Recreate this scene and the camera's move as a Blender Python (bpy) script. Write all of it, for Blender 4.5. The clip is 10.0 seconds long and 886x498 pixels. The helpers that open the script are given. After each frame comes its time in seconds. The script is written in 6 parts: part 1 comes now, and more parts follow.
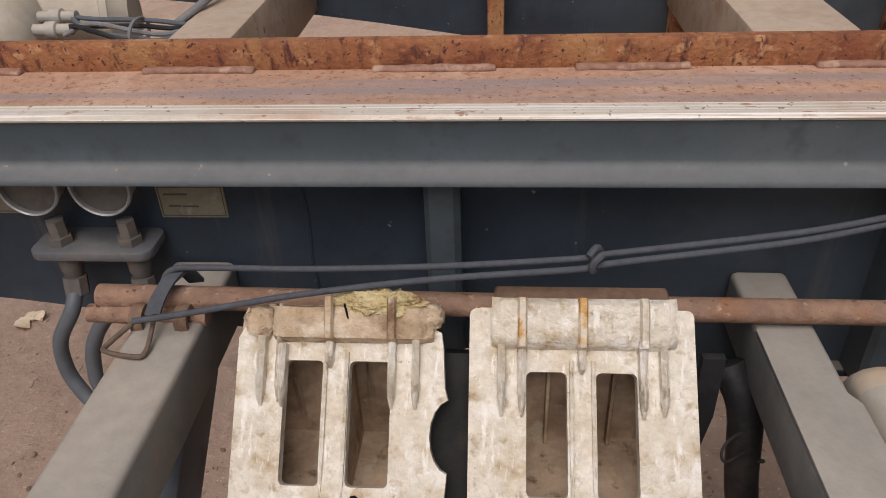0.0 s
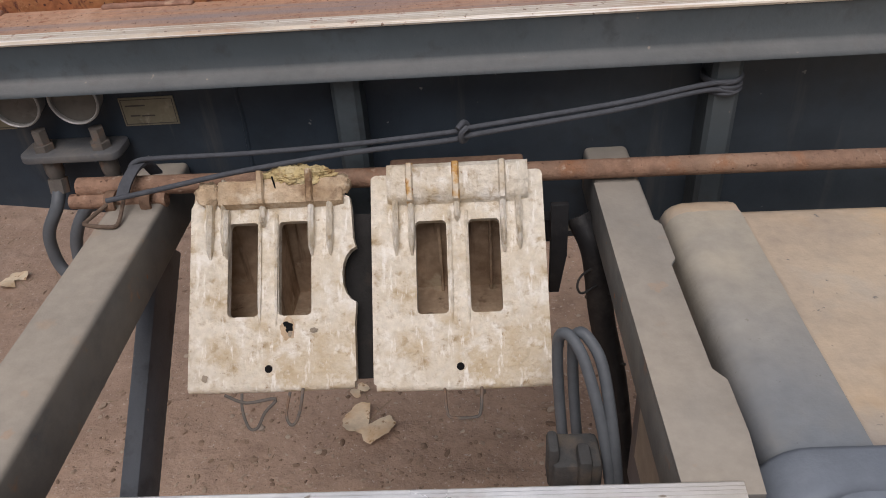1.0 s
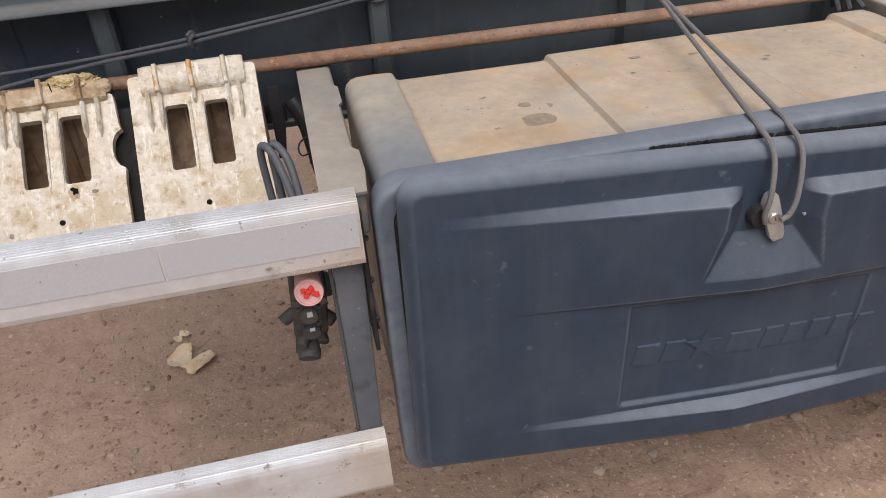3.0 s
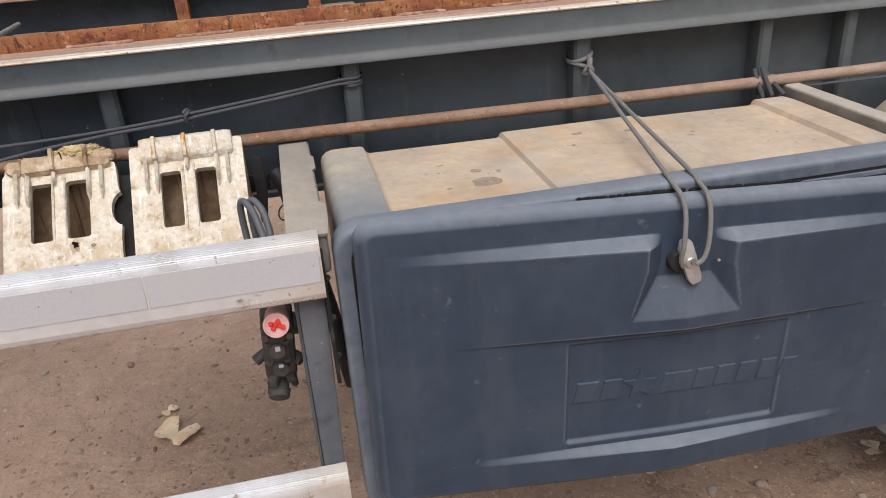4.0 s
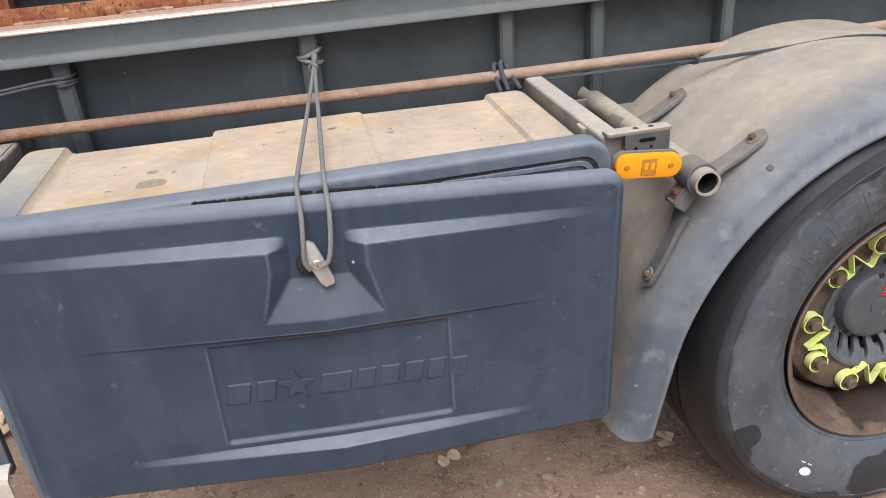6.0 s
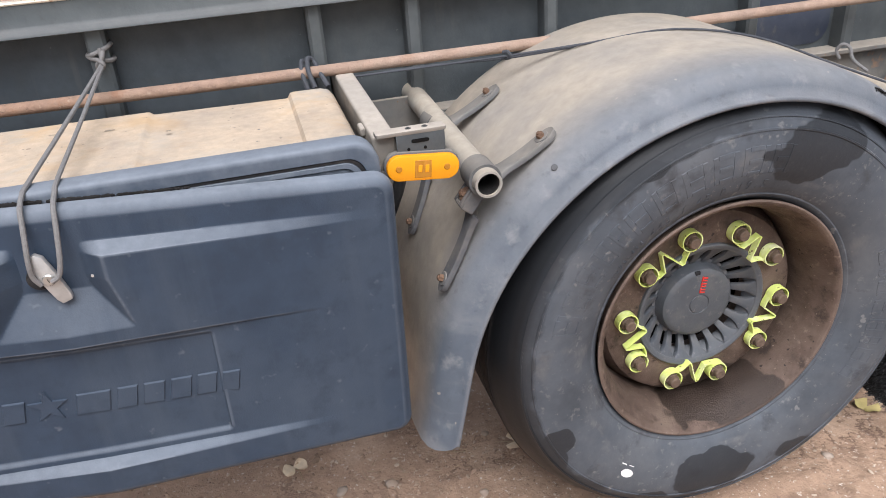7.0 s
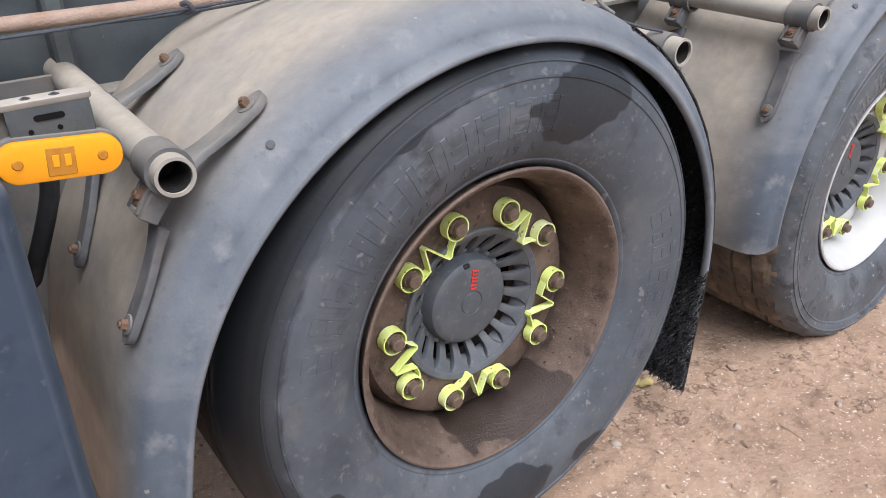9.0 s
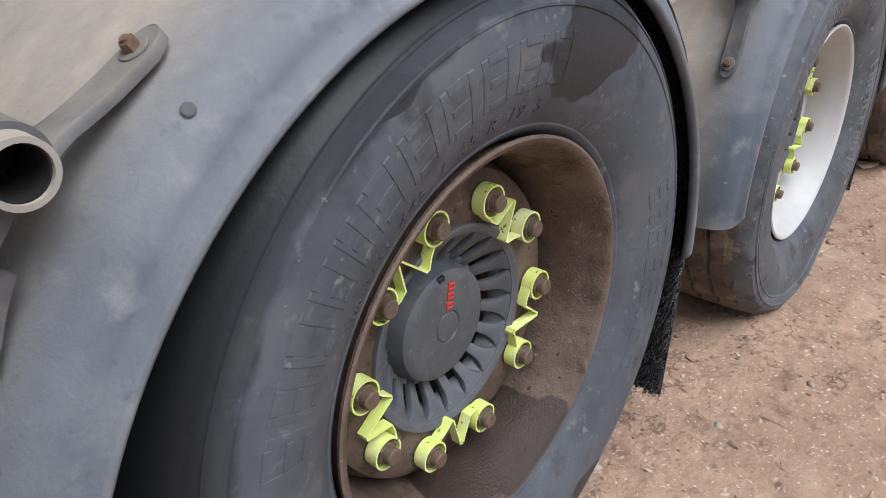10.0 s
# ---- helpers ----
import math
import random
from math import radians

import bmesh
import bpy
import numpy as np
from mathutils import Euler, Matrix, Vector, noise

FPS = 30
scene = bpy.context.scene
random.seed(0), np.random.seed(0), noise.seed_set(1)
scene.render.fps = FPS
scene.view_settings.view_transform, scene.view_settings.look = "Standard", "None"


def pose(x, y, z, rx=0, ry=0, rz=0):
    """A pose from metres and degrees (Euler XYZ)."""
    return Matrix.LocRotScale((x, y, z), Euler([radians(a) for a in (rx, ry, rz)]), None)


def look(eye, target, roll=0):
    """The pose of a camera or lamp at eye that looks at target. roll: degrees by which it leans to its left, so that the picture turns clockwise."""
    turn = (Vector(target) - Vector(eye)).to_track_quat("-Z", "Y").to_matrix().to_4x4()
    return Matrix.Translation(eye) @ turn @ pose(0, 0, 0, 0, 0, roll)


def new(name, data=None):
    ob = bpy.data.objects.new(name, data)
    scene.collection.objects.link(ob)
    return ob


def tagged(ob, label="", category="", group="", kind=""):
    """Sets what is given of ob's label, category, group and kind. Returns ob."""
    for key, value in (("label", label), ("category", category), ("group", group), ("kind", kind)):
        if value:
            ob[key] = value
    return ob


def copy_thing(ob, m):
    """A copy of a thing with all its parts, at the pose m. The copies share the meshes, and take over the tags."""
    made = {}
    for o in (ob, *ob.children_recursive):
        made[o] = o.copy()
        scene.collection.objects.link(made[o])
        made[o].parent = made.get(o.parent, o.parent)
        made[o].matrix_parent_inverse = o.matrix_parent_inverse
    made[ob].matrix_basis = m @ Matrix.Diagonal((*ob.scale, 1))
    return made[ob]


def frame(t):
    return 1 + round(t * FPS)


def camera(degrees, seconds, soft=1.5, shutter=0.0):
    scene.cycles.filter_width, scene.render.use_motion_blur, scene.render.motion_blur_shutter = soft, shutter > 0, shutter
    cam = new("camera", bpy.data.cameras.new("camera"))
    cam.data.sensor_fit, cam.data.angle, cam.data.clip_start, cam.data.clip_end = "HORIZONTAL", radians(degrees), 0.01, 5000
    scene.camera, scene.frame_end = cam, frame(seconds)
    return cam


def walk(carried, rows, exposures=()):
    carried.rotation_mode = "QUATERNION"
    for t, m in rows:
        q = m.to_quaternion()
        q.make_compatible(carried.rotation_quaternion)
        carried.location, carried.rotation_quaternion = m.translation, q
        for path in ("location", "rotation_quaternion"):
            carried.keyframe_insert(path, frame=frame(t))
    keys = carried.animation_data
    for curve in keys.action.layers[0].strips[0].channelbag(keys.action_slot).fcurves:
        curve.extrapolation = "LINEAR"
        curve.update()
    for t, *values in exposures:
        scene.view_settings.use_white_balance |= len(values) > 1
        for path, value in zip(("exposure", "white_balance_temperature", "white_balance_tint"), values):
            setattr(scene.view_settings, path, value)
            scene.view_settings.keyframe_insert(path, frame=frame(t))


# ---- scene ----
cam = camera(60.9, 10.0, 0.95)
PATH = [
    (0, (0.169, 0.198, 1.445), (0.023, 1.859, 0.341), -2.3),
    (0.5, (0.229, 0.117, 1.458), (0.102, 1.761, 0.326), -3.2),
    (1, (0.263, -0.018, 1.456), (0.168, 1.611, 0.3), -4.3),
    (1.2, (0.291, -0.07, 1.45), (0.214, 1.569, 0.307), -4.9),
    (1.5, (0.286, -0.131, 1.46), (0.327, 1.489, 0.288), -4.2),
    (1.8, (0.31, -0.185, 1.477), (0.412, 1.407, 0.27), -4.4),
    (2, (0.343, -0.235, 1.441), (0.523, 1.38, 0.275), -5.2),
    (2.2, (0.37, -0.292, 1.443), (0.636, 1.291, 0.249), -4.3),
    (2.5, (0.396, -0.362, 1.439), (0.676, 1.218, 0.247), -4.4),
    (2.7, (0.395, -0.399, 1.443), (0.681, 1.184, 0.255), -4.4),
    (3.8, (0.4, -0.608, 1.421), (0.739, 1.158, 0.544), -3.9),
    (4, (0.429, -0.626, 1.42), (0.768, 1.141, 0.546), -3.9),
    (4.5, (0.558, -0.676, 1.422), (0.88, 1.092, 0.545), -4.3),
    (5, (0.69, -0.731, 1.424), (0.978, 1.036, 0.532), -4.8),
    (5.5, (0.809, -0.756, 1.418), (1.094, 1.001, 0.505), -4.9),
    (6, (0.972, -0.73, 1.408), (1.28, 1.023, 0.495), -4.8),
    (6.2, (1.049, -0.709, 1.403), (1.408, 1.033, 0.488), -4.3),
    (7.3, (1.352, -0.768, 1.378), (1.76, 0.938, 0.417), -4.2),
    (7.5, (1.414, -0.782, 1.382), (1.812, 0.917, 0.404), -4.4),
    (8, (1.472, -0.758, 1.328), (1.907, 0.945, 0.374), -4.3),
    (8.3, (1.433, -0.666, 1.302), (2.055, 0.98, 0.351), -3.7),
    (8.5, (1.411, -0.624, 1.26), (2.189, 0.965, 0.328), -3.3),
    (8.8, (1.392, -0.542, 1.228), (2.345, 0.951, 0.299), -2.5),
    (9, (1.392, -0.465, 1.21), (2.425, 0.969, 0.273), -1.5),
    (9.2, (1.413, -0.39, 1.18), (2.487, 1.02, 0.254), -2.0),
    (9.5, (1.44, -0.256, 1.15), (2.66, 1.025, 0.216), -1.7),
    (9.7, (1.457, -0.205, 1.125), (2.705, 1.051, 0.196), -1.5),
    (10, (1.451, -0.142, 1.069), (2.789, 1.015, 0.137), -1.1),
]
EXPOSURES = [(0.0, -0.12, 6550, 17), (0.5, -0.27, 6550, 16), (1.0, -0.27, 6520, 17), (1.5, -0.45, 6420, 15), (2.5, -0.12, 6440, 16), (4.0, 0.2, 6500, 15), (5.5, 0.49, 6330, 14), (6.2, 0.66, 6280, 14), (7.5, 0.71, 6080, 14), (9.2, 0.70, 5990, 14), (10.0, 0.42, 6020, 13)]
walk(cam, [(t, look(eye, target, roll)) for t, eye, target, roll in PATH], EXPOSURES)

# ---- sky and light: an overcast day ----
world = bpy.data.worlds.new("overcast_sky")
scene.world = world
world.use_nodes = True
wn, wl = world.node_tree.nodes, world.node_tree.links
sky = wn.new("ShaderNodeTexSky")
sky.sky_type, sky.sun_disc = "NISHITA", False
sky.sun_elevation, sky.sun_rotation = radians(58), radians(186)
sky.air_density, sky.dust_density, sky.ozone_density = 1.0, 4.0, 1.0
cloud = wn.new("ShaderNodeHueSaturation")
cloud.inputs["Saturation"].default_value = 0.36
back = wn["Background"]
back.inputs["Strength"].default_value = 0.085
wl.new(sky.outputs["Color"], cloud.inputs["Color"])
wl.new(cloud.outputs["Color"], back.inputs["Color"])

sun_data = bpy.data.lights.new("sun", "SUN")
sun_data.energy, sun_data.angle, sun_data.color = 2.35, radians(46), (1.0, 0.985, 0.965)
sun = new("sun", sun_data)
sun.matrix_world = look((-0.6, -6.0, 9.6), (0, 0, 0))


# ---- materials ----
def shade(c, k):
    return tuple(min(1.0, max(0.0, v * k)) for v in c[:3]) + (1.0,)


def mat(name, base, rough=0.6, metal=0.0, var=0.25, fine=60.0, stain=None, dust=None, bump=0.15, bump_scale=250.0,
        streak=None, chips=None, rough_var=0.15, random_tone=0.0, relief=0.002, band=None, spec=0.32, cracks=None, up_from=0.15, up_to=0.85, wear=None, mottle=None, island=None, pools=None, outer=None):
    """A procedural surface: base colour varied at a fine scale, stains (colour, scale, from, to) at a large one,
    streaks drawn out along an axis (colour, (sx, sy, sz), from, to), chips of another colour, and dust (colour,
    strength) that has settled on faces that look up. wear: (colour, from, to) rubs edges pale. On the lid both also
    paint in light on facets and edges.
    pools: wet patches (x, z, half width, half height) on a wheel's side; outer: (from, to, x limit) a ragged outer
    band, wet and with the mudguard's shade painted in."""
    m = bpy.data.materials.new(name)
    m.use_nodes = True
    n, l = m.node_tree.nodes, m.node_tree.links
    b = n["Principled BSDF"]
    b.inputs["Metallic"].default_value = metal
    b.inputs["Specular IOR Level"].default_value = spec
    co = n.new("ShaderNodeTexCoord").outputs["Object"]

    def noise_at(scale, detail=5.0, vec=co, rough_n=0.6):
        t = n.new("ShaderNodeTexNoise")
        t.inputs["Scale"].default_value, t.inputs["Detail"].default_value, t.inputs["Roughness"].default_value = scale, detail, rough_n
        l.new(vec, t.inputs["Vector"])
        return t.outputs["Fac"]

    def span(fac, lo, hi, a=0.0, z=1.0):
        r = n.new("ShaderNodeMapRange")
        r.inputs["From Min"].default_value, r.inputs["From Max"].default_value = lo, hi
        r.inputs["To Min"].default_value, r.inputs["To Max"].default_value = a, z
        l.new(fac, r.inputs["Value"])
        return r.outputs["Result"]

    def times(a, c):
        t = n.new("ShaderNodeMath")
        t.operation = "MULTIPLY"
        l.new(a, t.inputs[0])
        if isinstance(c, float):
            t.inputs[1].default_value = c
        else:
            l.new(c, t.inputs[1])
        return t.outputs[0]

    def blend(fac, a, c):
        x = n.new("ShaderNodeMix")
        x.data_type = "RGBA"
        for sock, v in ((x.inputs[6], a), (x.inputs[7], c)):
            if isinstance(v, tuple):
                sock.default_value = v
            else:
                l.new(v, sock)
        l.new(fac, x.inputs[0])
        return x.outputs[2]

    col = blend(span(noise_at(fine), 0.3, 0.7), shade(base, 1 - var), shade(base, 1 + var))
    col = blend(span(noise_at(3.1, 3.0), 0.35, 0.65, 0.0, 0.6), col, shade(base, 1 - 0.6 * var))
    if random_tone:
        info = n.new("ShaderNodeObjectInfo").outputs["Random"]
        col = blend(span(info, 0.0, 1.0, 0.0, random_tone), col, shade(base, 0.35))
    if island:
        tone = n.new("ShaderNodeNewGeometry").outputs["Random Per Island"]
        col = blend(span(tone, 0.55, 1.0), col, shade(island[0], 1))
        col = blend(span(tone, 0.4, 0.0), col, shade(island[1], 1))
    rough_now = span(noise_at(fine * 0.3), 0.3, 0.7, max(0.03, rough - rough_var), min(1.0, rough + rough_var))
    for spec in (stain or []):
        c, sc, lo, hi = spec
        col = blend(span(noise_at(sc, 6.0), lo, hi), col, shade(c, 1))
    if streak:
        c, s3, lo, hi = streak
        mp = n.new("ShaderNodeMapping")
        mp.inputs["Scale"].default_value = s3
        l.new(co, mp.inputs["Vector"])
        col = blend(span(noise_at(1.0, 5.0, mp.outputs["Vector"]), lo, hi), col, shade(c, 1))
    if chips:
        c, sc, lo, hi = chips
        col = blend(span(noise_at(sc, 2.0), lo, hi), col, shade(c, 1))
    if cracks:
        c, sc, wide_c, mask_sc, m_lo, m_hi = cracks
        ridge = n.new("ShaderNodeMath")
        ridge.operation = "SUBTRACT"
        l.new(noise_at(sc, 7.0, rough_n=0.62), ridge.inputs[0])
        ridge.inputs[1].default_value = 0.5
        size = n.new("ShaderNodeMath")
        size.operation = "ABSOLUTE"
        l.new(ridge.outputs[0], size.inputs[0])
        col = blend(times(span(size.outputs[0], 0.0, wide_c, 1.0, 0.0), span(noise_at(mask_sc, 4.0), m_lo, m_hi)), col, shade(c, 1))
    if pools or outer:
        axes = n.new("ShaderNodeSeparateXYZ")
        l.new(co, axes.inputs[0])
        ragged = span(noise_at(15.0, 2.5, rough_n=0.5), 0.0, 1.0, -0.5, 0.5)

        def sums(op, a, c=None):
            t = n.new("ShaderNodeMath")
            t.operation = op
            for sock, v in ((t.inputs[0], a), (t.inputs[1], c)):
                if v is None:
                    continue
                if isinstance(v, float):
                    sock.default_value = v
                else:
                    l.new(v, sock)
            return t.outputs[0]

        cover_w = None
        for px_, pz_, ra_, rb_ in (pools or []):
            dx_ = times(sums("SUBTRACT", axes.outputs["X"], float(px_)), 1.0 / ra_)
            dz_ = times(sums("SUBTRACT", axes.outputs["Z"], float(pz_)), 1.0 / rb_)
            d_ = sums("SQRT", sums("ADD", times(dx_, dx_), times(dz_, dz_)))
            m_ = span(sums("ADD", d_, times(ragged, 1.1)), 1.0, 0.95)
            cover_w = m_ if cover_w is None else sums("MAXIMUM", cover_w, m_)
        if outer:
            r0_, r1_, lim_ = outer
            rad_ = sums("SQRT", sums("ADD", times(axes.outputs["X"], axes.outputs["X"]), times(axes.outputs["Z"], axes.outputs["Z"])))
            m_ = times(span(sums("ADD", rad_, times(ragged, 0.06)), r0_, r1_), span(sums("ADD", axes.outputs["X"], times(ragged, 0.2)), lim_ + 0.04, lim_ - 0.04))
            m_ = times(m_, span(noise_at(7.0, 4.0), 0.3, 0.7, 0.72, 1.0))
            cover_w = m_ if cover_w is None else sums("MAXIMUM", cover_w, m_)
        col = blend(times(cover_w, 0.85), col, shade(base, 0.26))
        # shoulder past the band blackened: the mudguard's shade put into the rubber
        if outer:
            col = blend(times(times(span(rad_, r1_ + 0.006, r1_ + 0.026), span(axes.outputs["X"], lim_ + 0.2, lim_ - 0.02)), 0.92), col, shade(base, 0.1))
        soak = n.new("ShaderNodeMix")
        l.new(cover_w, soak.inputs[0])
        l.new(rough_now, soak.inputs[2])
        soak.inputs[3].default_value = 0.42
        rough_now = soak.outputs[0]
    if wear:
        c, lo, hi = wear
        point = n.new("ShaderNodeNewGeometry").outputs["Pointiness"]
        col = blend(times(span(point, lo, hi), span(noise_at(22.0, 5.0), 0.3, 0.65, 0.35, 1.0)), col, shade(c, 1))
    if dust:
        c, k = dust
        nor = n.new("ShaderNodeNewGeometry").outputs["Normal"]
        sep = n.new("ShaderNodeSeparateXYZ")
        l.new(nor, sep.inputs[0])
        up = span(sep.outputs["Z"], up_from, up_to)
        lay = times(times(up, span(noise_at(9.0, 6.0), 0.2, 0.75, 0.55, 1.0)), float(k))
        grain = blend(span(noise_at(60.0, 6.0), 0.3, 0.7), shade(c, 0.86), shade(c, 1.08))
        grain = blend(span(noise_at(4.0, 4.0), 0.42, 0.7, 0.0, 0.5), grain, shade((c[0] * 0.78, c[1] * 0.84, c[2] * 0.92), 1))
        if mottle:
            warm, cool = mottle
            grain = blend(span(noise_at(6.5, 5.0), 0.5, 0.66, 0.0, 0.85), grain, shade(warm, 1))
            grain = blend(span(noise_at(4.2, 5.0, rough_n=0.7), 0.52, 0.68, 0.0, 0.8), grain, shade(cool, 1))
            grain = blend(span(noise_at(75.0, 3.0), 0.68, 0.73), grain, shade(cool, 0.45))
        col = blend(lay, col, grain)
        dry = n.new("ShaderNodeMix")
        l.new(lay, dry.inputs[0])
        l.new(rough_now, dry.inputs[2])
        dry.inputs[3].default_value = 0.95
        rough_now = dry.outputs[0]
    if band:
        axis, lo, hi, c, k = band
        cut = n.new("ShaderNodeSeparateXYZ")
        l.new(co, cut.inputs[0])
        cover = times(times(span(cut.outputs[axis], lo, hi), span(noise_at(7.0, 6.0), 0.25, 0.7, 0.5, 1.0)), float(k))
        col = blend(cover, col, blend(span(noise_at(30.0, 5.0), 0.3, 0.7), shade(c, 0.85), shade(c, 1.1)))
    l.new(col, b.inputs["Base Color"])
    l.new(rough_now, b.inputs["Roughness"])
    if bump:
        bp = n.new("ShaderNodeBump")
        bp.inputs["Strength"].default_value, bp.inputs["Distance"].default_value = bump, relief
        l.new(noise_at(bump_scale, 4.0), bp.inputs["Height"])
        l.new(bp.outputs["Normal"], b.inputs["Normal"])
    return m


DUST = (0.46, 0.36, 0.25)
M = {}
M["chassis"] = mat("chassis_paint", (0.029, 0.041, 0.055), 0.5, 0.0, 0.3, 14, stain=[((0.05, 0.062, 0.074), 5, 0.5, 0.75), ((0.022, 0.028, 0.035), 18, 0.56, 0.72)],
                   dust=(DUST, 0.5), streak=((0.09, 0.09, 0.084), (30, 30, 2.5), 0.6, 0.8), chips=((0.2, 0.2, 0.19), 70, 0.74, 0.78), band=("X", -1.85, -0.55, (0.098, 0.11, 0.112), 0.9), bump=0.3, bump_scale=160)
M["lip"] = mat("flange_lip_paint", (0.052, 0.067, 0.075), 0.55, 0.0, 0.2, 14, stain=[((0.085, 0.094, 0.097), 4, 0.5, 0.75), ((0.038, 0.045, 0.05), 40, 0.55, 0.7)],
               dust=((0.27, 0.255, 0.235), 0.55), chips=((0.25, 0.2, 0.15), 60, 0.74, 0.78), band=("X", -1.85, -0.55, (0.125, 0.133, 0.13), 0.8), bump=0.3, bump_scale=160)
M["post"] = mat("blue_grey_post_paint", (0.105, 0.118, 0.135), 0.55, 0.0, 0.2, 20, stain=[((0.15, 0.155, 0.16), 6, 0.48, 0.72), ((0.07, 0.078, 0.088), 24, 0.56, 0.7)], chips=((0.24, 0.2, 0.16), 70, 0.72, 0.76), bump=0.25, bump_scale=180)
M["panel"] = mat("dark_blue_panel", (0.05, 0.062, 0.09), 0.5, 0.0, 0.15, 20, stain=[((0.075, 0.085, 0.105), 5, 0.48, 0.7), ((0.11, 0.112, 0.11), 30, 0.6, 0.72)], bump=0.15)
M["arm"] = mat("outrigger_paint", (0.15, 0.15, 0.142), 0.65, 0.0, 0.25, 25, stain=[((0.2, 0.18, 0.15), 6, 0.45, 0.7), ((0.09, 0.1, 0.105), 12, 0.52, 0.7), ((0.26, 0.16, 0.1), 24, 0.62, 0.72)],
               dust=((0.45, 0.395, 0.32), 0.82), chips=((0.25, 0.12, 0.06), 50, 0.7, 0.75), bump=0.3, bump_scale=140)
M["rust"] = mat("rusted_steel", (0.31, 0.125, 0.056), 0.85, 0.0, 0.4, 90, stain=[((0.38, 0.2, 0.085), 7, 0.5, 0.66), ((0.15, 0.05, 0.03), 30, 0.56, 0.66), ((0.44, 0.23, 0.115), 60, 0.58, 0.66), ((0.21, 0.065, 0.035), 6, 0.56, 0.7)],
                streak=((0.1, 0.035, 0.025), (75, 40, 26), 0.57, 0.66), chips=((0.08, 0.03, 0.022), 170, 0.64, 0.69), bump=0.9, bump_scale=200, relief=0.003)
M["beam"] = mat("dusty_rusty_beam", (0.36, 0.265, 0.185), 0.8, 0.0, 0.25, 40, stain=[((0.44, 0.34, 0.25), 5, 0.45, 0.68), ((0.27, 0.145, 0.08), 9, 0.55, 0.68), ((0.2, 0.1, 0.06), 40, 0.62, 0.7)], dust=((0.5, 0.4, 0.3), 0.6), bump=0.4, bump_scale=160)
M["rust_floor"] = mat("rusted_plate", (0.46, 0.275, 0.18), 0.85, 0.0, 0.25, 90, stain=[((0.52, 0.35, 0.25), 9, 0.5, 0.66), ((0.3, 0.14, 0.085), 110, 0.56, 0.66)],
                      streak=((0.3, 0.235, 0.215), (1.3, 30, 30), 0.48, 0.62), chips=((0.14, 0.08, 0.06), 170, 0.66, 0.7), bump=1.0, bump_scale=220)
M["weld"] = mat("rusty_weld", (0.3, 0.17, 0.12), 0.85, 0.0, 0.3, 120, stain=[((0.42, 0.28, 0.2), 60, 0.52, 0.65)], bump=0.7, bump_scale=250)
M["rod"] = mat("rusted_rod", (0.25, 0.15, 0.1), 0.8, 0.0, 0.35, 60, stain=[((0.33, 0.225, 0.155), 5, 0.44, 0.7), ((0.26, 0.12, 0.06), 20, 0.54, 0.68), ((0.37, 0.27, 0.2), 80, 0.6, 0.7)], streak=((0.1, 0.05, 0.035), (26, 90, 90), 0.63, 0.72), chips=((0.11, 0.06, 0.04), 130, 0.66, 0.73), band=("X", -0.95, 0.1, (0.4, 0.3, 0.235), 0.85), bump=0.7, bump_scale=220, relief=0.003)
M["edge"] = mat("worn_bright_edge", (0.6, 0.53, 0.43), 0.5, 0.1, 0.15, 40, stain=[((0.45, 0.3, 0.2), 6, 0.55, 0.7), ((0.34, 0.18, 0.11), 40, 0.62, 0.68)], streak=((0.8, 0.77, 0.71), (2.5, 420, 420), 0.5, 0.58), chips=((0.25, 0.17, 0.12), 120, 0.66, 0.7), bump=0.5, bump_scale=300)
M["alu"] = mat("aluminium", (0.69, 0.705, 0.715), 0.38, 0.45, 0.1, 40, stain=[((0.5, 0.47, 0.42), 9, 0.58, 0.8), ((0.36, 0.33, 0.29), 30, 0.64, 0.74)], streak=((0.5, 0.49, 0.47), (2, 90, 90), 0.6, 0.85), chips=((0.3, 0.28, 0.25), 60, 0.71, 0.74), band=("X", 0.72, 0.86, (0.5, 0.38, 0.22), 0.6), bump=0.12)
M["film"] = mat("reflective_film", (0.47, 0.475, 0.49), 0.42, 0.0, 0.05, 300, stain=[((0.48, 0.47, 0.465), 5, 0.55, 0.9), ((0.44, 0.43, 0.425), 2.0, 0.6, 0.7)], chips=((0.24, 0.22, 0.2), 80, 0.725, 0.74), bump=0.05, bump_scale=900)
M["chock"] = mat("aged_white_plastic", (0.65, 0.59, 0.485), 0.58, 0.0, 0.16, 130, stain=[((0.46, 0.35, 0.2), 9, 0.46, 0.76), ((0.44, 0.335, 0.195), 30, 0.5, 0.74), ((0.74, 0.7, 0.62), 40, 0.52, 0.66), ((0.33, 0.235, 0.125), 75, 0.56, 0.76)],
                 streak=((0.76, 0.72, 0.64), (150, 34, 34), 0.58, 0.68), chips=((0.24, 0.17, 0.1), 150, 0.7, 0.8), bump=0.9, bump_scale=60, relief=0.007)
M["foam"] = mat("cracked_yellow_foam", (0.56, 0.44, 0.22), 0.9, 0.0, 0.3, 110, stain=[((0.3, 0.2, 0.09), 55, 0.53, 0.64), ((0.66, 0.57, 0.36), 22, 0.52, 0.68), ((0.34, 0.22, 0.1), 14, 0.56, 0.68)], bump=1.0, bump_scale=190, relief=0.005)
M["rib_rust"] = mat("rust_stained_plastic", (0.62, 0.54, 0.42), 0.65, 0.0, 0.2, 90, stain=[((0.52, 0.3, 0.1), 55, 0.47, 0.58), ((0.3, 0.14, 0.05), 110, 0.56, 0.66)], bump=0.4)
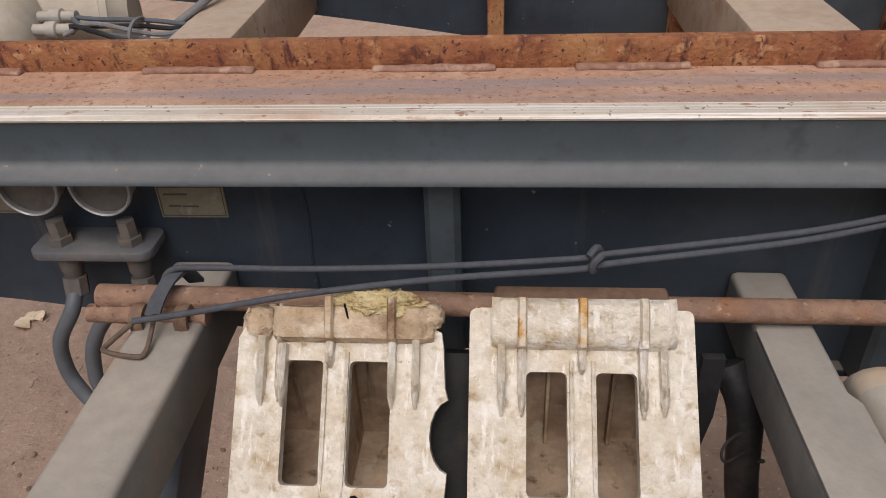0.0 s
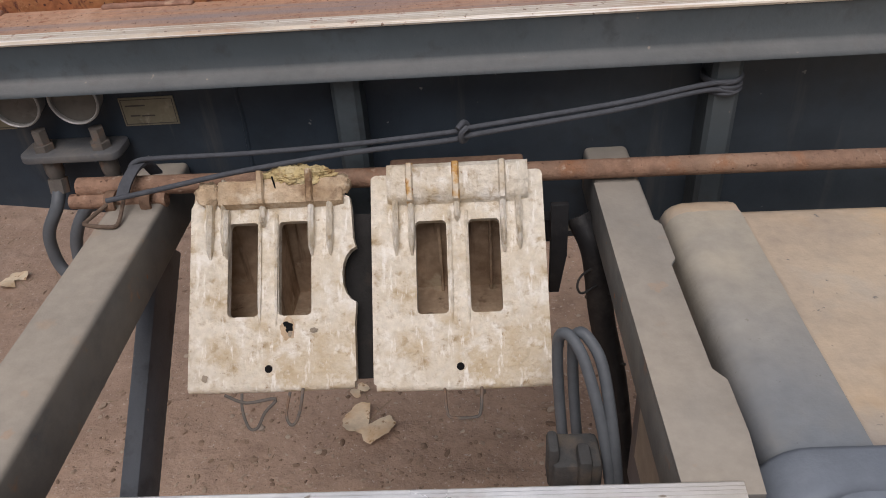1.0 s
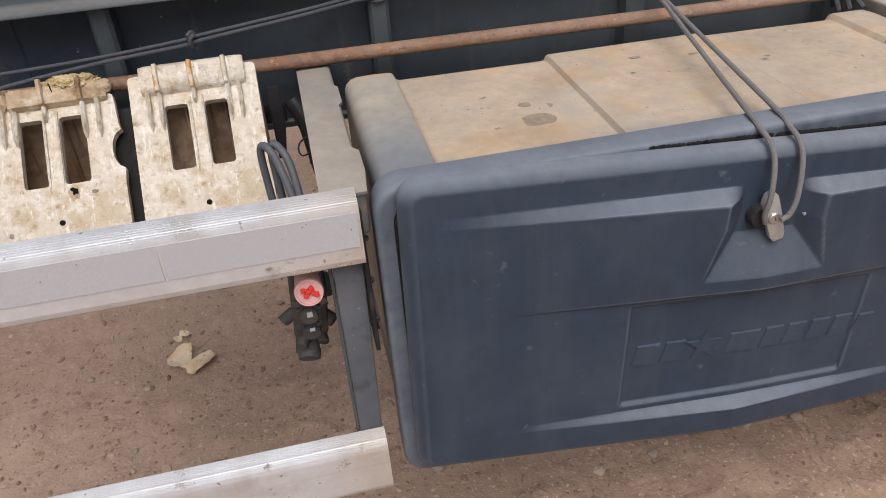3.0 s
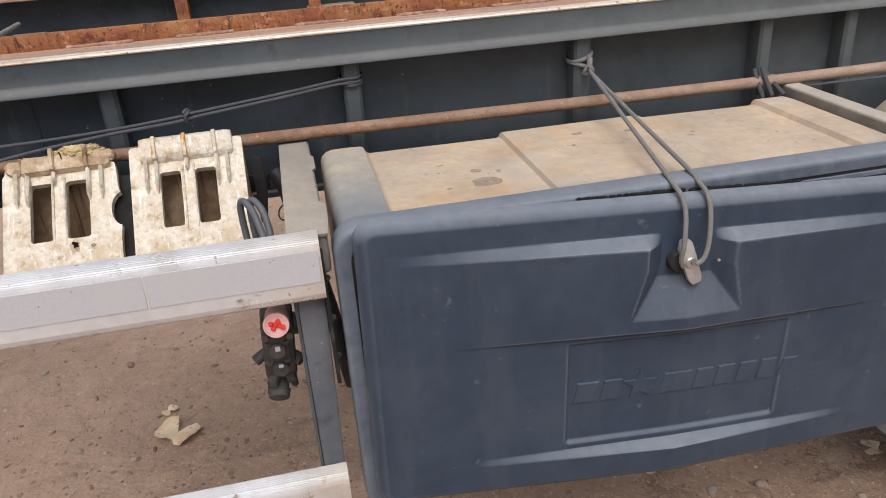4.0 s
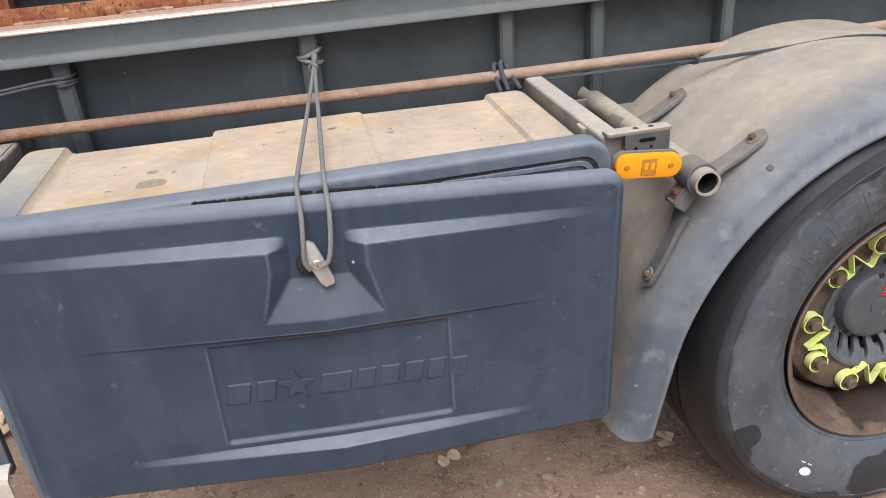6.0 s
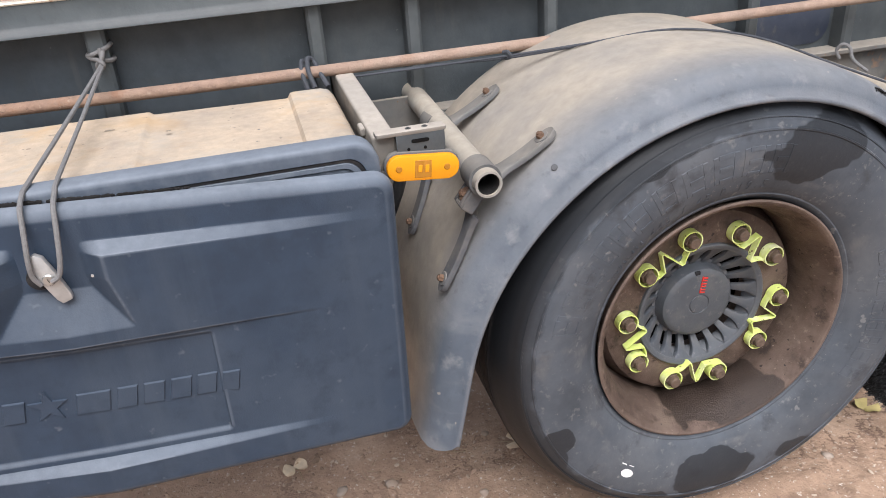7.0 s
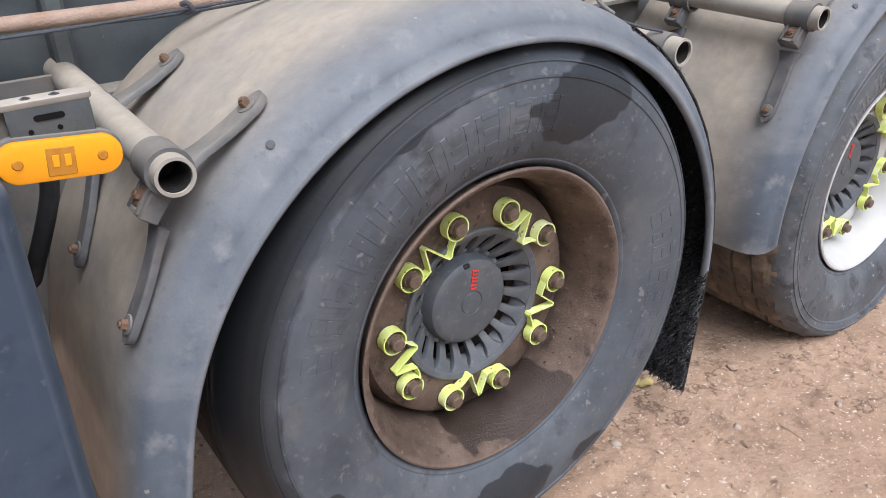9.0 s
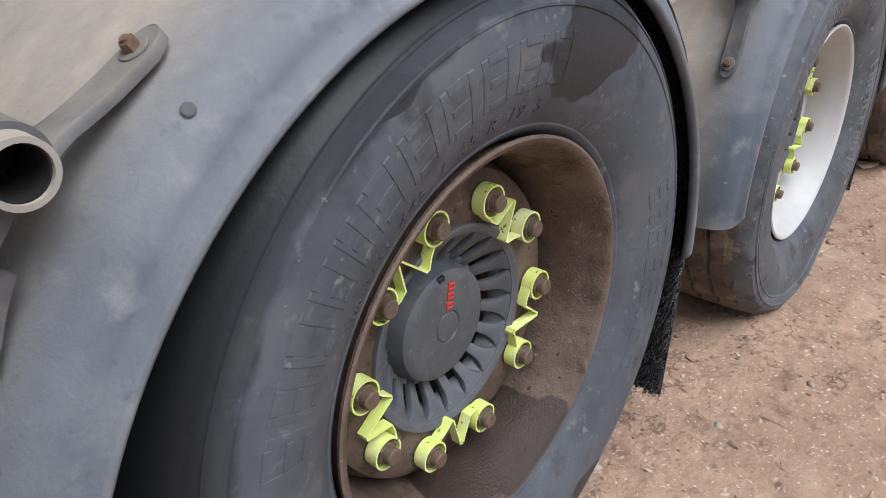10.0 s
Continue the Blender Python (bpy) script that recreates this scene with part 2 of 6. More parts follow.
# dust and wear here also paint the light caught by ledges and edges
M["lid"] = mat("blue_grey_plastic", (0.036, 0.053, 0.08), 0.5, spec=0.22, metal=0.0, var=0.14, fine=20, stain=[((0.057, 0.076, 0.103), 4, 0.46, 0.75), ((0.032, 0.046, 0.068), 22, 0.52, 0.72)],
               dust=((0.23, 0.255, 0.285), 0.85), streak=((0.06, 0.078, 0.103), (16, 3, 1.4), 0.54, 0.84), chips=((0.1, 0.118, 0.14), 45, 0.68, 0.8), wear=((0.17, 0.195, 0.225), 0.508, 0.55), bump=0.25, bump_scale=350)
M["lid_plain"] = mat("blue_grey_raised_plastic", (0.042, 0.059, 0.086), 0.5, spec=0.22, metal=0.0, var=0.14, fine=20, stain=[((0.057, 0.076, 0.103), 4, 0.46, 0.75), ((0.032, 0.046, 0.068), 22, 0.52, 0.72)],
               streak=((0.06, 0.078, 0.103), (16, 3, 1.4), 0.54, 0.84), chips=((0.1, 0.118, 0.14), 45, 0.68, 0.8), bump=0.25, bump_scale=350)
M["boxtop"] = mat("dusty_plastic", (0.085, 0.1, 0.13), 0.6, 0.0, 0.15, 20, stain=[((0.16, 0.15, 0.14), 6, 0.5, 0.75)],
                  dust=((0.66, 0.52, 0.365), 0.95), up_from=-0.1, up_to=0.5, mottle=((0.6, 0.42, 0.24), (0.5, 0.46, 0.39)), band=("Y", -0.10, -0.155, (0.24, 0.24, 0.245), 0.8), bump=0.35, bump_scale=200)
M["guard"] = mat("mudguard_plastic", (0.1, 0.121, 0.148), 0.48, 0.0, 0.18, 16, stain=[((0.175, 0.19, 0.205), 5, 0.46, 0.72), ((0.075, 0.093, 0.115), 14, 0.54, 0.72), ((0.21, 0.22, 0.23), 22, 0.56, 0.74), ((0.07, 0.085, 0.105), 45, 0.6, 0.72)],
                 dust=((0.3, 0.29, 0.275), 0.5), band=("Y", -0.175, -0.06, (0.445, 0.385, 0.305), 1.0), streak=((0.19, 0.2, 0.212), (4, 4, 14), 0.58, 0.85), chips=((0.3, 0.28, 0.25), 50, 0.72, 0.76), wear=((0.27, 0.275, 0.28), 0.53, 0.62), bump=0.3, bump_scale=250)
M["pipe"] = mat("dusty_galvanised_tube", (0.36, 0.345, 0.31), 0.65, 0.2, 0.15, 30, stain=[((0.26, 0.22, 0.18), 12, 0.52, 0.75)], dust=((0.5, 0.43, 0.33), 0.8), bump=0.15)
M["clip"] = mat("grey_plastic_clip", (0.11, 0.112, 0.112), 0.65, 0.0, 0.15, 40, stain=[((0.17, 0.16, 0.145), 18, 0.5, 0.75)], dust=((0.4, 0.35, 0.28), 0.42), bump=0.2)
# outer paints the guard's shade on the shoulder along with the wet
M["tyre"] = mat("tyre_rubber", (0.077, 0.088, 0.102), 0.6, 0.0, 0.3, 12, stain=[((0.115, 0.122, 0.131), 5, 0.46, 0.72), ((0.045, 0.046, 0.05), 11, 0.58, 0.7), ((0.15, 0.152, 0.153), 55, 0.6, 0.72), ((0.17, 0.165, 0.16), 130, 0.66, 0.7)],
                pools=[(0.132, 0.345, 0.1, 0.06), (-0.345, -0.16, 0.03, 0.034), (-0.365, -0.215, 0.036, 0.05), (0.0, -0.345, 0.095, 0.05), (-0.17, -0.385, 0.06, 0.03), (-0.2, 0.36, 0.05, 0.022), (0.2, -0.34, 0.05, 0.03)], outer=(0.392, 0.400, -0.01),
                streak=((0.14, 0.14, 0.14), (9, 40, 9), 0.6, 0.75), chips=((0.16, 0.162, 0.163), 34, 0.71, 0.74), bump=0.22, bump_scale=110, spec=0.28)
M["tyre_scuffed"] = mat("scuffed_tyre_rubber", (0.085, 0.094, 0.105), 0.62, 0.0, 0.3, 12, stain=[((0.13, 0.137, 0.145), 7, 0.44, 0.68), ((0.05, 0.053, 0.058), 18, 0.56, 0.68), ((0.22, 0.235, 0.245), 60, 0.62, 0.7), ((0.13, 0.105, 0.085), 26, 0.6, 0.7)], wear=((0.2, 0.215, 0.225), 0.53, 0.62), bump=0.4, bump_scale=110, spec=0.28)
M["letters"] = mat("raised_rubber", (0.085, 0.094, 0.106), 0.62, 0.0, 0.3, 25, stain=[((0.135, 0.14, 0.146), 12, 0.5, 0.7)], bump=0.2, bump_scale=110, spec=0.28)
M["tread"] = mat("muddy_tread", (0.12, 0.095, 0.077), 0.85, 0.0, 0.3, 20, stain=[((0.25, 0.19, 0.14), 12, 0.45, 0.65), ((0.06, 0.05, 0.045), 28, 0.56, 0.68)], bump=0.6)
M["rim"] = mat("rusty_brown_rim", (0.115, 0.08, 0.062), 0.62, 0.1, 0.35, 40, stain=[((0.17, 0.125, 0.096), 9, 0.46, 0.7), ((0.2, 0.15, 0.115), 70, 0.6, 0.7), ((0.05, 0.035, 0.028), 24, 0.56, 0.68), ((0.24, 0.19, 0.15), 130, 0.66, 0.7)], chips=((0.035, 0.026, 0.022), 60, 0.68, 0.72),
               pools=[(0.04, -0.21, 0.13, 0.045)], wear=((0.26, 0.2, 0.165), 0.54, 0.64), bump=0.7, bump_scale=260, relief=0.003)
M["rim_white"] = mat("white_painted_rim", (0.5, 0.5, 0.495), 0.4, 0.0, 0.06, 20, stain=[((0.46, 0.43, 0.39), 8, 0.5, 0.8)], chips=((0.14, 0.12, 0.1), 60, 0.76, 0.78), bump=0.1)
M["hub"] = mat("dark_grey_hub", (0.077, 0.086, 0.097), 0.52, 0.0, 0.18, 40, stain=[((0.12, 0.12, 0.118), 14, 0.5, 0.75), ((0.13, 0.128, 0.125), 80, 0.6, 0.72)], wear=((0.19, 0.19, 0.19), 0.54, 0.66), bump=0.25, spec=0.45)
M["dark_clip"] = mat("dark_dusty_clip", (0.1, 0.102, 0.105), 0.65, 0.0, 0.18, 40, stain=[((0.17, 0.155, 0.135), 14, 0.5, 0.75), ((0.14, 0.13, 0.12), 80, 0.58, 0.7)], bump=0.25)
M["nut"] = mat("rusty_nut", (0.16, 0.115, 0.085), 0.75, 0.3, 0.3, 120, bump=0.3, bump_scale=400)
M["lime"] = mat("lime_plastic", (0.7, 0.8, 0.22), 0.5, 0.0, 0.1, 60, stain=[((0.84, 0.88, 0.5), 25, 0.48, 0.7)], chips=((0.2, 0.18, 0.07), 110, 0.66, 0.7), bump=0.1)
M["red"] = mat("red_plastic", (0.62, 0.04, 0.03), 0.5, 0.0, 0.2, 60)
M["pink"] = mat("faded_pink_plastic", (0.62, 0.36, 0.34), 0.55, 0.0, 0.12, 60, stain=[((0.45, 0.3, 0.27), 40, 0.55, 0.75)])
M["black"] = mat("black_plastic", (0.02, 0.02, 0.021), 0.55, 0.0, 0.3, 50, spec=0.2, stain=[((0.07, 0.065, 0.06), 16, 0.5, 0.75)], bump=0.2)
# the pale grey specks are glints on the bristles, put into the colour
M["bristle"] = mat("black_bristles", (0.03, 0.03, 0.032), 0.6, 0.0, 0.5, 200, stain=[((0.22, 0.22, 0.22), 260, 0.54, 0.62)], bump=0, spec=0.3)
M["valve"] = mat("dusty_cast_valve", (0.075, 0.075, 0.073), 0.75, 0.2, 0.25, 60, stain=[((0.16, 0.13, 0.1), 25, 0.52, 0.72)], bump=0.4, bump_scale=300)
M["rubber"] = mat("grey_rope_rubber", (0.07, 0.075, 0.085), 0.8, 0.0, 0.2, 150, bump=0.3, bump_scale=600)
M["cord"] = mat("faded_grey_cord", (0.2, 0.195, 0.19), 0.9, 0.0, 0.2, 200, bump=0.4, bump_scale=700)
M["hose"] = mat("air_hose", (0.1, 0.11, 0.12), 0.5, 0.0, 0.15, 80)
M["fitting"] = mat("dusty_fitting", (0.14, 0.125, 0.11), 0.7, 0.2, 0.25, 60, stain=[((0.22, 0.13, 0.08), 30, 0.52, 0.7)], bump=0.3)
M["bolt"] = mat("rusty_bolt", (0.19, 0.118, 0.078), 0.8, 0.1, 0.35, 120, bump=0.4, bump_scale=400)
M["chock_inner"] = mat("soiled_plastic", (0.56, 0.42, 0.29), 0.8, 0.0, 0.3, 30, stain=[((0.2, 0.13, 0.08), 14, 0.45, 0.7), ((0.55, 0.46, 0.33), 30, 0.58, 0.7)], streak=((0.17, 0.11, 0.07), (60, 60, 6), 0.56, 0.7), bump=0.3)
M["boxend"] = mat("lightly_dusty_plastic", (0.075, 0.09, 0.115), 0.6, 0.0, 0.15, 20, dust=((0.27, 0.295, 0.31), 0.82), up_from=0.0, mottle=((0.36, 0.335, 0.28), (0.24, 0.27, 0.29)), band=("Y", -0.16, 0.08, (0.48, 0.42, 0.32), 0.85), chips=((0.36, 0.33, 0.28), 40, 0.72, 0.78), bump=0.25)
# black for burnt spots, and painted shade for holes, slots and hub depth
M["pit"] = mat("char_and_hole_shade", (0.008, 0.008, 0.008), 0.9, 0.0, 0.2, 60, bump=0, spec=0.1)
M["head_dirty"] = mat("ochre_soiled_plastic", (0.52, 0.4, 0.27), 0.75, 0.0, 0.25, 60, stain=[((0.36, 0.235, 0.12), 16, 0.42, 0.68), ((0.17, 0.1, 0.055), 34, 0.52, 0.72), ((0.62, 0.54, 0.42), 30, 0.56, 0.7)], bump=0.9, bump_scale=120, relief=0.005)
M["arm_pale"] = mat("dust_covered_arm", (0.2, 0.185, 0.16), 0.75, 0.0, 0.2, 25, stain=[((0.3, 0.26, 0.21), 8, 0.45, 0.7)], dust=((0.52, 0.46, 0.385), 0.95), chips=((0.25, 0.14, 0.08), 60, 0.74, 0.78), bump=0.2)
M["drip"] = mat("dried_drip", (0.3, 0.25, 0.19), 0.8, 0.0, 0.3, 60, stain=[((0.34, 0.28, 0.2), 90, 0.5, 0.62)], bump=0.2)
# near-black mud that also stands for shade inside guards and tubes
M["underside"] = mat("mud_and_shade_black", (0.022, 0.021, 0.02), 0.85, 0.0, 0.4, 25, stain=[((0.07, 0.055, 0.04), 8, 0.52, 0.72)], bump=0.5, spec=0.15)
M["zinc"] = mat("dull_zinc", (0.45, 0.44, 0.42), 0.5, 0.4, 0.15, 60)
M["tread_black"] = mat("black_tread_rubber", (0.018, 0.018, 0.02), 0.6, 0.0, 0.3, 20, spec=0.2, stain=[((0.05, 0.047, 0.044), 14, 0.52, 0.75)], bump=0.3)
M["dial"] = mat("grimy_gauge_face", (0.1, 0.095, 0.083), 0.35, 0.0, 0.25, 30, stain=[((0.05, 0.047, 0.042), 40, 0.5, 0.7)])
M["steel"] = mat("bare_steel", (0.5, 0.49, 0.46), 0.4, 0.8, 0.15, 60)
M["sticker"] = mat("yellowed_label", (0.23, 0.205, 0.14), 0.6, 0.0, 0.2, 60, stain=[((0.14, 0.125, 0.09), 30, 0.5, 0.7), ((0.3, 0.27, 0.2), 70, 0.56, 0.7)])
M["ink"] = mat("label_ink", (0.08, 0.07, 0.06), 0.7, 0.0, 0.1, 60, bump=0)
M["amber"] = mat("amber_lens", (0.85, 0.34, 0.01), 0.22, 0.0, 0.06, 30, chips=((0.6, 0.24, 0.02), 90, 0.7, 0.76), bump=0.15, bump_scale=500, rough_var=0.05)
M["amber_dark"] = mat("amber_led_window", (0.46, 0.2, 0.025), 0.2, 0.0, 0.2, 90, bump=0)
M["whitepaint"] = mat("white_paint", (0.75, 0.75, 0.73), 0.6, 0.0, 0.05, 60)
M["soil"] = mat("packed_soil", (0.375, 0.255, 0.175), 0.95, 0.0, 0.22, 40, stain=[((0.28, 0.185, 0.125), 1.6, 0.45, 0.65), ((0.45, 0.325, 0.23), 3.5, 0.52, 0.7), ((0.22, 0.145, 0.1), 11, 0.56, 0.7), ((0.19, 0.122, 0.085), 34, 0.62, 0.72), ((0.55, 0.44, 0.35), 70, 0.62, 0.69)],
                chips=((0.6, 0.53, 0.45), 110, 0.66, 0.69), cracks=((0.13, 0.082, 0.058), 7, 0.02, 4.0, 0.5, 0.62), band=("X", 2.1, -0.3, (0.45, 0.325, 0.25), 0.75), bump=0.6, bump_scale=60, relief=0.012)
M["stone"] = mat("pale_stone", (0.42, 0.345, 0.28), 0.9, 0.0, 0.2, 60, stain=[((0.36, 0.27, 0.2), 30, 0.5, 0.7)], random_tone=0.35, bump=0.4)
M["grit"] = mat("gravel_grit", (0.34, 0.24, 0.17), 0.95, 0.0, 0.4, 14, island=((0.48, 0.39, 0.3), (0.2, 0.135, 0.095)), bump=0.3)
M["leaf"] = mat("dry_leaf", (0.8, 0.66, 0.47), 0.7, 0.0, 0.15, 40, stain=[((0.7, 0.5, 0.3), 16, 0.46, 0.66), ((0.42, 0.24, 0.11), 50, 0.6, 0.7)], bump=0.3, bump_scale=200)
M["leaf_yellow"] = mat("yellow_leaf", (0.52, 0.43, 0.18), 0.7, 0.0, 0.2, 40, bump=0.2)
M["twig"] = mat("dry_twig", (0.32, 0.245, 0.16), 0.9, 0.0, 0.2, 40)
M["tank"] = mat("beige_tank_paint", (0.4, 0.36, 0.29), 0.6, 0.0, 0.15, 30, stain=[((0.25, 0.2, 0.15), 10, 0.5, 0.75)], dust=(DUST, 0.5))


# ---- mesh helpers ----
def finish(bm, angle=38):
    bmesh.ops.recalc_face_normals(bm, faces=bm.faces)
    lim = math.cos(radians(angle))
    for f in bm.faces:
        f.smooth = True
    for e in bm.edges:
        if len(e.link_faces) == 2 and e.link_faces[0].normal.dot(e.link_faces[1].normal) < lim:
            e.smooth = False


def thing(name, at, label, category, group="", kind=""):
    ob = new(name)
    ob.empty_display_size = 0.05
    ob.matrix_world = Matrix.Translation(at)
    return tagged(ob, label, category, group, kind)


def part(name, bm, material, parent=None, label="", angle=38, local=False):
    """Links bm, modelled in world metres (or, if local, round its parent's base), as one mesh under parent."""
    finish(bm, angle)
    me = bpy.data.meshes.new(name)
    if parent is not None and not local:
        top, base = parent, Vector((0, 0, 0))
        while top is not None:
            base += top.location
            top = top.parent
        bm.transform(Matrix.Translation(-base))
    bm.to_mesh(me)
    bm.free()
    me.materials.append(M[material] if isinstance(material, str) else material)
    ob = new(name, me)
    ob.parent = parent
    if label:
        ob["label"] = label
    return ob


def single(name, bm, material, label, category, group="", kind="", angle=38):
    return tagged(part(name, bm, material, None, "", angle), label, category, group, kind)


def block(x0, x1, y0, y1, z0, z1, bevel=0.003, segments=2, bm=None, turn=None):
    b = bmesh.new()
    bmesh.ops.create_cube(b, size=1.0)
    for v in b.verts:
        v.co = Vector((x0 + (v.co.x + 0.5) * (x1 - x0), y0 + (v.co.y + 0.5) * (y1 - y0), z0 + (v.co.z + 0.5) * (z1 - z0)))
    if bevel:
        bmesh.ops.bevel(b, geom=b.edges, offset=bevel, segments=segments, affect="EDGES", profile=0.5)
    if turn is not None:
        b.transform(turn)
    return merge(bm, b)


def merge(bm, b):
    if bm is None:
        return b
    me = bpy.data.meshes.new("tmp")
    b.to_mesh(me)
    b.free()
    bm.from_mesh(me)
    bpy.data.meshes.remove(me)
    return bm


def prism(profile, axis, a, z, bm=None, bevel=0.0):
    """A closed profile drawn out along an axis: for x the profile is (y, z), for y (x, z), for z (x, y)."""
    b = bmesh.new()
    ends = []
    for s in (a, z):
        ring = []
        for p, q in profile:
            ring.append(b.verts.new({"x": (s, p, q), "y": (p, s, q), "z": (p, q, s)}[axis]))
        ends.append(ring)
    n = len(profile)
    b.faces.new(ends[0])
    b.faces.new(ends[1])
    for i in range(n):
        b.faces.new((ends[0][i], ends[0][(i + 1) % n], ends[1][(i + 1) % n], ends[1][i]))
    bmesh.ops.recalc_face_normals(b, faces=b.faces)
    if bevel:
        bmesh.ops.bevel(b, geom=b.edges, offset=bevel, segments=2, affect="EDGES", profile=0.5)
    return merge(bm, b)


def smooth_path(pts, steps=6):
    pts = [Vector(p) for p in pts]
    if len(pts) < 3 or steps < 2:
        return pts
    ext = [2 * pts[0] - pts[1]] + pts + [2 * pts[-1] - pts[-2]]
    out = []
    for i in range(1, len(ext) - 2):
        p0, p1, p2, p3 = ext[i - 1:i + 3]
        for k in range(steps):
            t = k / steps
            out.append(0.5 * ((2 * p1) + (p2 - p0) * t + (2 * p0 - 5 * p1 + 4 * p2 - p3) * t * t + (3 * p1 - p0 - 3 * p2 + p3) * t ** 3))
    return out + [pts[-1]]


def tube(pts, r, sides=10, steps=6, bm=None, hollow=0.0, twist=0.0):
    """A round bar along a smooth path; hollow: the inner radius of an open tube; twist: strands of a rope."""
    path = smooth_path(pts, steps)
    b = bmesh.new()
    n = len(path)
    tangent = [(path[min(i + 1, n - 1)] - path[max(i - 1, 0)]).normalized() for i in range(n)]
    ref = Vector((0, 0, 1)) if abs(tangent[0].z) < 0.9 else Vector((1, 0, 0))
    side = tangent[0].cross(ref).normalized()
    rings, inner = [], []
    for i in range(n):
        side = (side - tangent[i] * side.dot(tangent[i])).normalized()
        up = tangent[i].cross(side)
        for radius, store in ((r, rings), (hollow, inner)):
            if radius:
                ring = []
                for k in range(sides):
                    a = 2 * math.pi * k / sides
                    rr = radius * (1 + twist * math.cos(3 * a + i * 1.1))
                    ring.append(b.verts.new(path[i] + rr * (math.cos(a) * side + math.sin(a) * up)))
                store.append(ring)
    for store in (rings, inner):
        for i in range(len(store) - 1):
            for k in range(sides):
                b.faces.new((store[i][k], store[i][(k + 1) % sides], store[i + 1][(k + 1) % sides], store[i + 1][k]))
    if inner:
        for i in (0, -1):
            for k in range(sides):
                b.faces.new((rings[i][k], rings[i][(k + 1) % sides], inner[i][(k + 1) % sides], inner[i][k]))
    else:
        b.faces.new(rings[0])
        b.faces.new(rings[-1])
    bmesh.ops.recalc_face_normals(b, faces=b.faces)
    return merge(bm, b)


def ribbon(pts, across, wide, thick, steps=1, bm=None):
    """A flat strip that follows pts; across: the direction of its width."""
    path = smooth_path(pts, steps) if steps > 1 else [Vector(p) for p in pts]
    across = Vector(across).normalized()
    b = bmesh.new()
    rings = []
    n = len(path)
    for i, p in enumerate(path):
        t = (path[min(i + 1, n - 1)] - path[max(i - 1, 0)]).normalized()
        nrm = t.cross(across).normalized()
        rings.append([b.verts.new(p + s * across * wide / 2 + q * nrm * thick / 2) for s, q in ((-1, -1), (1, -1), (1, 1), (-1, 1))])
    for i in range(n - 1):
        for k in range(4):
            b.faces.new((rings[i][k], rings[i][(k + 1) % 4], rings[i + 1][(k + 1) % 4], rings[i + 1][k]))
    b.faces.new(rings[0])
    b.faces.new(rings[-1])
    bmesh.ops.recalc_face_normals(b, faces=b.faces)
    return merge(bm, b)


def lathe(profile, segs=64, closed=True, bm=None, turn=None, wave=None):
    """Turns a profile of (radius, depth) about the y axis. wave(k, j) changes the radius at step k of ring j."""
    b = bmesh.new()
    rows = []
    for j, (r, y) in enumerate(profile):
        row = []
        for k in range(segs):
            a = 2 * math.pi * k / segs
            rr = r + (wave(k, j) if wave else 0.0)
            row.append(b.verts.new((rr * math.cos(a), y, rr * math.sin(a))))
        rows.append(row)
    m = len(profile)
    for j in range(m if closed else m - 1):
        for k in range(segs):
            b.faces.new((rows[j][k], rows[j][(k + 1) % segs], rows[(j + 1) % m][(k + 1) % segs], rows[(j + 1) % m][k]))
    if not closed:
        for row in (rows[0], rows[-1]):
            if (row[0].co - row[segs // 2].co).length > 1e-4:
                b.faces.new(row)
    bmesh.ops.recalc_face_normals(b, faces=b.faces)
    if turn is not None:
        b.transform(turn)
    return merge(bm, b)


def bolt(at, out, r, high, bm=None, washer=True):
    """A hexagonal bolt head on a washer, looking along out."""
    b = bmesh.new()
    segs = [(r * 1.7, 0.0, high * 0.2, 14)] if washer else []
    segs += [(r, 0.0, high * 0.75, 6), (r * 0.55, high * 0.6, high, 10)]
    for rr, lo, hi, k in segs:
        c = bmesh.new()
        bmesh.ops.create_cone(c, cap_ends=True, segments=k, radius1=rr, radius2=rr * 0.94, depth=hi - lo, matrix=Matrix.Translation((0, 0, (lo + hi) / 2)))
        merge(b, c)
    b.transform(Matrix.Translation(at) @ Vector(out).to_track_quat("Z", "Y").to_matrix().to_4x4())
    return merge(bm, b)


def sstep(v, a, z):
    t = min(1.0, max(0.0, (v - a) / (z - a)))
    return t * t * (3 - 2 * t)


def letters(body, size, deep):
    cu = bpy.data.curves.new("t", "FONT")
    cu.body, cu.size, cu.extrude, cu.align_x, cu.resolution_u = body, size, deep, "CENTER", 2
    ob = bpy.data.objects.new("t", cu)
    scene.collection.objects.link(ob)
    me = bpy.data.meshes.new_from_object(ob.evaluated_get(bpy.context.evaluated_depsgraph_get()))
    bpy.data.objects.remove(ob)
    bpy.data.curves.remove(cu)
    b = bmesh.new()
    b.from_mesh(me)
    bpy.data.meshes.remove(me)
    return b


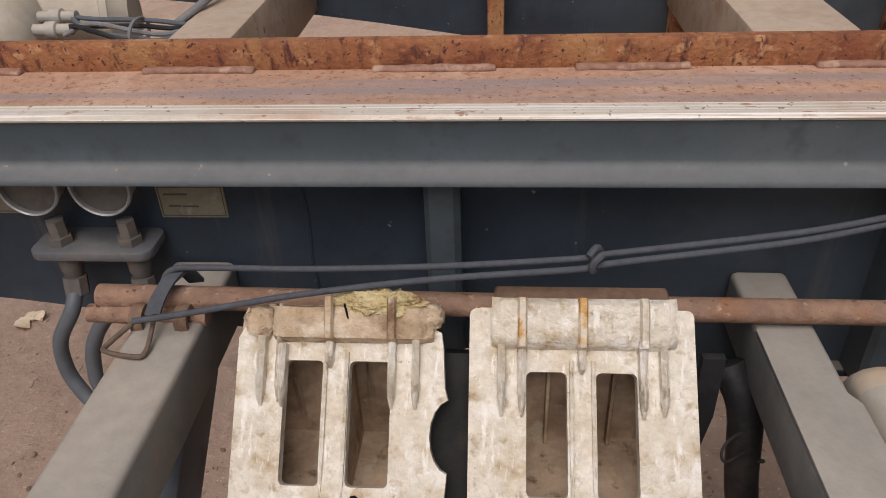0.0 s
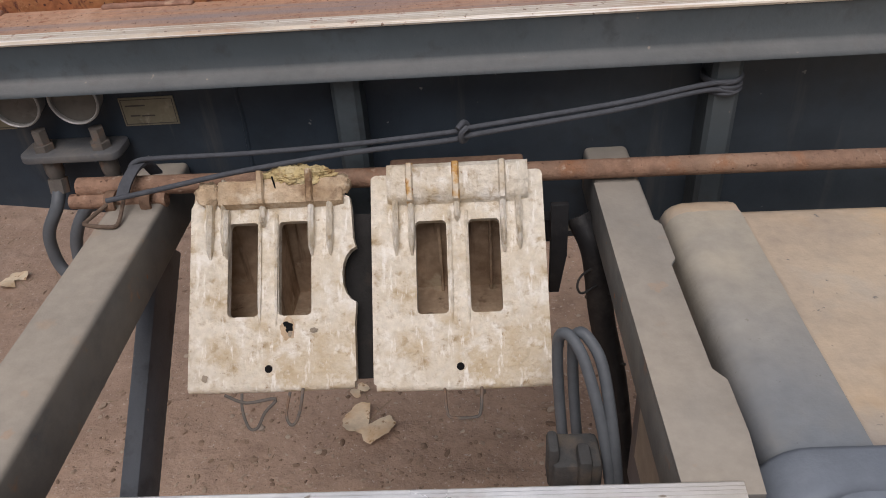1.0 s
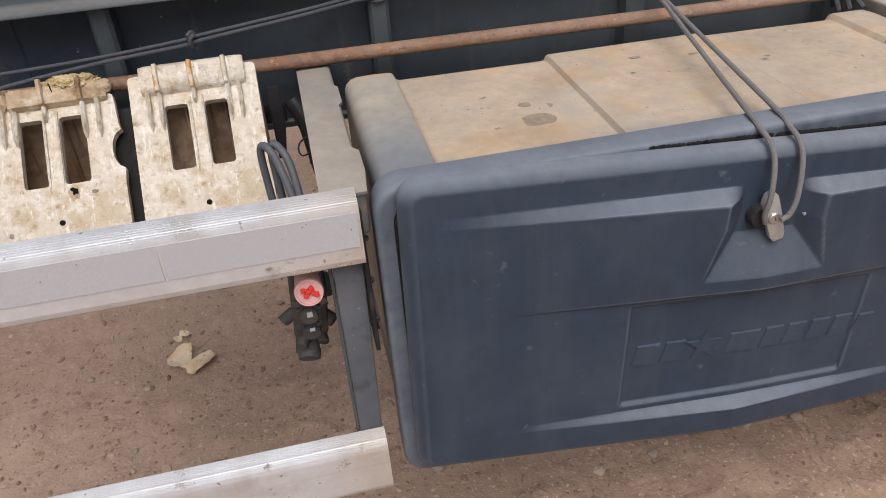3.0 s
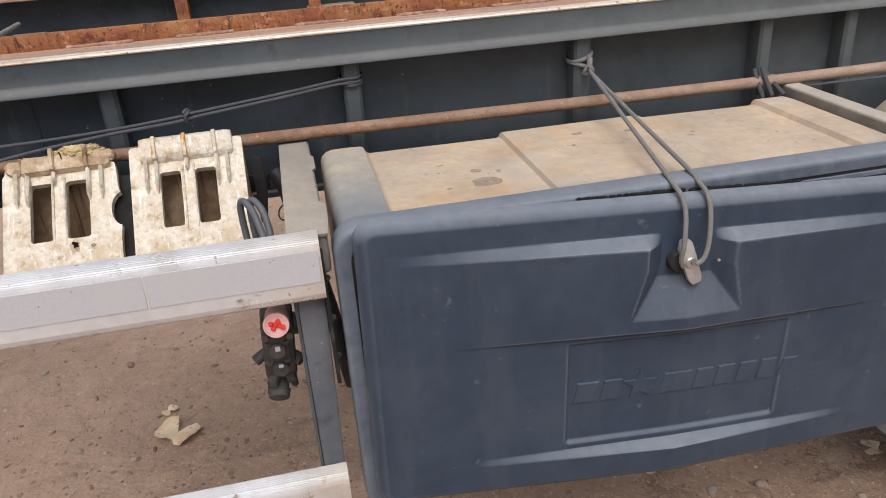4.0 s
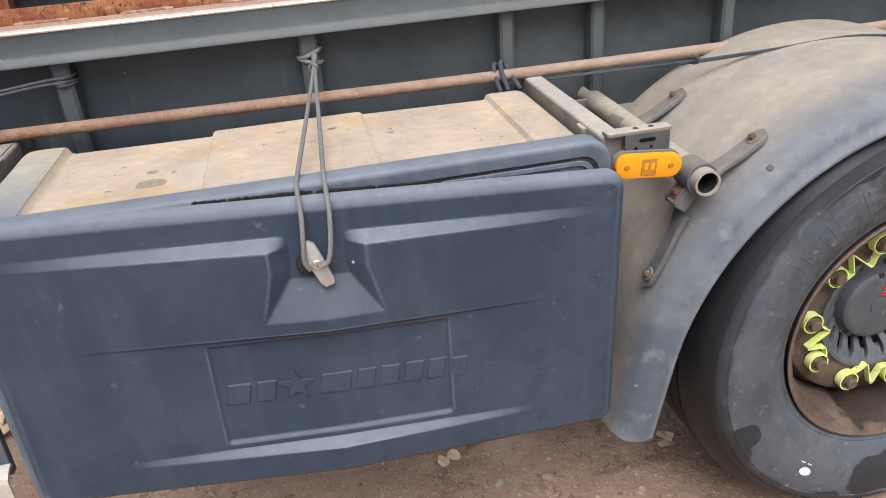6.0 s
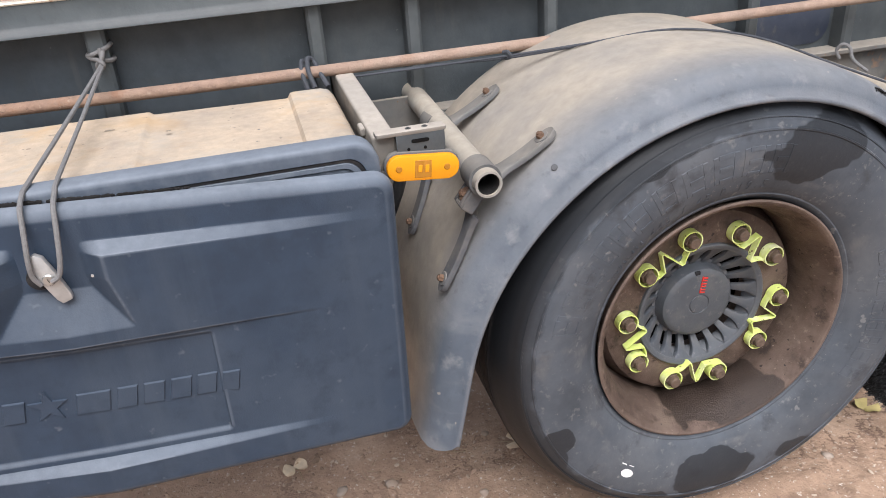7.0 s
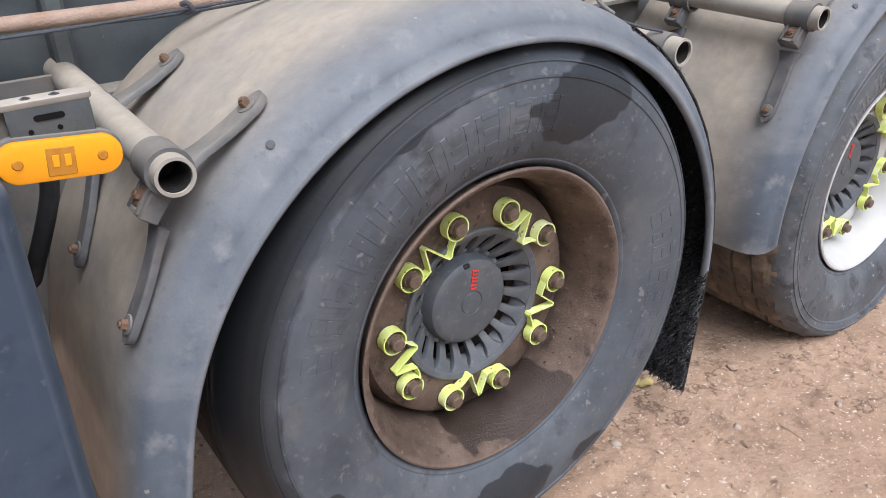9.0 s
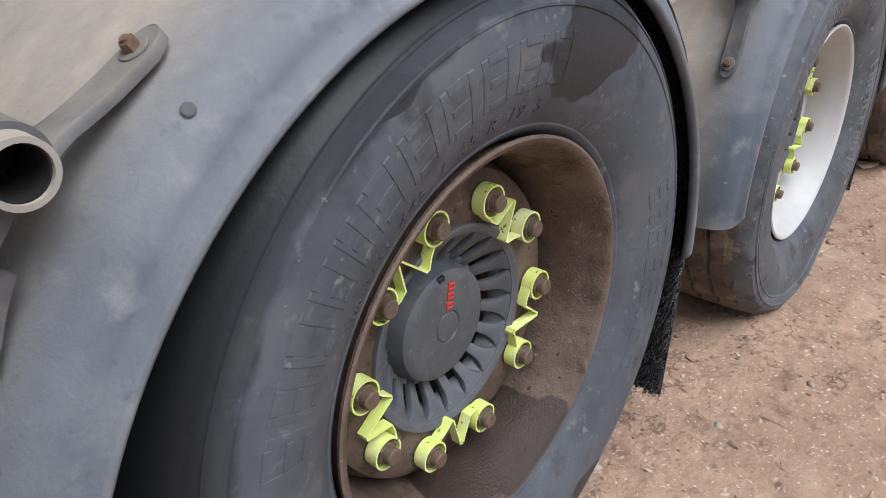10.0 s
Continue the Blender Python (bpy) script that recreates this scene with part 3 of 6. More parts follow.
# ---- ground: one sheet of trodden soil to the horizon ----
def ground_height(x, y):
    rise = 0.03 + 0.028 * sstep(x, 0.9, 2.4) + 0.010 * sstep(x, 2.5, 3.0)
    pad = 0.028 * math.exp(-((x - 2.05) / 0.3) ** 2 - ((y - 0.45) / 0.35) ** 2)
    far = min(1.0, math.hypot(x - 1, y - 0.5) / 30)
    clod = noise.noise((x * 11, y * 19, 5))
    lumps = 0.010 * noise.noise((x * 2.1, y * 2.1, 0)) + 0.006 * noise.noise((x * 7, y * 7, 3)) + 0.016 * max(0.0, clod - 0.1) + 0.0035 * noise.noise((x * 38, y * 38, 7))
    return rise + pad + lumps + 0.1 * far * noise.noise((x * 0.06, y * 0.06, 9))


def ground_axis(lo, hi, step):
    near = [float(q) for q in np.arange(lo, hi + 1e-6, step)]
    out, d = [], step
    v = hi
    while v < 900:
        d *= 1.35
        v += d
        out.append(v)
    back, d, v = [], step, lo
    while v > -900:
        d *= 1.35
        v -= d
        back.append(v)
    return back[::-1] + near + out


gx, gy = ground_axis(-1.8, 4.6, 0.0135), ground_axis(-0.7, 2.4, 0.0155)
gv = [(x, y, ground_height(x, y)) for y in gy for x in gx]
nx = len(gx)
gf = [(j * nx + i, j * nx + i + 1, (j + 1) * nx + i + 1, (j + 1) * nx + i) for j in range(len(gy) - 1) for i in range(nx - 1)]
gme = bpy.data.meshes.new("ground")
gme.from_pydata(gv, [], gf)
gme.shade_smooth()
gme.materials.append(M["soil"])
tagged(new("ground", gme), "bare trodden brown soil with small stones and grit", "ground", kind="structure")


# ---- trailer chassis ----
X0, X1 = -2.6, 6.2
chassis = thing("trailer_chassis", (2.0, 1.35, 0.9), "grey painted steel trailer chassis with rusty open top flange", "trailer chassis")

part("web", prism([(X0, 1.18), (X0, 1.02), (-0.6, 0.985), (-0.35, 0.957), (-0.1, 0.922), (0.15, 0.897), (0.35, 0.886), (X1, 0.886), (X1, 1.18)], "y", 0.825, 0.840), "chassis", chassis)
part("top_plate", block(X0, X1, 0.7895, 0.905, 1.178, 1.189, 0.001, 1), "rust_floor", chassis, "rusty flat top plate")
part("worn_edge", prism([(0.7770, 1.1875), (0.7755, 1.190), (0.7775, 1.1935), (0.8005, 1.1935), (0.802, 1.1893), (0.7892, 1.189), (0.7892, 1.1875)], "x", X0, X1),
     "edge", chassis, "scuffed bright edge of the top flange")
up = prism([(0.897, 1.189), (0.893, 1.2145), (0.895, 1.2185), (0.906, 1.2185), (0.907, 1.189)], "x", X0, X1)
part("upstand", up, "rust", chassis, "rusty upright flange")
part("side_lip", prism([(0.7785, 1.1875), (0.781, 1.15), (0.777, 1.144), (0.764, 1.139), (0.763, 1.133), (0.768, 1.131), (0.79, 1.136), (0.787, 1.1875)], "x", X0, X1),
     "lip", chassis, "dusty grey downturned lip", angle=60)
part("bottom_flange", block(0.33, 1.30, 0.812, 0.9, 0.878, 0.89, 0.002, 1), "chassis", chassis)
part("bottom_flange", block(1.302, X1, 0.772, 0.9, 0.878, 0.89, 0.002, 1), "arm", chassis)
rng = random.Random(4)
x = X0 + 0.12
while x < X1:
    w = block(x, x + rng.uniform(0.08, 0.125), 0.888, 0.899, 1.187, 1.194, 0.003, 2)
    bmesh.ops.subdivide_edges(w, edges=[e for e in w.edges if e.calc_length() > 0.04], cuts=24)
    for v in w.verts:
        v.co.z += 0.0012 * noise.noise(v.co * 90)
        v.co.y += 0.002 * noise.noise(v.co * 60)
    part("weld", w, "weld", chassis, "", 70)
    x += rng.uniform(0.19, 0.235)
for rx, wide in ((-0.9, 0.032), (-0.42, 0.032), (0.118, 0.033), (0.548, 0.034), (1.006, 0.036), (1.408, 0.03), (1.606, 0.03), (1.905, 0.03), (2.4, 0.03), (2.668, 0.03), (2.86, 0.03), (3.3, 0.03), (3.8, 0.03)):
    p = [(rx - wide / 2, 0.826), (rx - wide / 2, 0.787), (rx - wide / 2 + 0.005, 0.781), (rx + wide / 2 - 0.006, 0.781), (rx + wide / 2, 0.787), (rx + wide / 2, 0.826)]
    part("rib", prism(p, "z", 0.89, 1.137), "lip", chassis)
part("weld_seam", tube([(-0.02 + 0.0012 * math.sin(k * 2.1), 0.8255, 0.95 + 0.03 * k) for k in range(7)], 0.0028, 8, 3), "chassis", chassis)

# far main beam, seen across the open deck
part("far_web", prism([(X0, 1.19), (X0, 1.04), (-0.6, 1.0), (-0.35, 0.975), (-0.1, 0.94), (0.12, 0.905), (X1, 0.905), (X1, 1.19)], "y", 1.87, 1.885), "chassis", chassis)
part("far_top_flange", block(X0, X1, 1.80, 1.94, 1.19, 1.203, 0.002, 1), "rust_floor", chassis, "rusty top flange of the far beam")
part("far_bottom_flange", block(0.08, X1, 1.79, 1.95, 0.892, 0.904, 0.002, 1), "rust", chassis)
for rx in (0.16, 0.55, 1.0, 1.5, 2.0, 2.5, 3.0):
    part("far_rib", block(rx - 0.018, rx + 0.018, 1.81, 1.871, 0.904, 1.19, 0.002, 1), "rust", chassis)
for x0, x1, z0, z1 in ((-0.335, -0.235, 0.97, 1.095), (0.525, 0.675, 0.97, 1.10), (1.75, 1.88, 0.96, 1.09), (3.0, 3.13, 0.96, 1.09), (-1.75, -1.6, 0.96, 1.09)):
    part("cross_beam", block(x0, x1, 0.84, 1.87, z0, z1, 0.006, 2), "beam", chassis, "dusty tan cross beam with rust")


def outrigger(x0, x1, y0, z0, z1, notches):
    """A box arm that runs from the web towards the side, with a stepped plate on top."""
    b = block(x0, x1, y0, 0.826, z0, z1, 0.007, 3)
    part("outrigger_arm", b, "arm", chassis, "dusty grey box arm with rust spots")
    if notches:
        prof = [(x0 - 0.0005, y0 - 0.004), (x1 + 0.001, y0 - 0.004), (x1 + 0.006, y0 + 0.05), (x1 + 0.006, y0 + 0.105), (x1 - 0.003, y0 + 0.118), (x1 - 0.003, y0 + 0.26),
                (x1 + 0.003, y0 + 0.27), (x1 + 0.003, y0 + 0.33), (x1 - 0.006, y0 + 0.345), (x1 - 0.006, y0 + 0.42), (x0 - 0.0005, y0 + 0.42)]
        part("mounting_plate", prism(prof, "z", z1 - 0.003, z1 + 0.002, None, 0.0008), "arm", chassis)


outrigger(-0.168, -0.102, 0.30, 0.945, 1.012, False)
outrigger(0.398, 0.452, 0.312, 0.945, 1.006, True)
outrigger(-1.1, -1.03, 0.30, 0.945, 1.012, False)


part("diagonal_brace", prism([(0.79, 0.895), (0.745, 0.945), (0.32, 0.62), (0.32, 0.55)], "x", -0.153, -0.131, None, 0.003), "post", chassis, "grey painted diagonal brace")

# ---- side guard: two aluminium rails on uprights ----
guard = thing("side_guard", (-0.4, 0.3, 0.62), "two horizontal aluminium side guard rails on steel posts", "side guard")


def rail(z_top, z_bot, x1):
    p = [(0.317, z_top - 0.006), (0.317, z_top - 0.001)]
    for k in range(9):
        y = 0.3155 - 0.0031 * k
        z = z_top - 0.0105 * (k / 9) ** 1.7
        p += [(y, z), (y - 0.0022, z - 0.0006), (y - 0.0024, z - 0.0012), (y - 0.0028, z - 0.0012)]
    p += [(0.2872, z_top - 0.0125), (0.2862, z_top - 0.0150), (0.286, z_top - 0.02), (0.286, z_bot + 0.012), (0.289, z_bot + 0.004), (0.294, z_bot), (0.318, z_bot),
          (0.318, z_bot + 0.004), (0.296, z_bot + 0.004), (0.290, z_bot + 0.014), (0.290, z_top - 0.02), (0.300, z_top - 0.008)]
    return part("rail", prism(p, "x", -2.4, x1), "alu", guard, "ribbed aluminium rail, stained at the end", angle=20)


rail(1.012, 0.918, 0.439)
rail(0.611, 0.506, 0.432)
for a, z in ((-2.3, -1.6), (-1.597, -0.70), (-0.697, 0.2115), (0.2145, 0.436)):
    part("reflective_strip", block(a, z, 0.2848, 0.2862, 0.948, 0.9955, 0.0004, 1), "film", guard, "pale reflective marking film")
part("post", prism([(0.398, 0.916), (0.437, 0.916), (0.429, 0.585), (0.398, 0.585)], "y", 0.318, 0.334, None, 0.002), "post", guard, "dark grey steel post")
part("post", block(0.3925, 0.3975, 0.322, 0.366, 0.585, 0.94, 0.001, 1), "chassis", guard)
part("end_gusset", block(0.437, 0.4425, 0.30, 0.42, 0.77, 0.985, 0.001, 1), "black", guard, "dark mounting strip beside the box")
for k in range(3):
    part("bolt", bolt((0.4425, 0.33, 0.80 + 0.065 * k), (1, 0, 0), 0.005, 0.006), "valve", guard)


# ---- plastic toolbox with a lid that has slipped ----
def rrect(x0, x1, z0, z1, r, n=6):
    out = []
    for cx, cz, a0 in ((x1 - r, z1 - r, 0), (x0 + r, z1 - r, 90), (x0 + r, z0 + r, 180), (x1 - r, z0 + r, 270)):
        for k in range(n + 1):
            a = radians(a0 + 90 * k / n)
            out.append((cx + r * math.cos(a), cz + r * math.sin(a)))
    return out


def ring_skin(loops):
    """A closed skin through loops of points that have the same count."""
    b = bmesh.new()
    rows = [[b.verts.new(p) for p in loop] for loop in loops]
    n = len(rows[0])
    for j in range(len(rows)):
        for k in range(n):
            b.faces.new((rows[j][k], rows[j][(k + 1) % n], rows[(j + 1) % len(rows)][(k + 1) % n], rows[(j + 1) % len(rows)][k]))
    return b


toolbox = thing("toolbox", (0.95, 0.5, 0.5), "blue-grey plastic trailer toolbox, top thick with dust, lid hanging askew", "toolbox")
top = [(0.467, 0.53), (0.467, 0.972), (0.468, 0.983), (0.472, 0.992), (0.479, 0.998), (0.489, 1.0012), (0.512, 1.002), (0.540, 1.001), (0.546, 0.9995), (0.5515, 0.989), (0.558, 0.9862),
       (0.798, 0.984), (0.803, 0.985), (0.807, 0.9925), (0.812, 0.994), (1.076, 0.994), (1.081, 0.993), (1.086, 0.9885), (1.093, 0.988),
       (1.325, 0.984), (1.330, 0.985), (1.335, 0.9935), (1.341, 0.995), (1.393, 0.9945), (1.407, 0.990), (1.415, 0.980), (1.418, 0.965), (1.418, 0.53)]
body = bmesh.new()
rows = []
for y, k in ((0.345, 1.0), (0.385, 1.0), (0.45, 1.0), (0.56, 1.0), (0.672, 1.0), (0.688, 0.992), (0.697, 0.97), (0.70, 0.94)):
    rows.append([body.verts.new((0.943 + (x - 0.943) * (0.985 + 0.015 * k), y, z if z < 0.6 else z - (1 - k) * 0.13)) for x, z in top])
for j in range(len(rows) - 1):
    for k in range(len(top)):
        body.faces.new((rows[j][k], rows[j][(k + 1) % len(top)], rows[j + 1][(k + 1) % len(top)], rows[j + 1][k]))
body.faces.new(rows[0])
body.faces.new(rows[-1])
part("body", body, "boxtop", toolbox, "box body with stepped top under beige dust", angle=40)

cap = prism([(0.4665, 0.60), (0.4665, 0.972), (0.4675, 0.9834), (0.4716, 0.9926), (0.4788, 0.9986), (0.489, 1.0018), (0.512, 1.0026), (0.540, 1.0016), (0.5462, 0.9998), (0.5475, 0.985), (0.50, 0.98), (0.475, 0.96), (0.475, 0.60)], "y", 0.345, 0.672)
part("end_cap", cap, "boxend", toolbox, "raised end of the box, less dusty", angle=45)
for k, (sx, sy, ra, rb) in enumerate(((0.718, 0.471, 0.021, 0.0125), (0.715, 0.526, 0.007, 0.006), (0.742, 0.513, 0.0085, 0.0065), (0.762, 0.499, 0.005, 0.004), (0.785, 0.490, 0.0038, 0.0035), (0.769, 0.439, 0.008, 0.007), (0.655, 0.46, 0.006, 0.003), (0.93, 0.62, 0.010, 0.005), (0.90, 0.56, 0.005, 0.003), (1.02, 0.60, 0.009, 0.005), (1.12, 0.55, 0.006, 0.004))):
    st = bmesh.new()
    bmesh.ops.create_circle(st, cap_ends=True, segments=24, radius=1.0)
    for v in st.verts:
        a = math.atan2(v.co.y, v.co.x)
        q = (1.45 if k < 6 else 0.9) + 0.35 * noise.noise((math.cos(a) * 1.5, math.sin(a) * 1.5, k))
        v.co = Vector((sx + v.co.x * ra * q, sy + v.co.y * rb * q, (0.9865 if sx < 0.8 else 0.9945) + 0.0004 + (0.0 if sx > 0.8 else -0.0045 * (sx - 0.563) / 0.235 + 0.001)))
    part("stain", st, "drip", toolbox, "dark dried drip stain")
loops = []
for y, off, r in ((0.356, -0.022, 0.02), (0.350, -0.010, 0.03), (0.346, -0.003, 0.037), (0.340, 0.0, 0.04), (0.308, 0.0, 0.04), (0.3035, -0.0012, 0.039), (0.3008, -0.0042, 0.037), (0.300, -0.009, 0.034),
                  (0.300, -0.0225, 0.028), (0.3035, -0.0235, 0.028), (0.3035, -0.0285, 0.026), (0.300, -0.0295, 0.026), (0.300, -0.036, 0.022), (0.308, -0.040, 0.02), (0.352, -0.040, 0.02)):
    loops.append([(x, y, z) for x, z in rrect(0.456 - off, 1.432 + off, 0.512 - off, 1.012 + off, r)])
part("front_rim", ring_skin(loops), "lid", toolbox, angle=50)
seal = [[(x, y, z) for x, z in rrect(0.456 + o, 1.432 - o, 0.512 + o, 1.012 - o, 0.027)] for o, y in ((0.0237, 0.3042), (0.0242, 0.3016), (0.0278, 0.3016), (0.0283, 0.3042))]
part("inner_liner", block(0.494, 1.394, 0.305, 0.3585, 0.55, 0.974, 0.003, 2), "lid", toolbox, "grey inner flange of the box")
part("seal", ring_skin(seal), "black", toolbox, "black rubber seal")

LID_W, LID_H, LID_Y = 0.962, 0.483, 0.268
LID_O, LID_U, LID_V = Vector((0.484, LID_Y, 1.0275)), Vector((0.99795, 0, -0.064)), Vector((-0.022, 0, -0.9998))


def lid_relief(u, v):
    d = abs(u - 0.48)
    bulge = 0.027 * max(0.0, 1 - d / 0.455) * min(1.0, max(0.0, (v - 0.049) / 0.015))
    side = min(1.0, max(0.0, (d - 0.040 - 0.25 * max(0.0, v - 0.10)) / 0.030))
    foot = min(1.0, max(0.0, (v - 0.118) / 0.062))
    bulge *= max(side, foot)
    low = max(0.0, 1 - d / 0.36)
    bulge -= 0.014 * low * sstep(v, 0.2005, 0.206)
    if 0.298 < u < 0.668:
        edge = min(sstep(u, 0.298, 0.304), sstep(0.668 - u, 0.0, 0.006))
        bulge -= 0.0045 * edge * (sstep(v, 0.212, 0.220) - sstep(v, 0.393, 0.403))
    bulge += 0.018 * low * min(1.0, max(0.0, (v - 0.411) / 0.011))
    bulge -= 0.004 * sstep(v, 0.462, 0.475) * low
    return bulge


def lid_place(u, v, lift=0.0):
    """The lid's front surface at u along it and v down it, raised by lift."""
    return LID_O + u * LID_U + v * LID_V + Vector((0, -lid_relief(u, v) - lift, 0))


def lid_mesh():
    b = bmesh.new()
    rc, re = 0.030, 0.016
    us = sorted(set(float(q) for q in list(np.linspace(0, 0.03, 14)) + list(np.linspace(0.03, LID_W - 0.03, 300)) + list(np.linspace(LID_W - 0.03, LID_W, 14))))
    vs = sorted(set(float(q) for q in list(np.linspace(0, 0.03, 14)) + list(np.linspace(0.03, LID_H - 0.03, 240)) + list(np.linspace(LID_H - 0.03, LID_H, 14))))
    rows = []
    for v in vs:
        row = []
        for u in us:
            cu, cv = min(max(u, rc), LID_W - rc), min(max(v, rc), LID_H - rc)
            du, dv = u - cu, v - cv
            uu, vv = u, v
            if du and dv:
                big = max(abs(du), abs(dv)) / math.hypot(du, dv)
                du, dv = du * big, dv * big
                uu, vv = cu + du, cv + dv
            inside = rc - math.hypot(du, dv) if (du or dv) else min(u, LID_W - u, v, LID_H - v)
            inside = max(0.0, inside)
            fall = re * (1 - (1 - (1 - inside / re) ** 1.5) ** (1 / 1.5)) if inside < re else 0.0
            row.append(b.verts.new(lid_place(uu, vv) + Vector((0, fall, 0))))
        rows.append(row)
    for j in range(len(vs) - 1):
        for i in range(len(us) - 1):
            b.faces.new((rows[j][i], rows[j][i + 1], rows[j + 1][i + 1], rows[j + 1][i]))
    edge = [e for e in b.edges if len(e.link_faces) == 1]
    made = bmesh.ops.extrude_edge_only(b, edges=edge)["geom"]
    for v in made:
        if isinstance(v, bmesh.types.BMVert):
            v.co.y = 0.2955
    bmesh.ops.holes_fill(b, edges=[e for e in b.edges if len(e.link_faces) == 1], sides=0)
    return b


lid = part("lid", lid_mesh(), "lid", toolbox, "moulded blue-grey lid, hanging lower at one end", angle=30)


def emboss(outline, deep=0.0026):
    b = bmesh.new()
    lo = [b.verts.new(lid_place(u, v, -0.002)) for u, v in outline]
    cu, cv = sum(p[0] for p in outline) / len(outline), sum(p[1] for p in outline) / len(outline)
    hi = [b.verts.new(lid_place(cu + (u - cu) * 0.86, cv + (v - cv) * 0.84, deep)) for u, v in outline]
    for k in range(len(outline)):
        b.faces.new((lo[k], lo[(k + 1) % len(outline)], hi[(k + 1) % len(outline)], hi[k]))
    b.faces.new(hi)
    return b


u = 0.308
for w in (0.038, 0.033, 0, 0.052, 0.031, 0.033, 0.033, 0.031, 0.028):
    if w:
        part("embossed_bar", emboss([(u + 0.008, 0.287), (u + w + 0.008, 0.287), (u + w, 0.327), (u, 0.327)]), "lid_plain", lid)
        u += w + 0.006
    else:
        pts = []
        for k in range(10):
            rr, a = (0.032, 0.013)[k % 2], radians(-90 + 36 * k)
            pts.append((u + 0.029 + rr * math.cos(a), 0.303 + rr * math.sin(a)))
        part("embossed_star", emboss(pts), "lid_plain", lid)
        u += 0.060

# black grime caught between the lid and the rim
grime = bmesh.new()
rng = random.Random(31)
for k in range(150):
    gxx = 0.80 + 0.36 * rng.random()
    lid_z = LID_O.z - 0.064 * (gxx - 0.484)
    blob = bmesh.new()
    bmesh.ops.create_icosphere(blob, subdivisions=1, radius=1.0)
    sz_ = rng.uniform(0.002, 0.0042) * (1.0 - 0.5 * abs(gxx - 0.96) / 0.2)
    for v in blob.verts:
        v.co = Vector((gxx + v.co.x * sz_ * 1.8, 0.2975 + v.co.y * 0.0025, lid_z + 0.0005 + v.co.z * sz_)) + Vector((0, 0, 0.002 * rng.random()))
    merge(grime, blob)
part("grime", grime, "underside", toolbox, "black grime in the gap over the lid")

# turn latch in the lid's pocket
LATCH = lid_place(0.478, 0.092)
turn = Matrix.Translation(LATCH + Vector((0, -0.012, 0))) @ Matrix.Rotation(radians(-19), 4, "Y")
wing = bmesh.new()
prof = [(-0.004, 0.044), (0.005, 0.046), (0.012, 0.036), (0.013, 0.006), (0.012, -0.036), (0.009, -0.046), (-0.006, -0.046), (-0.010, -0.036), (-0.012, 0.0), (-0.011, 0.03)]
prism(prof, "y", -0.006, 0.004, wing, 0.002)
wing.transform(turn @ Matrix.Diagonal((0.95, 1, 0.86, 1)))
part("latch_wing", wing, "zinc", toolbox, "grey metal latch wing")
part("latch_barrel", lathe([(0.0001, -0.009), (0.007, -0.009), (0.0085, -0.0075), (0.0085, 0.0), (0.0001, 0.0)], 24, False, None, turn), "steel", toolbox, "small round lock barrel")
part("lock_slot", block(-0.0006, 0.0006, -0.0096, -0.008, -0.003, 0.003, 0, 1, None, turn), "ink", toolbox)
part("latch_base", lathe([(0.0001, -0.003), (0.015, -0.003), (0.017, 0.0), (0.017, 0.012), (0.0001, 0.012)], 32, False, None, turn @ Matrix.Translation((-0.012, 0.002, 0.004))), "black", toolbox, "black round latch base")
part("pivot", lathe([(0.0001, -0.002), (0.0022, -0.0015), (0.0022, 0.004)], 12, False, None, Matrix.Translation(lid_place(0.53, 0.098))), "zinc", toolbox)


# ---- wheel chocks in their holder ----
CH_Y, CH_Z = 0.547, 0.872
CH_E, CH_N = Vector((0, 0.7133, 0.7009)), Vector((0, -0.7009, 0.7133))


def chock_at(x, q, h=0.0):
    q += 0.006 * max(0.0, 1 - q / 0.024)
    if x < 0.135:
        q += 0.004
    return Vector((x, CH_Y, CH_Z)) + q * CH_E + h * CH_N


def plate(outline, holes, h0, h1):
    """A flat plate with holes, lying in the sloping face of a chock."""
    b = bmesh.new()
    for loop in [outline] + holes:
        vs = [b.verts.new((x, q, 0)) for x, q in loop]
        for k in range(len(vs)):
            b.edges.new((vs[k], vs[(k + 1) % len(vs)]))
    bmesh.ops.triangle_fill(b, use_beauty=True, use_dissolve=False, edges=b.edges[:])
    geom = bmesh.ops.extrude_face_region(b, geom=b.faces[:])["geom"]
    moved = {v for v in geom if isinstance(v, bmesh.types.BMVert)}
    for v in b.verts:
        v.co = chock_at(v.co.x, v.co.y, h1 if v in moved else h0)
    return b


def bump_bar(x, q0, q1, wide, high, bm=None):
    b = bmesh.new()
    n = 7
    rows = []
    for k in range(n):
        t = k / (n - 1)
        w = wide * (0.35 + 0.65 * sstep(t, 0.0, 0.25))
        q = q0 + (q1 - q0) * t
        hh = high * sstep(t, -0.05, 0.2)
        rows.append([b.verts.new(chock_at(x + s * w / 2, q, z)) for s, z in ((-1, -0.001), (-0.86, hh * 0.72), (0, hh), (0.86, hh * 0.72), (1, -0.001))])
    for j in range(n - 1):
        for k in range(4):
            b.faces.new((rows[j][k], rows[j][k + 1], rows[j + 1][k + 1], rows[j + 1][k]))
    b.faces.new(rows[0])
    b.faces.new(rows[-1])
    return merge(bm, b)


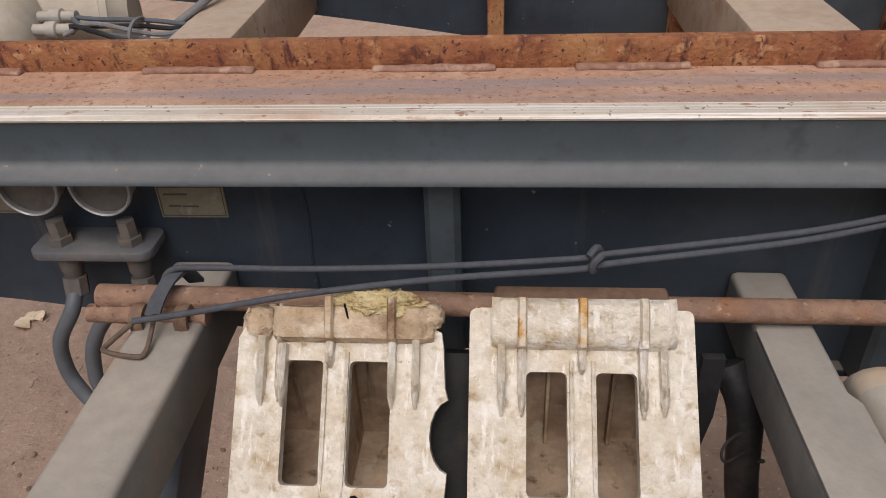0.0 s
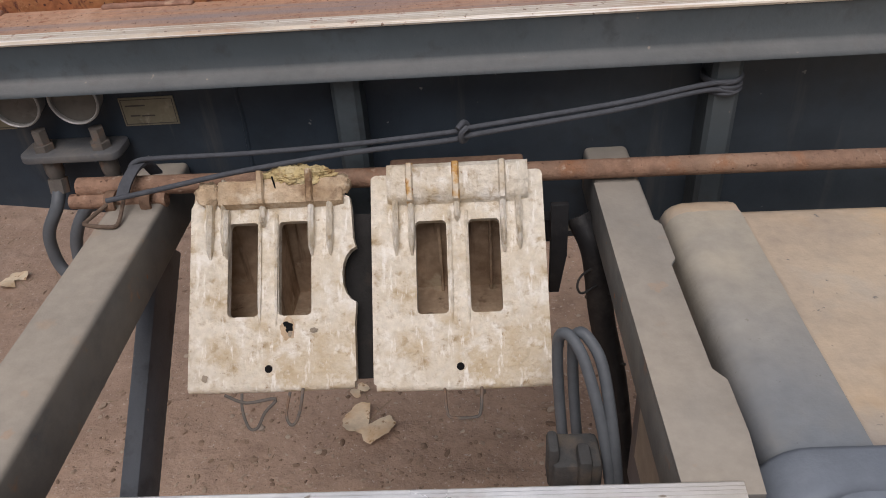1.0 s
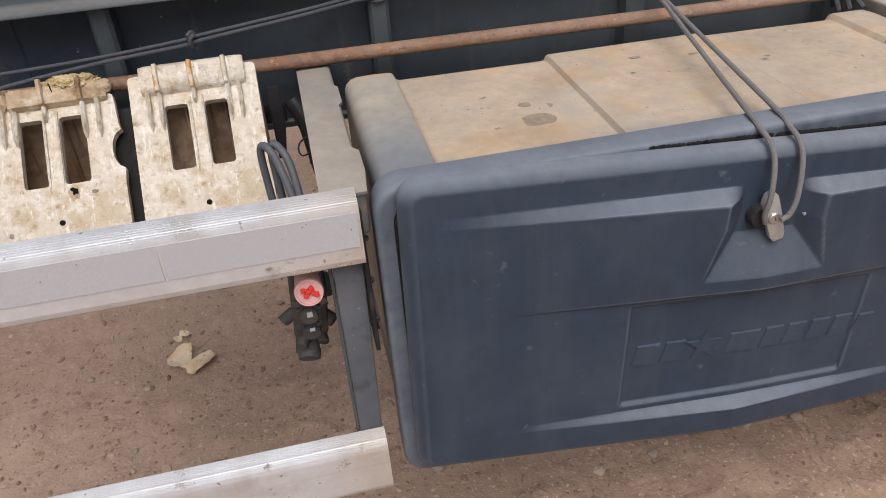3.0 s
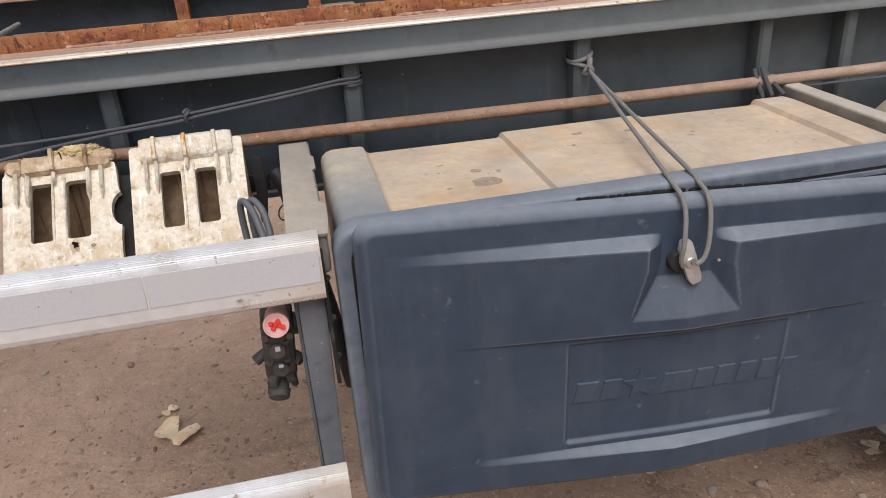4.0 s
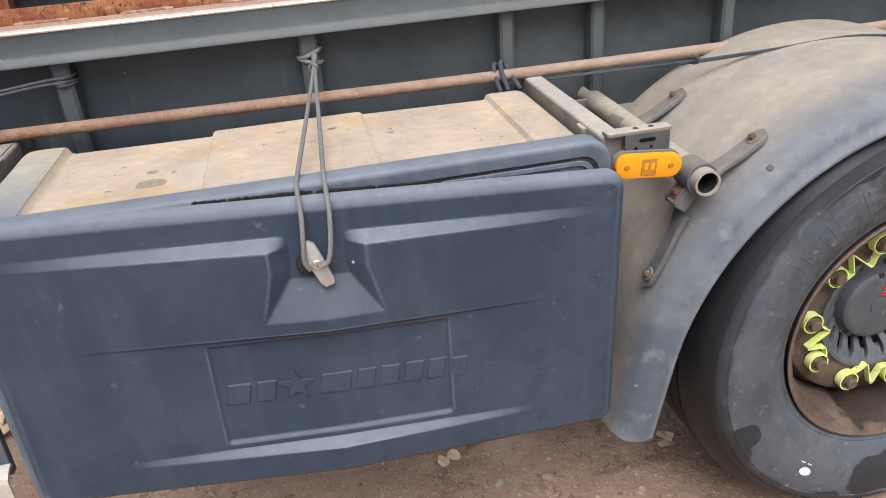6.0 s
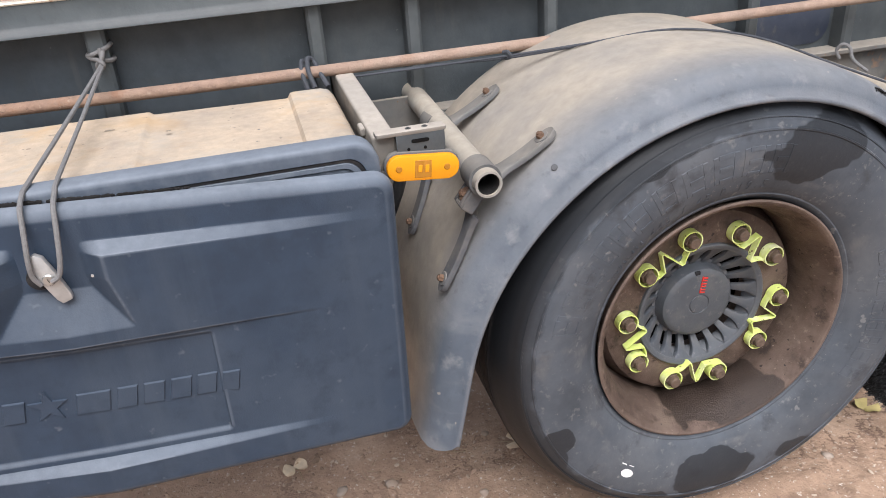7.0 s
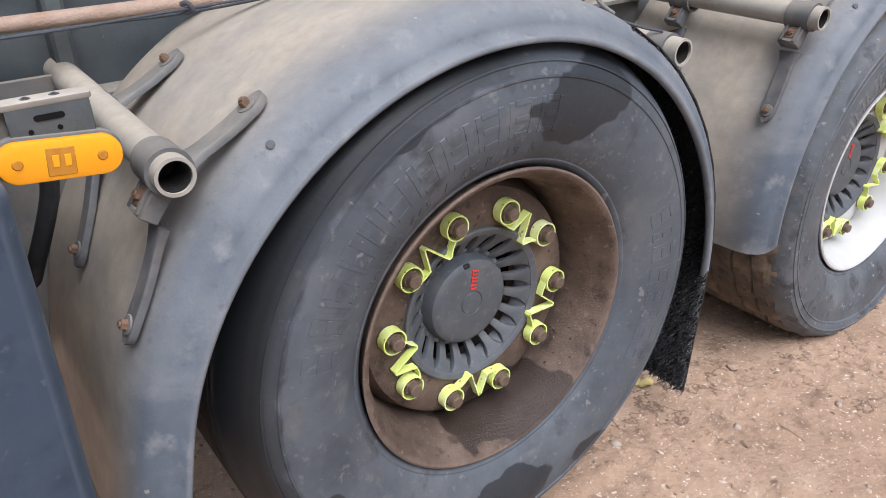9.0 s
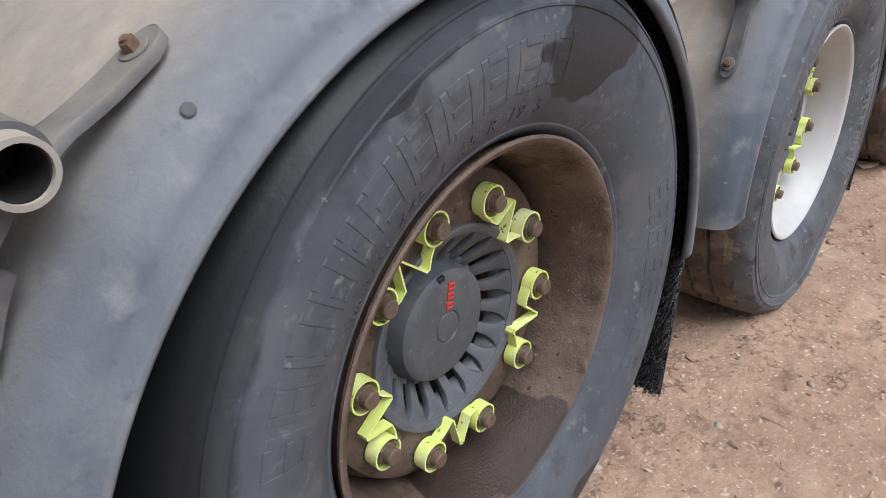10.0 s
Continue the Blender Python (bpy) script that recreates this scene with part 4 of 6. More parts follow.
def chock(x0, x1, broken):
    w = x1 - x0
    label = "worn white plastic wheel chock with a broken, foam-filled top" if broken else "worn white plastic wheel chock with two slots"
    ob = thing("wheel_chock", ((x0 + x1) / 2, 0.64, 0.86), label, "wheel chock", "wheel chocks in the holder")

    def fx(t):
        return x0 + t * w
    wins = [rrect(fx(0.255), fx(0.435), 0.081, 0.184, 0.005, 3), rrect(fx(0.562), fx(0.742), 0.081, 0.184, 0.005, 3)]
    rng = random.Random(7)
    if broken:
        wins = [rrect(fx(0.24), fx(0.425), 0.081, 0.186, 0.005, 3), rrect(fx(0.545), fx(0.74), 0.081, 0.186, 0.005, 3)]
        outline = [(x0 + 0.003, 0.0), (x1, 0.003), (x1 - 0.001, 0.07)]
        for k in range(9):
            a = radians(-80 + 20 * k)
            outline.append((x1 + 0.004 - 0.0185 * math.cos(a), 0.124 + 0.031 * math.sin(a)))
        outline += [(x1 - 0.002, 0.165), (x1 - 0.004, 0.20), (x1 - 0.006, 0.212), (x1 - 0.016, 0.216)]
        n = 22
        outline += [(x1 - 0.03 - k * (w - 0.045) / n, 0.222 + 0.007 * rng.random()) for k in range(n)]
        outline += [(x0 + 0.008, 0.216), (x0 + 0.002, 0.205)]
    else:
        outline = rrect(x0, x1, 0.0, 0.238, 0.006, 3)
    face = part("sloping_face", plate(outline, wins, -0.013, 0.0), "chock", ob, "scuffed sloping face with two slots")
    part("front_lip", tube([chock_at(x0 + 0.003, 0.001, -0.0068), chock_at((x0 + x1) / 2, 0.0, -0.0068), chock_at(x1 - 0.002, 0.002, -0.0068)], 0.0072, 12, 2), "chock", ob)
    # dark disc flush with the face; the hole's shade is its colour
    hole = bmesh.new()
    bmesh.ops.create_cone(hole, cap_ends=True, segments=16, radius1=0.0042, radius2=0.0042, depth=0.0016)
    hole.transform(Matrix.Translation(chock_at(fx(0.49), 0.024)) @ CH_N.to_track_quat("Z", "Y").to_matrix().to_4x4())
    part("hole", hole, "pit", ob, "small drilled hole", local=False)
    # raised head of the chock
    if not broken:
        hx0, hx1 = fx(0.10), fx(0.915)
        prof = [(0.202, -0.002), (0.207, 0.007), (0.215, 0.009), (0.239, 0.012), (0.245, 0.009), (0.247, -0.012), (0.230, -0.012)]
    else:
        hx0, hx1 = fx(0.185), fx(0.935)
        prof = [(0.201, -0.002), (0.205, 0.007), (0.213, 0.009), (0.230, 0.008), (0.234, 0.0), (0.23, -0.012)]
    b = bmesh.new()
    ends, steps = [], 14
    rows = []
    for k in range(steps + 1):
        t = k / steps
        row = []
        for q, h in prof:
            j = (0.004 * noise.noise((t * 9, q * 90, 2)) if q > 0.22 else 0.0) if broken else 0.0
            taper = 0.55 if k in (0, steps) else 1.0
            row.append(b.verts.new(chock_at(hx0 + t * (hx1 - hx0), q + j + (1 - taper) * 0.004, (h * taper * 1.75 if h > 0 else h) + j * 0.6)))
        rows.append(row)
    m = len(prof)
    for j in range(steps):
        for k in range(m):
            b.faces.new((rows[j][k], rows[j][(k + 1) % m], rows[j + 1][(k + 1) % m], rows[j + 1][k]))
    b.faces.new(rows[0])
    b.faces.new(rows[-1])
    part("head", b, "head_dirty" if broken else "chock", ob, "ochre-soiled broken head" if broken else "", angle=50)
    bars = ((0.145, 0.146, 0.212, 0.0082), (0.235, 0.146, 0.252, 0.0082), (0.50, 0.182, 0.254, 0.0082), (0.765, 0.146, 0.252, 0.0082), (0.855, 0.148, 0.212, 0.0082))
    if broken:
        bars = ((0.135, 0.146, 0.214, 0.009), (0.235, 0.146, 0.20, 0.0082), (0.455, 0.18, 0.236, 0.0082), (0.745, 0.146, 0.236, 0.0082), (0.855, 0.146, 0.212, 0.0082))
    for t, q0, q1, wide in bars:
        part("stiffening_rib", bump_bar(fx(t), q0, min(q1, 0.206), wide * 0.88, 0.0122), "chock", ob)
        if q1 > 0.22:
            part("stiffening_rib", bump_head(fx(t), q1, wide), "head_dirty" if broken else ("rib_rust" if t < 0.6 else "chock"), ob)
    if broken:
        foam = bmesh.new()
        bmesh.ops.create_icosphere(foam, subdivisions=5, radius=1.0)
        for v in foam.verts:
            k = 1 + 0.22 * noise.noise(v.co * 2.2) + 0.2 * noise.noise(v.co * 9) - 0.35 * max(0.0, 0.12 - abs(noise.noise(v.co * 4 + Vector((3, 1, 0)))))
            p = v.co * k
            v.co = chock_at(fx(0.66) + p.x * w * 0.215, 0.2340 + p.y * 0.0135 * (1 + 0.5 * noise.noise(v.co * 5)), 0.005 + p.z * 0.015)
        part("foam", foam, "foam", ob, "cracked yellow foam bulging out", angle=70)
        lump = bmesh.new()
        bmesh.ops.create_icosphere(lump, subdivisions=3, radius=1.0)
        for v in lump.verts:
            p = v.co * (1 + 0.3 * noise.noise(v.co * 3))
            v.co = chock_at(fx(0.12) + p.x * 0.014, 0.219 + p.y * 0.015 * (1 + 0.5 * noise.noise(v.co * 6)), 0.003 + p.z * 0.010 * (1 + 0.5 * noise.noise(v.co * 5)))
        part("broken_corner", lump, "head_dirty", ob, "crumbling corner", angle=70)
        part("crack", tube([chock_at(fx(0.525), 0.234, 0.0175), chock_at(fx(0.535), 0.226, 0.0145), chock_at(fx(0.555), 0.213, 0.0132), chock_at(fx(0.565), 0.206, 0.0105)], 0.0010, 6, 4), "pit", ob, "dark crack through the head")
        part("torn_edge", bump_bar(fx(0.215), 0.15, 0.235, 0.0045, 0.0105), "chock", ob, "torn pale edge")
        flake = bmesh.new()
        bmesh.ops.create_icosphere(flake, subdivisions=3, radius=1.0)
        for v in flake.verts:
            p = v.co * (1 + 0.35 * noise.noise(v.co * 3))
            v.co = chock_at(fx(0.93) + p.x * 0.010, 0.226 + p.y * 0.011, 0.002 + p.z * 0.010)
        part("broken_corner", flake, "head_dirty", ob, "", angle=70)
        for k, (t, q, ra, rb, m, text) in enumerate(((0.605, 0.067, 0.0085, 0.0115, "head_dirty", "ochre halo of a burn"), (0.608, 0.068, 0.0042, 0.006, "pit", "dark burnt spot"), (0.592, 0.072, 0.003, 0.003, "pit", ""),
                                                (0.615, 0.061, 0.0026, 0.0035, "drip", ""), (0.755, 0.064, 0.0042, 0.0028, "drip", "small dark spot"), (0.118, 0.013, 0.003, 0.0055, "drip", ""))):
            spot = bmesh.new()
            bmesh.ops.create_circle(spot, cap_ends=True, segments=28, radius=1.0)
            for v in spot.verts:
                p = v.co * (1 + 0.4 * noise.noise(v.co * 1.6 + Vector((k, 0, 0))) + 0.18 * noise.noise(v.co * 5))
                v.co = chock_at(fx(t) + p.x * ra, q + p.y * rb, 0.0004 + 0.0002 * k)
            part("burn_mark", spot, m, ob, text)
    for off in (-0.0092, 0.0092):
        part("slot_rib", bump_bar(fx(0.503 if not broken else 0.483) + off, 0.070, 0.194, 0.0042, 0.0044), "chock", ob)
    # hollow body behind the face
    side = [(CH_Y + 0.015, CH_Z + 0.001), (CH_Y + 0.0215, CH_Z + 0.007), (0.718, 1.024), (0.737, 1.024), (0.737, 0.862), (0.70, 0.85)]
    for a, z in ((x0 + 0.001, x0 + 0.007), (x1 - 0.007 - (0.02 if broken else 0), x1 - 0.001 - (0.02 if broken else 0))):
        part("side_wall", prism(side, "x", a, z), "chock_inner", ob)
    part("back_wall", block(x0 + 0.007, x1 - 0.022, 0.727, 0.737, 0.862, 1.028, 0.002, 1), "chock_inner", ob)
    part("under_wall", prism([(CH_Y + 0.014, CH_Z + 0.001), (CH_Y + 0.020, CH_Z + 0.008), (0.727, 0.870), (0.727, 0.860), (0.70, 0.85)], "x", x0 + 0.007, x1 - 0.022), "chock_inner", ob)
    part("inner_wall", prism([(0.60, 0.868), (0.60, 0.905), (0.70, 1.0), (0.726, 1.0), (0.726, 0.87)], "x", fx(0.49), fx(0.51)), "chock_inner", ob)
    for t in (0.375, 0.69):
        part("inner_rib", block(fx(t) - 0.0018, fx(t) + 0.0018, 0.716, 0.728, 0.862, 1.02, 0.0005, 1), "chock_inner", ob)
    return ob


def bump_head(x, q1, wide, q0=0.200, lift=0.0):
    """The part of a stiffening rib that runs over the raised head."""
    prof = [(q0, -0.001), (q0 + 0.001, 0.006), (0.204, 0.0172), (0.215, 0.0205), (0.239, 0.0252), (0.245, 0.0215)]
    prof = [p for p in prof if q0 <= p[0] <= q1 + 0.004]
    b = bmesh.new()
    rows = [[b.verts.new(chock_at(x + s * wide / 2, q, h + lift - (0.0 if abs(s) < 1 else 0.004 - lift))) for s in (-1, -0.6, 0.6, 1)] for q, h in prof]
    for j in range(len(rows) - 1):
        for k in range(3):
            b.faces.new((rows[j][k], rows[j][k + 1], rows[j + 1][k + 1], rows[j + 1][k]))
    return b


chock(-0.0605, 0.1265, True)
chock(0.145, 0.336, False)

holder = thing("chock_holder", (0.13, 0.75, 0.86), "black steel chock holder with rusty clamp strip and wire loops", "bracket")
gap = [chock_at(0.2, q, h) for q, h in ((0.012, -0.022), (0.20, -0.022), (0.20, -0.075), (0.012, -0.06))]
part("divider", prism([(p.y, p.z) for p in gap], "x", 0.112, 0.1455), "underside", holder, "dark plate between the chocks")
for xa, xz in ((-0.096, 0.107), (0.141, 0.30)):
    part("tray", prism([(xa - 0.004, 0.80), (xa, 0.626), (xa + 0.008, 0.612), (xz, 0.618), (xz, 0.80)], "y", 0.855, 0.867, None, 0.002), "rust", holder, "rusty plate behind the chock")
    part("tray_arm", block((xa + xz) / 2 - 0.02, (xa + xz) / 2 + 0.02, 0.745, 0.857, 0.775, 0.79, 0.002, 1), "black", holder)
part("back_strap", block(-0.08, 0.37, 0.742, 0.76, 0.92, 0.955, 0.002, 1), "black", holder)
part("clamp_strip", block(0.166, 0.317, 0.722, 0.742, 1.030, 1.0455, 0.002, 1), "bolt", holder, "rusty clamp strip")
part("hanger", prism([(0.346, 1.0), (0.366, 1.0), (0.366, 0.93), (0.358, 0.875), (0.346, 0.875)], "y", 0.70, 0.708, None, 0.001), "black", holder)
part("wire_loop", tube([(0.220, 0.575, 0.876), (0.221, 0.545, 0.870), (0.223, 0.528, 0.858), (0.229, 0.523, 0.855), (0.252, 0.523, 0.855), (0.258, 0.528, 0.858), (0.260, 0.545, 0.870), (0.261, 0.575, 0.876)], 0.0017, 8, 4), "fitting", holder, "bent wire loop")
part("wire_loop", tube([(-0.015, 0.545, 0.876), (0.01, 0.535, 0.874), (0.042, 0.537, 0.877), (0.030, 0.528, 0.866), (0.022, 0.518, 0.854), (0.013, 0.518, 0.854), (0.006, 0.530, 0.868), (0.004, 0.545, 0.878)], 0.0017, 8, 4), "fitting", holder, "bent wire loop")
part("wire_loop", tube([(0.056, 0.545, 0.878), (0.053, 0.527, 0.864), (0.057, 0.519, 0.857), (0.063, 0.520, 0.858), (0.068, 0.530, 0.868), (0.07, 0.548, 0.880)], 0.0017, 8, 4), "fitting", holder)

# ---- long rusty rod behind chocks and box ----
rod = thing("locking_rod", (1.5, 0.742, 1.02), "long rusty steel rod along the chassis", "rod")
part("bar", tube([(-0.205, 0.743, 1.027), (0.2, 0.742, 1.022), (0.6, 0.742, 1.019), (1.4, 0.741, 1.012), (2.2, 0.742, 1.012), (3.35, 0.744, 1.016)], 0.0115, 16, 4), "rod", rod)
part("end_pin", tube([(-0.215, 0.734, 1.013), (-0.16, 0.732, 1.013), (-0.10, 0.732, 1.012)], 0.009, 12, 3), "rod", rod)
part("strap", ribbon([(-0.118, 0.764, 1.030), (-0.122, 0.752, 1.05), (-0.128, 0.735, 1.052), (-0.136, 0.722, 1.042), (-0.141, 0.712, 1.030)], (1, 0.2, 0), 0.014, 0.004, 4), "rubber", rod, "dark rubber strap round the rod")
part("handle_ring", tube([(-0.156, 0.722, 1.022), (-0.175, 0.687, 1.016), (-0.174, 0.678, 1.015), (-0.144, 0.671, 1.0155), (-0.137, 0.677, 1.016), (-0.139, 0.70, 1.022), (-0.142, 0.722, 1.030)], 0.0024, 8, 4), "nut", rod, "rusty wire pull ring")
for ex in (-0.160, -0.118):
    part("eye", lathe([(0.0095, -0.006), (0.0135, -0.006), (0.0145, 0.0), (0.0135, 0.006), (0.0095, 0.006)], 20, True, None, Matrix.Translation((ex, 0.724, 1.016)) @ Matrix.Rotation(radians(90), 4, "Z")), "bolt", rod, "rusty eye round the pin")

# ---- ropes ----
rope = thing("tie_rope", (0.2, 0.74, 1.06), "dark grey rubber rope knotted from a rib to the rod end", "rope")
TIE = Vector((0.541, 0.772, 1.100))
part("strand", tube([TIE + Vector((0.012, 0.004, 0.004)), TIE + Vector((-0.02, 0.002, 0.003)), (0.42, 0.752, 1.096), (0.262, 0.737, 1.083), (0.245, 0.735, 1.080), (0.12, 0.735, 1.070), (0.0, 0.737, 1.064), (-0.09, 0.742, 1.061), (-0.128, 0.744, 1.057), (-0.138, 0.736, 1.045)], 0.0030, 10, 6), "rubber", rope)
part("strand", tube([TIE + Vector((0.012, 0.004, -0.008)), TIE + Vector((-0.02, 0.002, -0.004)), (0.42, 0.748, 1.090), (0.262, 0.731, 1.077), (0.235, 0.728, 1.073), (0.12, 0.722, 1.066), (0.0, 0.712, 1.055), (-0.10, 0.700, 1.042), (-0.152, 0.697, 1.034)], 0.0030, 10, 6), "rubber", rope)
kn = bmesh.new()
tube([(0.256, 0.728, 1.088), (0.249, 0.724, 1.082), (0.249, 0.728, 1.072), (0.254, 0.738, 1.069), (0.257, 0.742, 1.080), (0.252, 0.736, 1.090), (0.245, 0.728, 1.086)], 0.0033, 8, 5, kn)
part("knot", kn, "rubber", rope)
for dz, sl in ((0.003, 0.002), (-0.003, -0.002), (-0.010, 0.001)):
    pts = [(0.548 + 0.0205 * math.cos(a), 0.803 + 0.0275 * math.sin(a), 1.100 + dz + sl * math.cos(a)) for a in [2 * math.pi * k / 10 for k in range(11)]]
    part("turn_round_rib", tube(pts, 0.0030, 8, 3), "rubber", rope)

bungee = thing("box_strap", (0.97, 0.5, 1.0), "grey elastic cord from a rib over the toolbox to its latch", "elastic cord")
for dz, sl in ((0.004, 0.008), (-0.010, -0.006)):
    pts = [(1.006 + 0.0225 * math.cos(a), 0.803 + 0.029 * math.sin(a), 1.088 + dz + sl * math.cos(a)) for a in [2 * math.pi * k / 10 for k in range(11)]]
    part("turn_round_rib", tube(pts, 0.0042, 8, 3), "cord", bungee)
part("slip_knot", tube([(1.016, 0.770, 1.094), (1.012, 0.762, 1.082), (1.004, 0.762, 1.074), (1.002, 0.766, 1.066), (1.010, 0.760, 1.066), (1.014, 0.754, 1.074), (1.006, 0.756, 1.082)], 0.0042, 8, 5), "cord", bungee)
part("strand", tube([(1.012, 0.77, 1.10), (1.010, 0.76, 1.075), (1.002, 0.70, 1.064), (0.975, 0.50, 1.038), (0.951, 0.325, 1.0165), (0.948, 0.300, 1.012), (0.948, 0.27, 1.002), (0.948, 0.2555, 0.98), (0.944, 0.245, 0.94), (0.942, 0.247, 0.915), (0.948, 0.25, 0.899)], 0.0036, 8, 6), "cord", bungee)
part("strand", tube([(1.016, 0.77, 1.09), (1.012, 0.76, 1.072), (1.008, 0.70, 1.062), (0.998, 0.50, 1.037), (0.989, 0.325, 1.0165), (0.988, 0.300, 1.010), (0.988, 0.27, 0.999), (0.987, 0.2555, 0.975), (0.982, 0.245, 0.935), (0.975, 0.243, 0.912), (0.964, 0.243, 0.905)], 0.0036, 8, 6), "cord", bungee)

long_cord = thing("guard_cord", (2.0, 0.6, 1.0), "thin dark cord from the box arm over the mudguard", "cord")
line_a = [(1.46, 0.722, 0.998), (1.60, 0.70, 1.003), (1.753, 0.645, 1.018), (1.90, 0.61, 1.030), (2.06, 0.565, 1.047), (2.2, 0.50, 1.028), (2.32, 0.42, 0.978), (2.40, 0.365, 0.945), (2.43, 0.340, 0.937)]
part("strand", tube(line_a, 0.0023, 8, 5), "rubber", long_cord)
part("strand", tube([(x + 0.0, y + 0.010, z - 0.004 + 0.004 * math.sin(i * 2)) for i, (x, y, z) in enumerate(line_a[:4])], 0.0021, 8, 5), "rubber", long_cord)
part("knot", tube([(1.748, 0.65, 1.024), (1.755, 0.642, 1.026), (1.760, 0.642, 1.016), (1.753, 0.652, 1.012)], 0.004, 8, 4), "rubber", long_cord)
part("hook_loop", tube([(1.385, 0.71, 0.99), (1.378, 0.725, 1.02), (1.381, 0.745, 1.038), (1.392, 0.755, 1.032), (1.400, 0.735, 1.012), (1.41, 0.705, 0.99)], 0.0048, 8, 5), "rubber", long_cord, "loose loop over the rod")
part("hook_loop", tube([(1.372, 0.72, 0.985), (1.366, 0.735, 1.015), (1.370, 0.755, 1.033), (1.383, 0.765, 1.02), (1.39, 0.76, 0.98)], 0.0048, 8, 5), "rubber", long_cord)
part("end_hook", tube([(2.335, 0.43, 0.985), (2.33, 0.435, 1.0), (2.335, 0.428, 1.012), (2.345, 0.42, 1.006), (2.35, 0.412, 0.985), (2.37, 0.395, 0.965)], 0.0032, 8, 5), "cord", long_cord, "pale wire hook")

# ---- gauges, manifold and labels on the web ----
gauge = thing("pressure_gauges", (-0.22, 0.79, 1.06), "two grimy round pressure gauges on a manifold plate with hoses", "pressure gauge")
for gxc in (-0.262, -0.191):
    t = Matrix.Translation((gxc - 0.0125, 0.798, 1.114))
    rot = Matrix.Rotation(radians(90), 4, "X")
    part("gauge", lathe([(0.0272, -0.006), (0.0285, -0.0075), (0.0298, -0.006), (0.0298, -0.001), (0.027, 0.004), (0.026, 0.018), (0.0001, 0.018), (0.0001, 0.002), (0.0272, 0.002)], 40, True, None, t), "zinc", gauge, "worn steel gauge rim")
    part("dial", lathe([(0.0001, -0.001), (0.0272, -0.001), (0.0272, 0.001), (0.0001, 0.001)], 40, False, None, t), "dial", gauge, "grimy dark dial")
    part("stem", lathe([(0.0001, -0.011), (0.009, -0.011), (0.009, 0.011), (0.0001, 0.011)], 6, False, None, Matrix.Translation((gxc, 0.798, 1.066)) @ rot), "fitting", gauge, "rusty brass stem")
    part("nut", lathe([(0.0001, -0.004), (0.0125, -0.004), (0.0125, 0.004), (0.0001, 0.004)], 6, False, None, Matrix.Translation((gxc, 0.797, 1.056)) @ rot), "fitting", gauge)
    part("fitting", lathe([(0.0001, -0.014), (0.009, -0.014), (0.011, -0.006), (0.011, 0.006), (0.009, 0.014), (0.0001, 0.014)], 12, False, None, Matrix.Translation((gxc + 0.003, 0.795, 1.028)) @ rot), "fitting", gauge)
    part("fitting", lathe([(0.0001, -0.009), (0.012, -0.009), (0.012, 0.009), (0.0001, 0.009)], 8, False, None, Matrix.Translation((gxc + 0.004, 0.79, 1.005)) @ Matrix.Rotation(radians(75), 4, "X")), "fitting", gauge)
part("manifold", prism(rrect(-0.288, -0.165, 0.776, 0.826, 0.012, 4), "z", 1.042, 1.052, None, 0.002), "dark_clip", gauge, "grey bracket plate")
part("hose", tube([(-0.258, 0.788, 1.003), (-0.260, 0.772, 0.985), (-0.278, 0.765, 0.955), (-0.285, 0.765, 0.925), (-0.280, 0.762, 0.895), (-0.25, 0.75, 0.865), (-0.19, 0.74, 0.85)], 0.0078, 12, 5), "hose", gauge, "grey air hose")
part("hose", tube([(-0.187, 0.788, 1.003), (-0.200, 0.778, 0.996), (-0.222, 0.77, 0.982), (-0.243, 0.767, 0.953), (-0.254, 0.766, 0.92), (-0.25, 0.76, 0.885), (-0.2, 0.75, 0.86)], 0.0078, 12, 5), "hose", gauge)

for sx, sz in ((-0.132, 1.083), (-0.337, 1.087)):
    st = thing("label_plate", (sx, 0.823, sz), "yellowed printed label stuck on the web", "label", "labels on the chassis")
    part("sheet", block(sx - 0.034, sx + 0.034, 0.8235, 0.8252, sz - 0.0185, sz + 0.0185, 0.0003, 1), "sticker", st)
    for x0_, x1_, z0_, z1_ in ((-0.032, 0.032, 0.0155, 0.0162), (-0.032, 0.032, -0.0162, -0.0155), (-0.032, -0.0313, -0.0162, 0.0162), (0.0313, 0.032, -0.0162, 0.0162)):
        part("border", block(sx + x0_, sx + x1_, 0.8229, 0.8236, sz + z0_, sz + z1_, 0), "ink", st)
    for a, z, q in ((-0.027, -0.003, 0.008), (-0.024, -0.012, -0.005), (-0.010, 0.006, -0.0055)):
        part("text_bar", block(sx + a, sx + z, 0.8228, 0.8236, sz + q - 0.0008, sz + q + 0.0008, 0), "ink", st)

# ---- valve block, cables and hoses beside the box ----
valve = thing("brake_valve", (0.36, 0.34, 0.72), "dusty black air valve block with a faded red push cap", "valve")


def stub(at, to, r, material, name, r2=None, label=""):
    a, z = Vector(at), Vector(to)
    n = (z - a).length
    m = Matrix.Translation(a) @ (z - a).to_track_quat("Y", "Z").to_matrix().to_4x4()
    r2 = r2 or r
    return part(name, lathe([(0.0001, 0), (r * 0.9, 0), (r, n * 0.06), (r2, n * 0.94), (r2 * 0.9, n), (0.0001, n)], 22, False, None, m), material, valve, label)


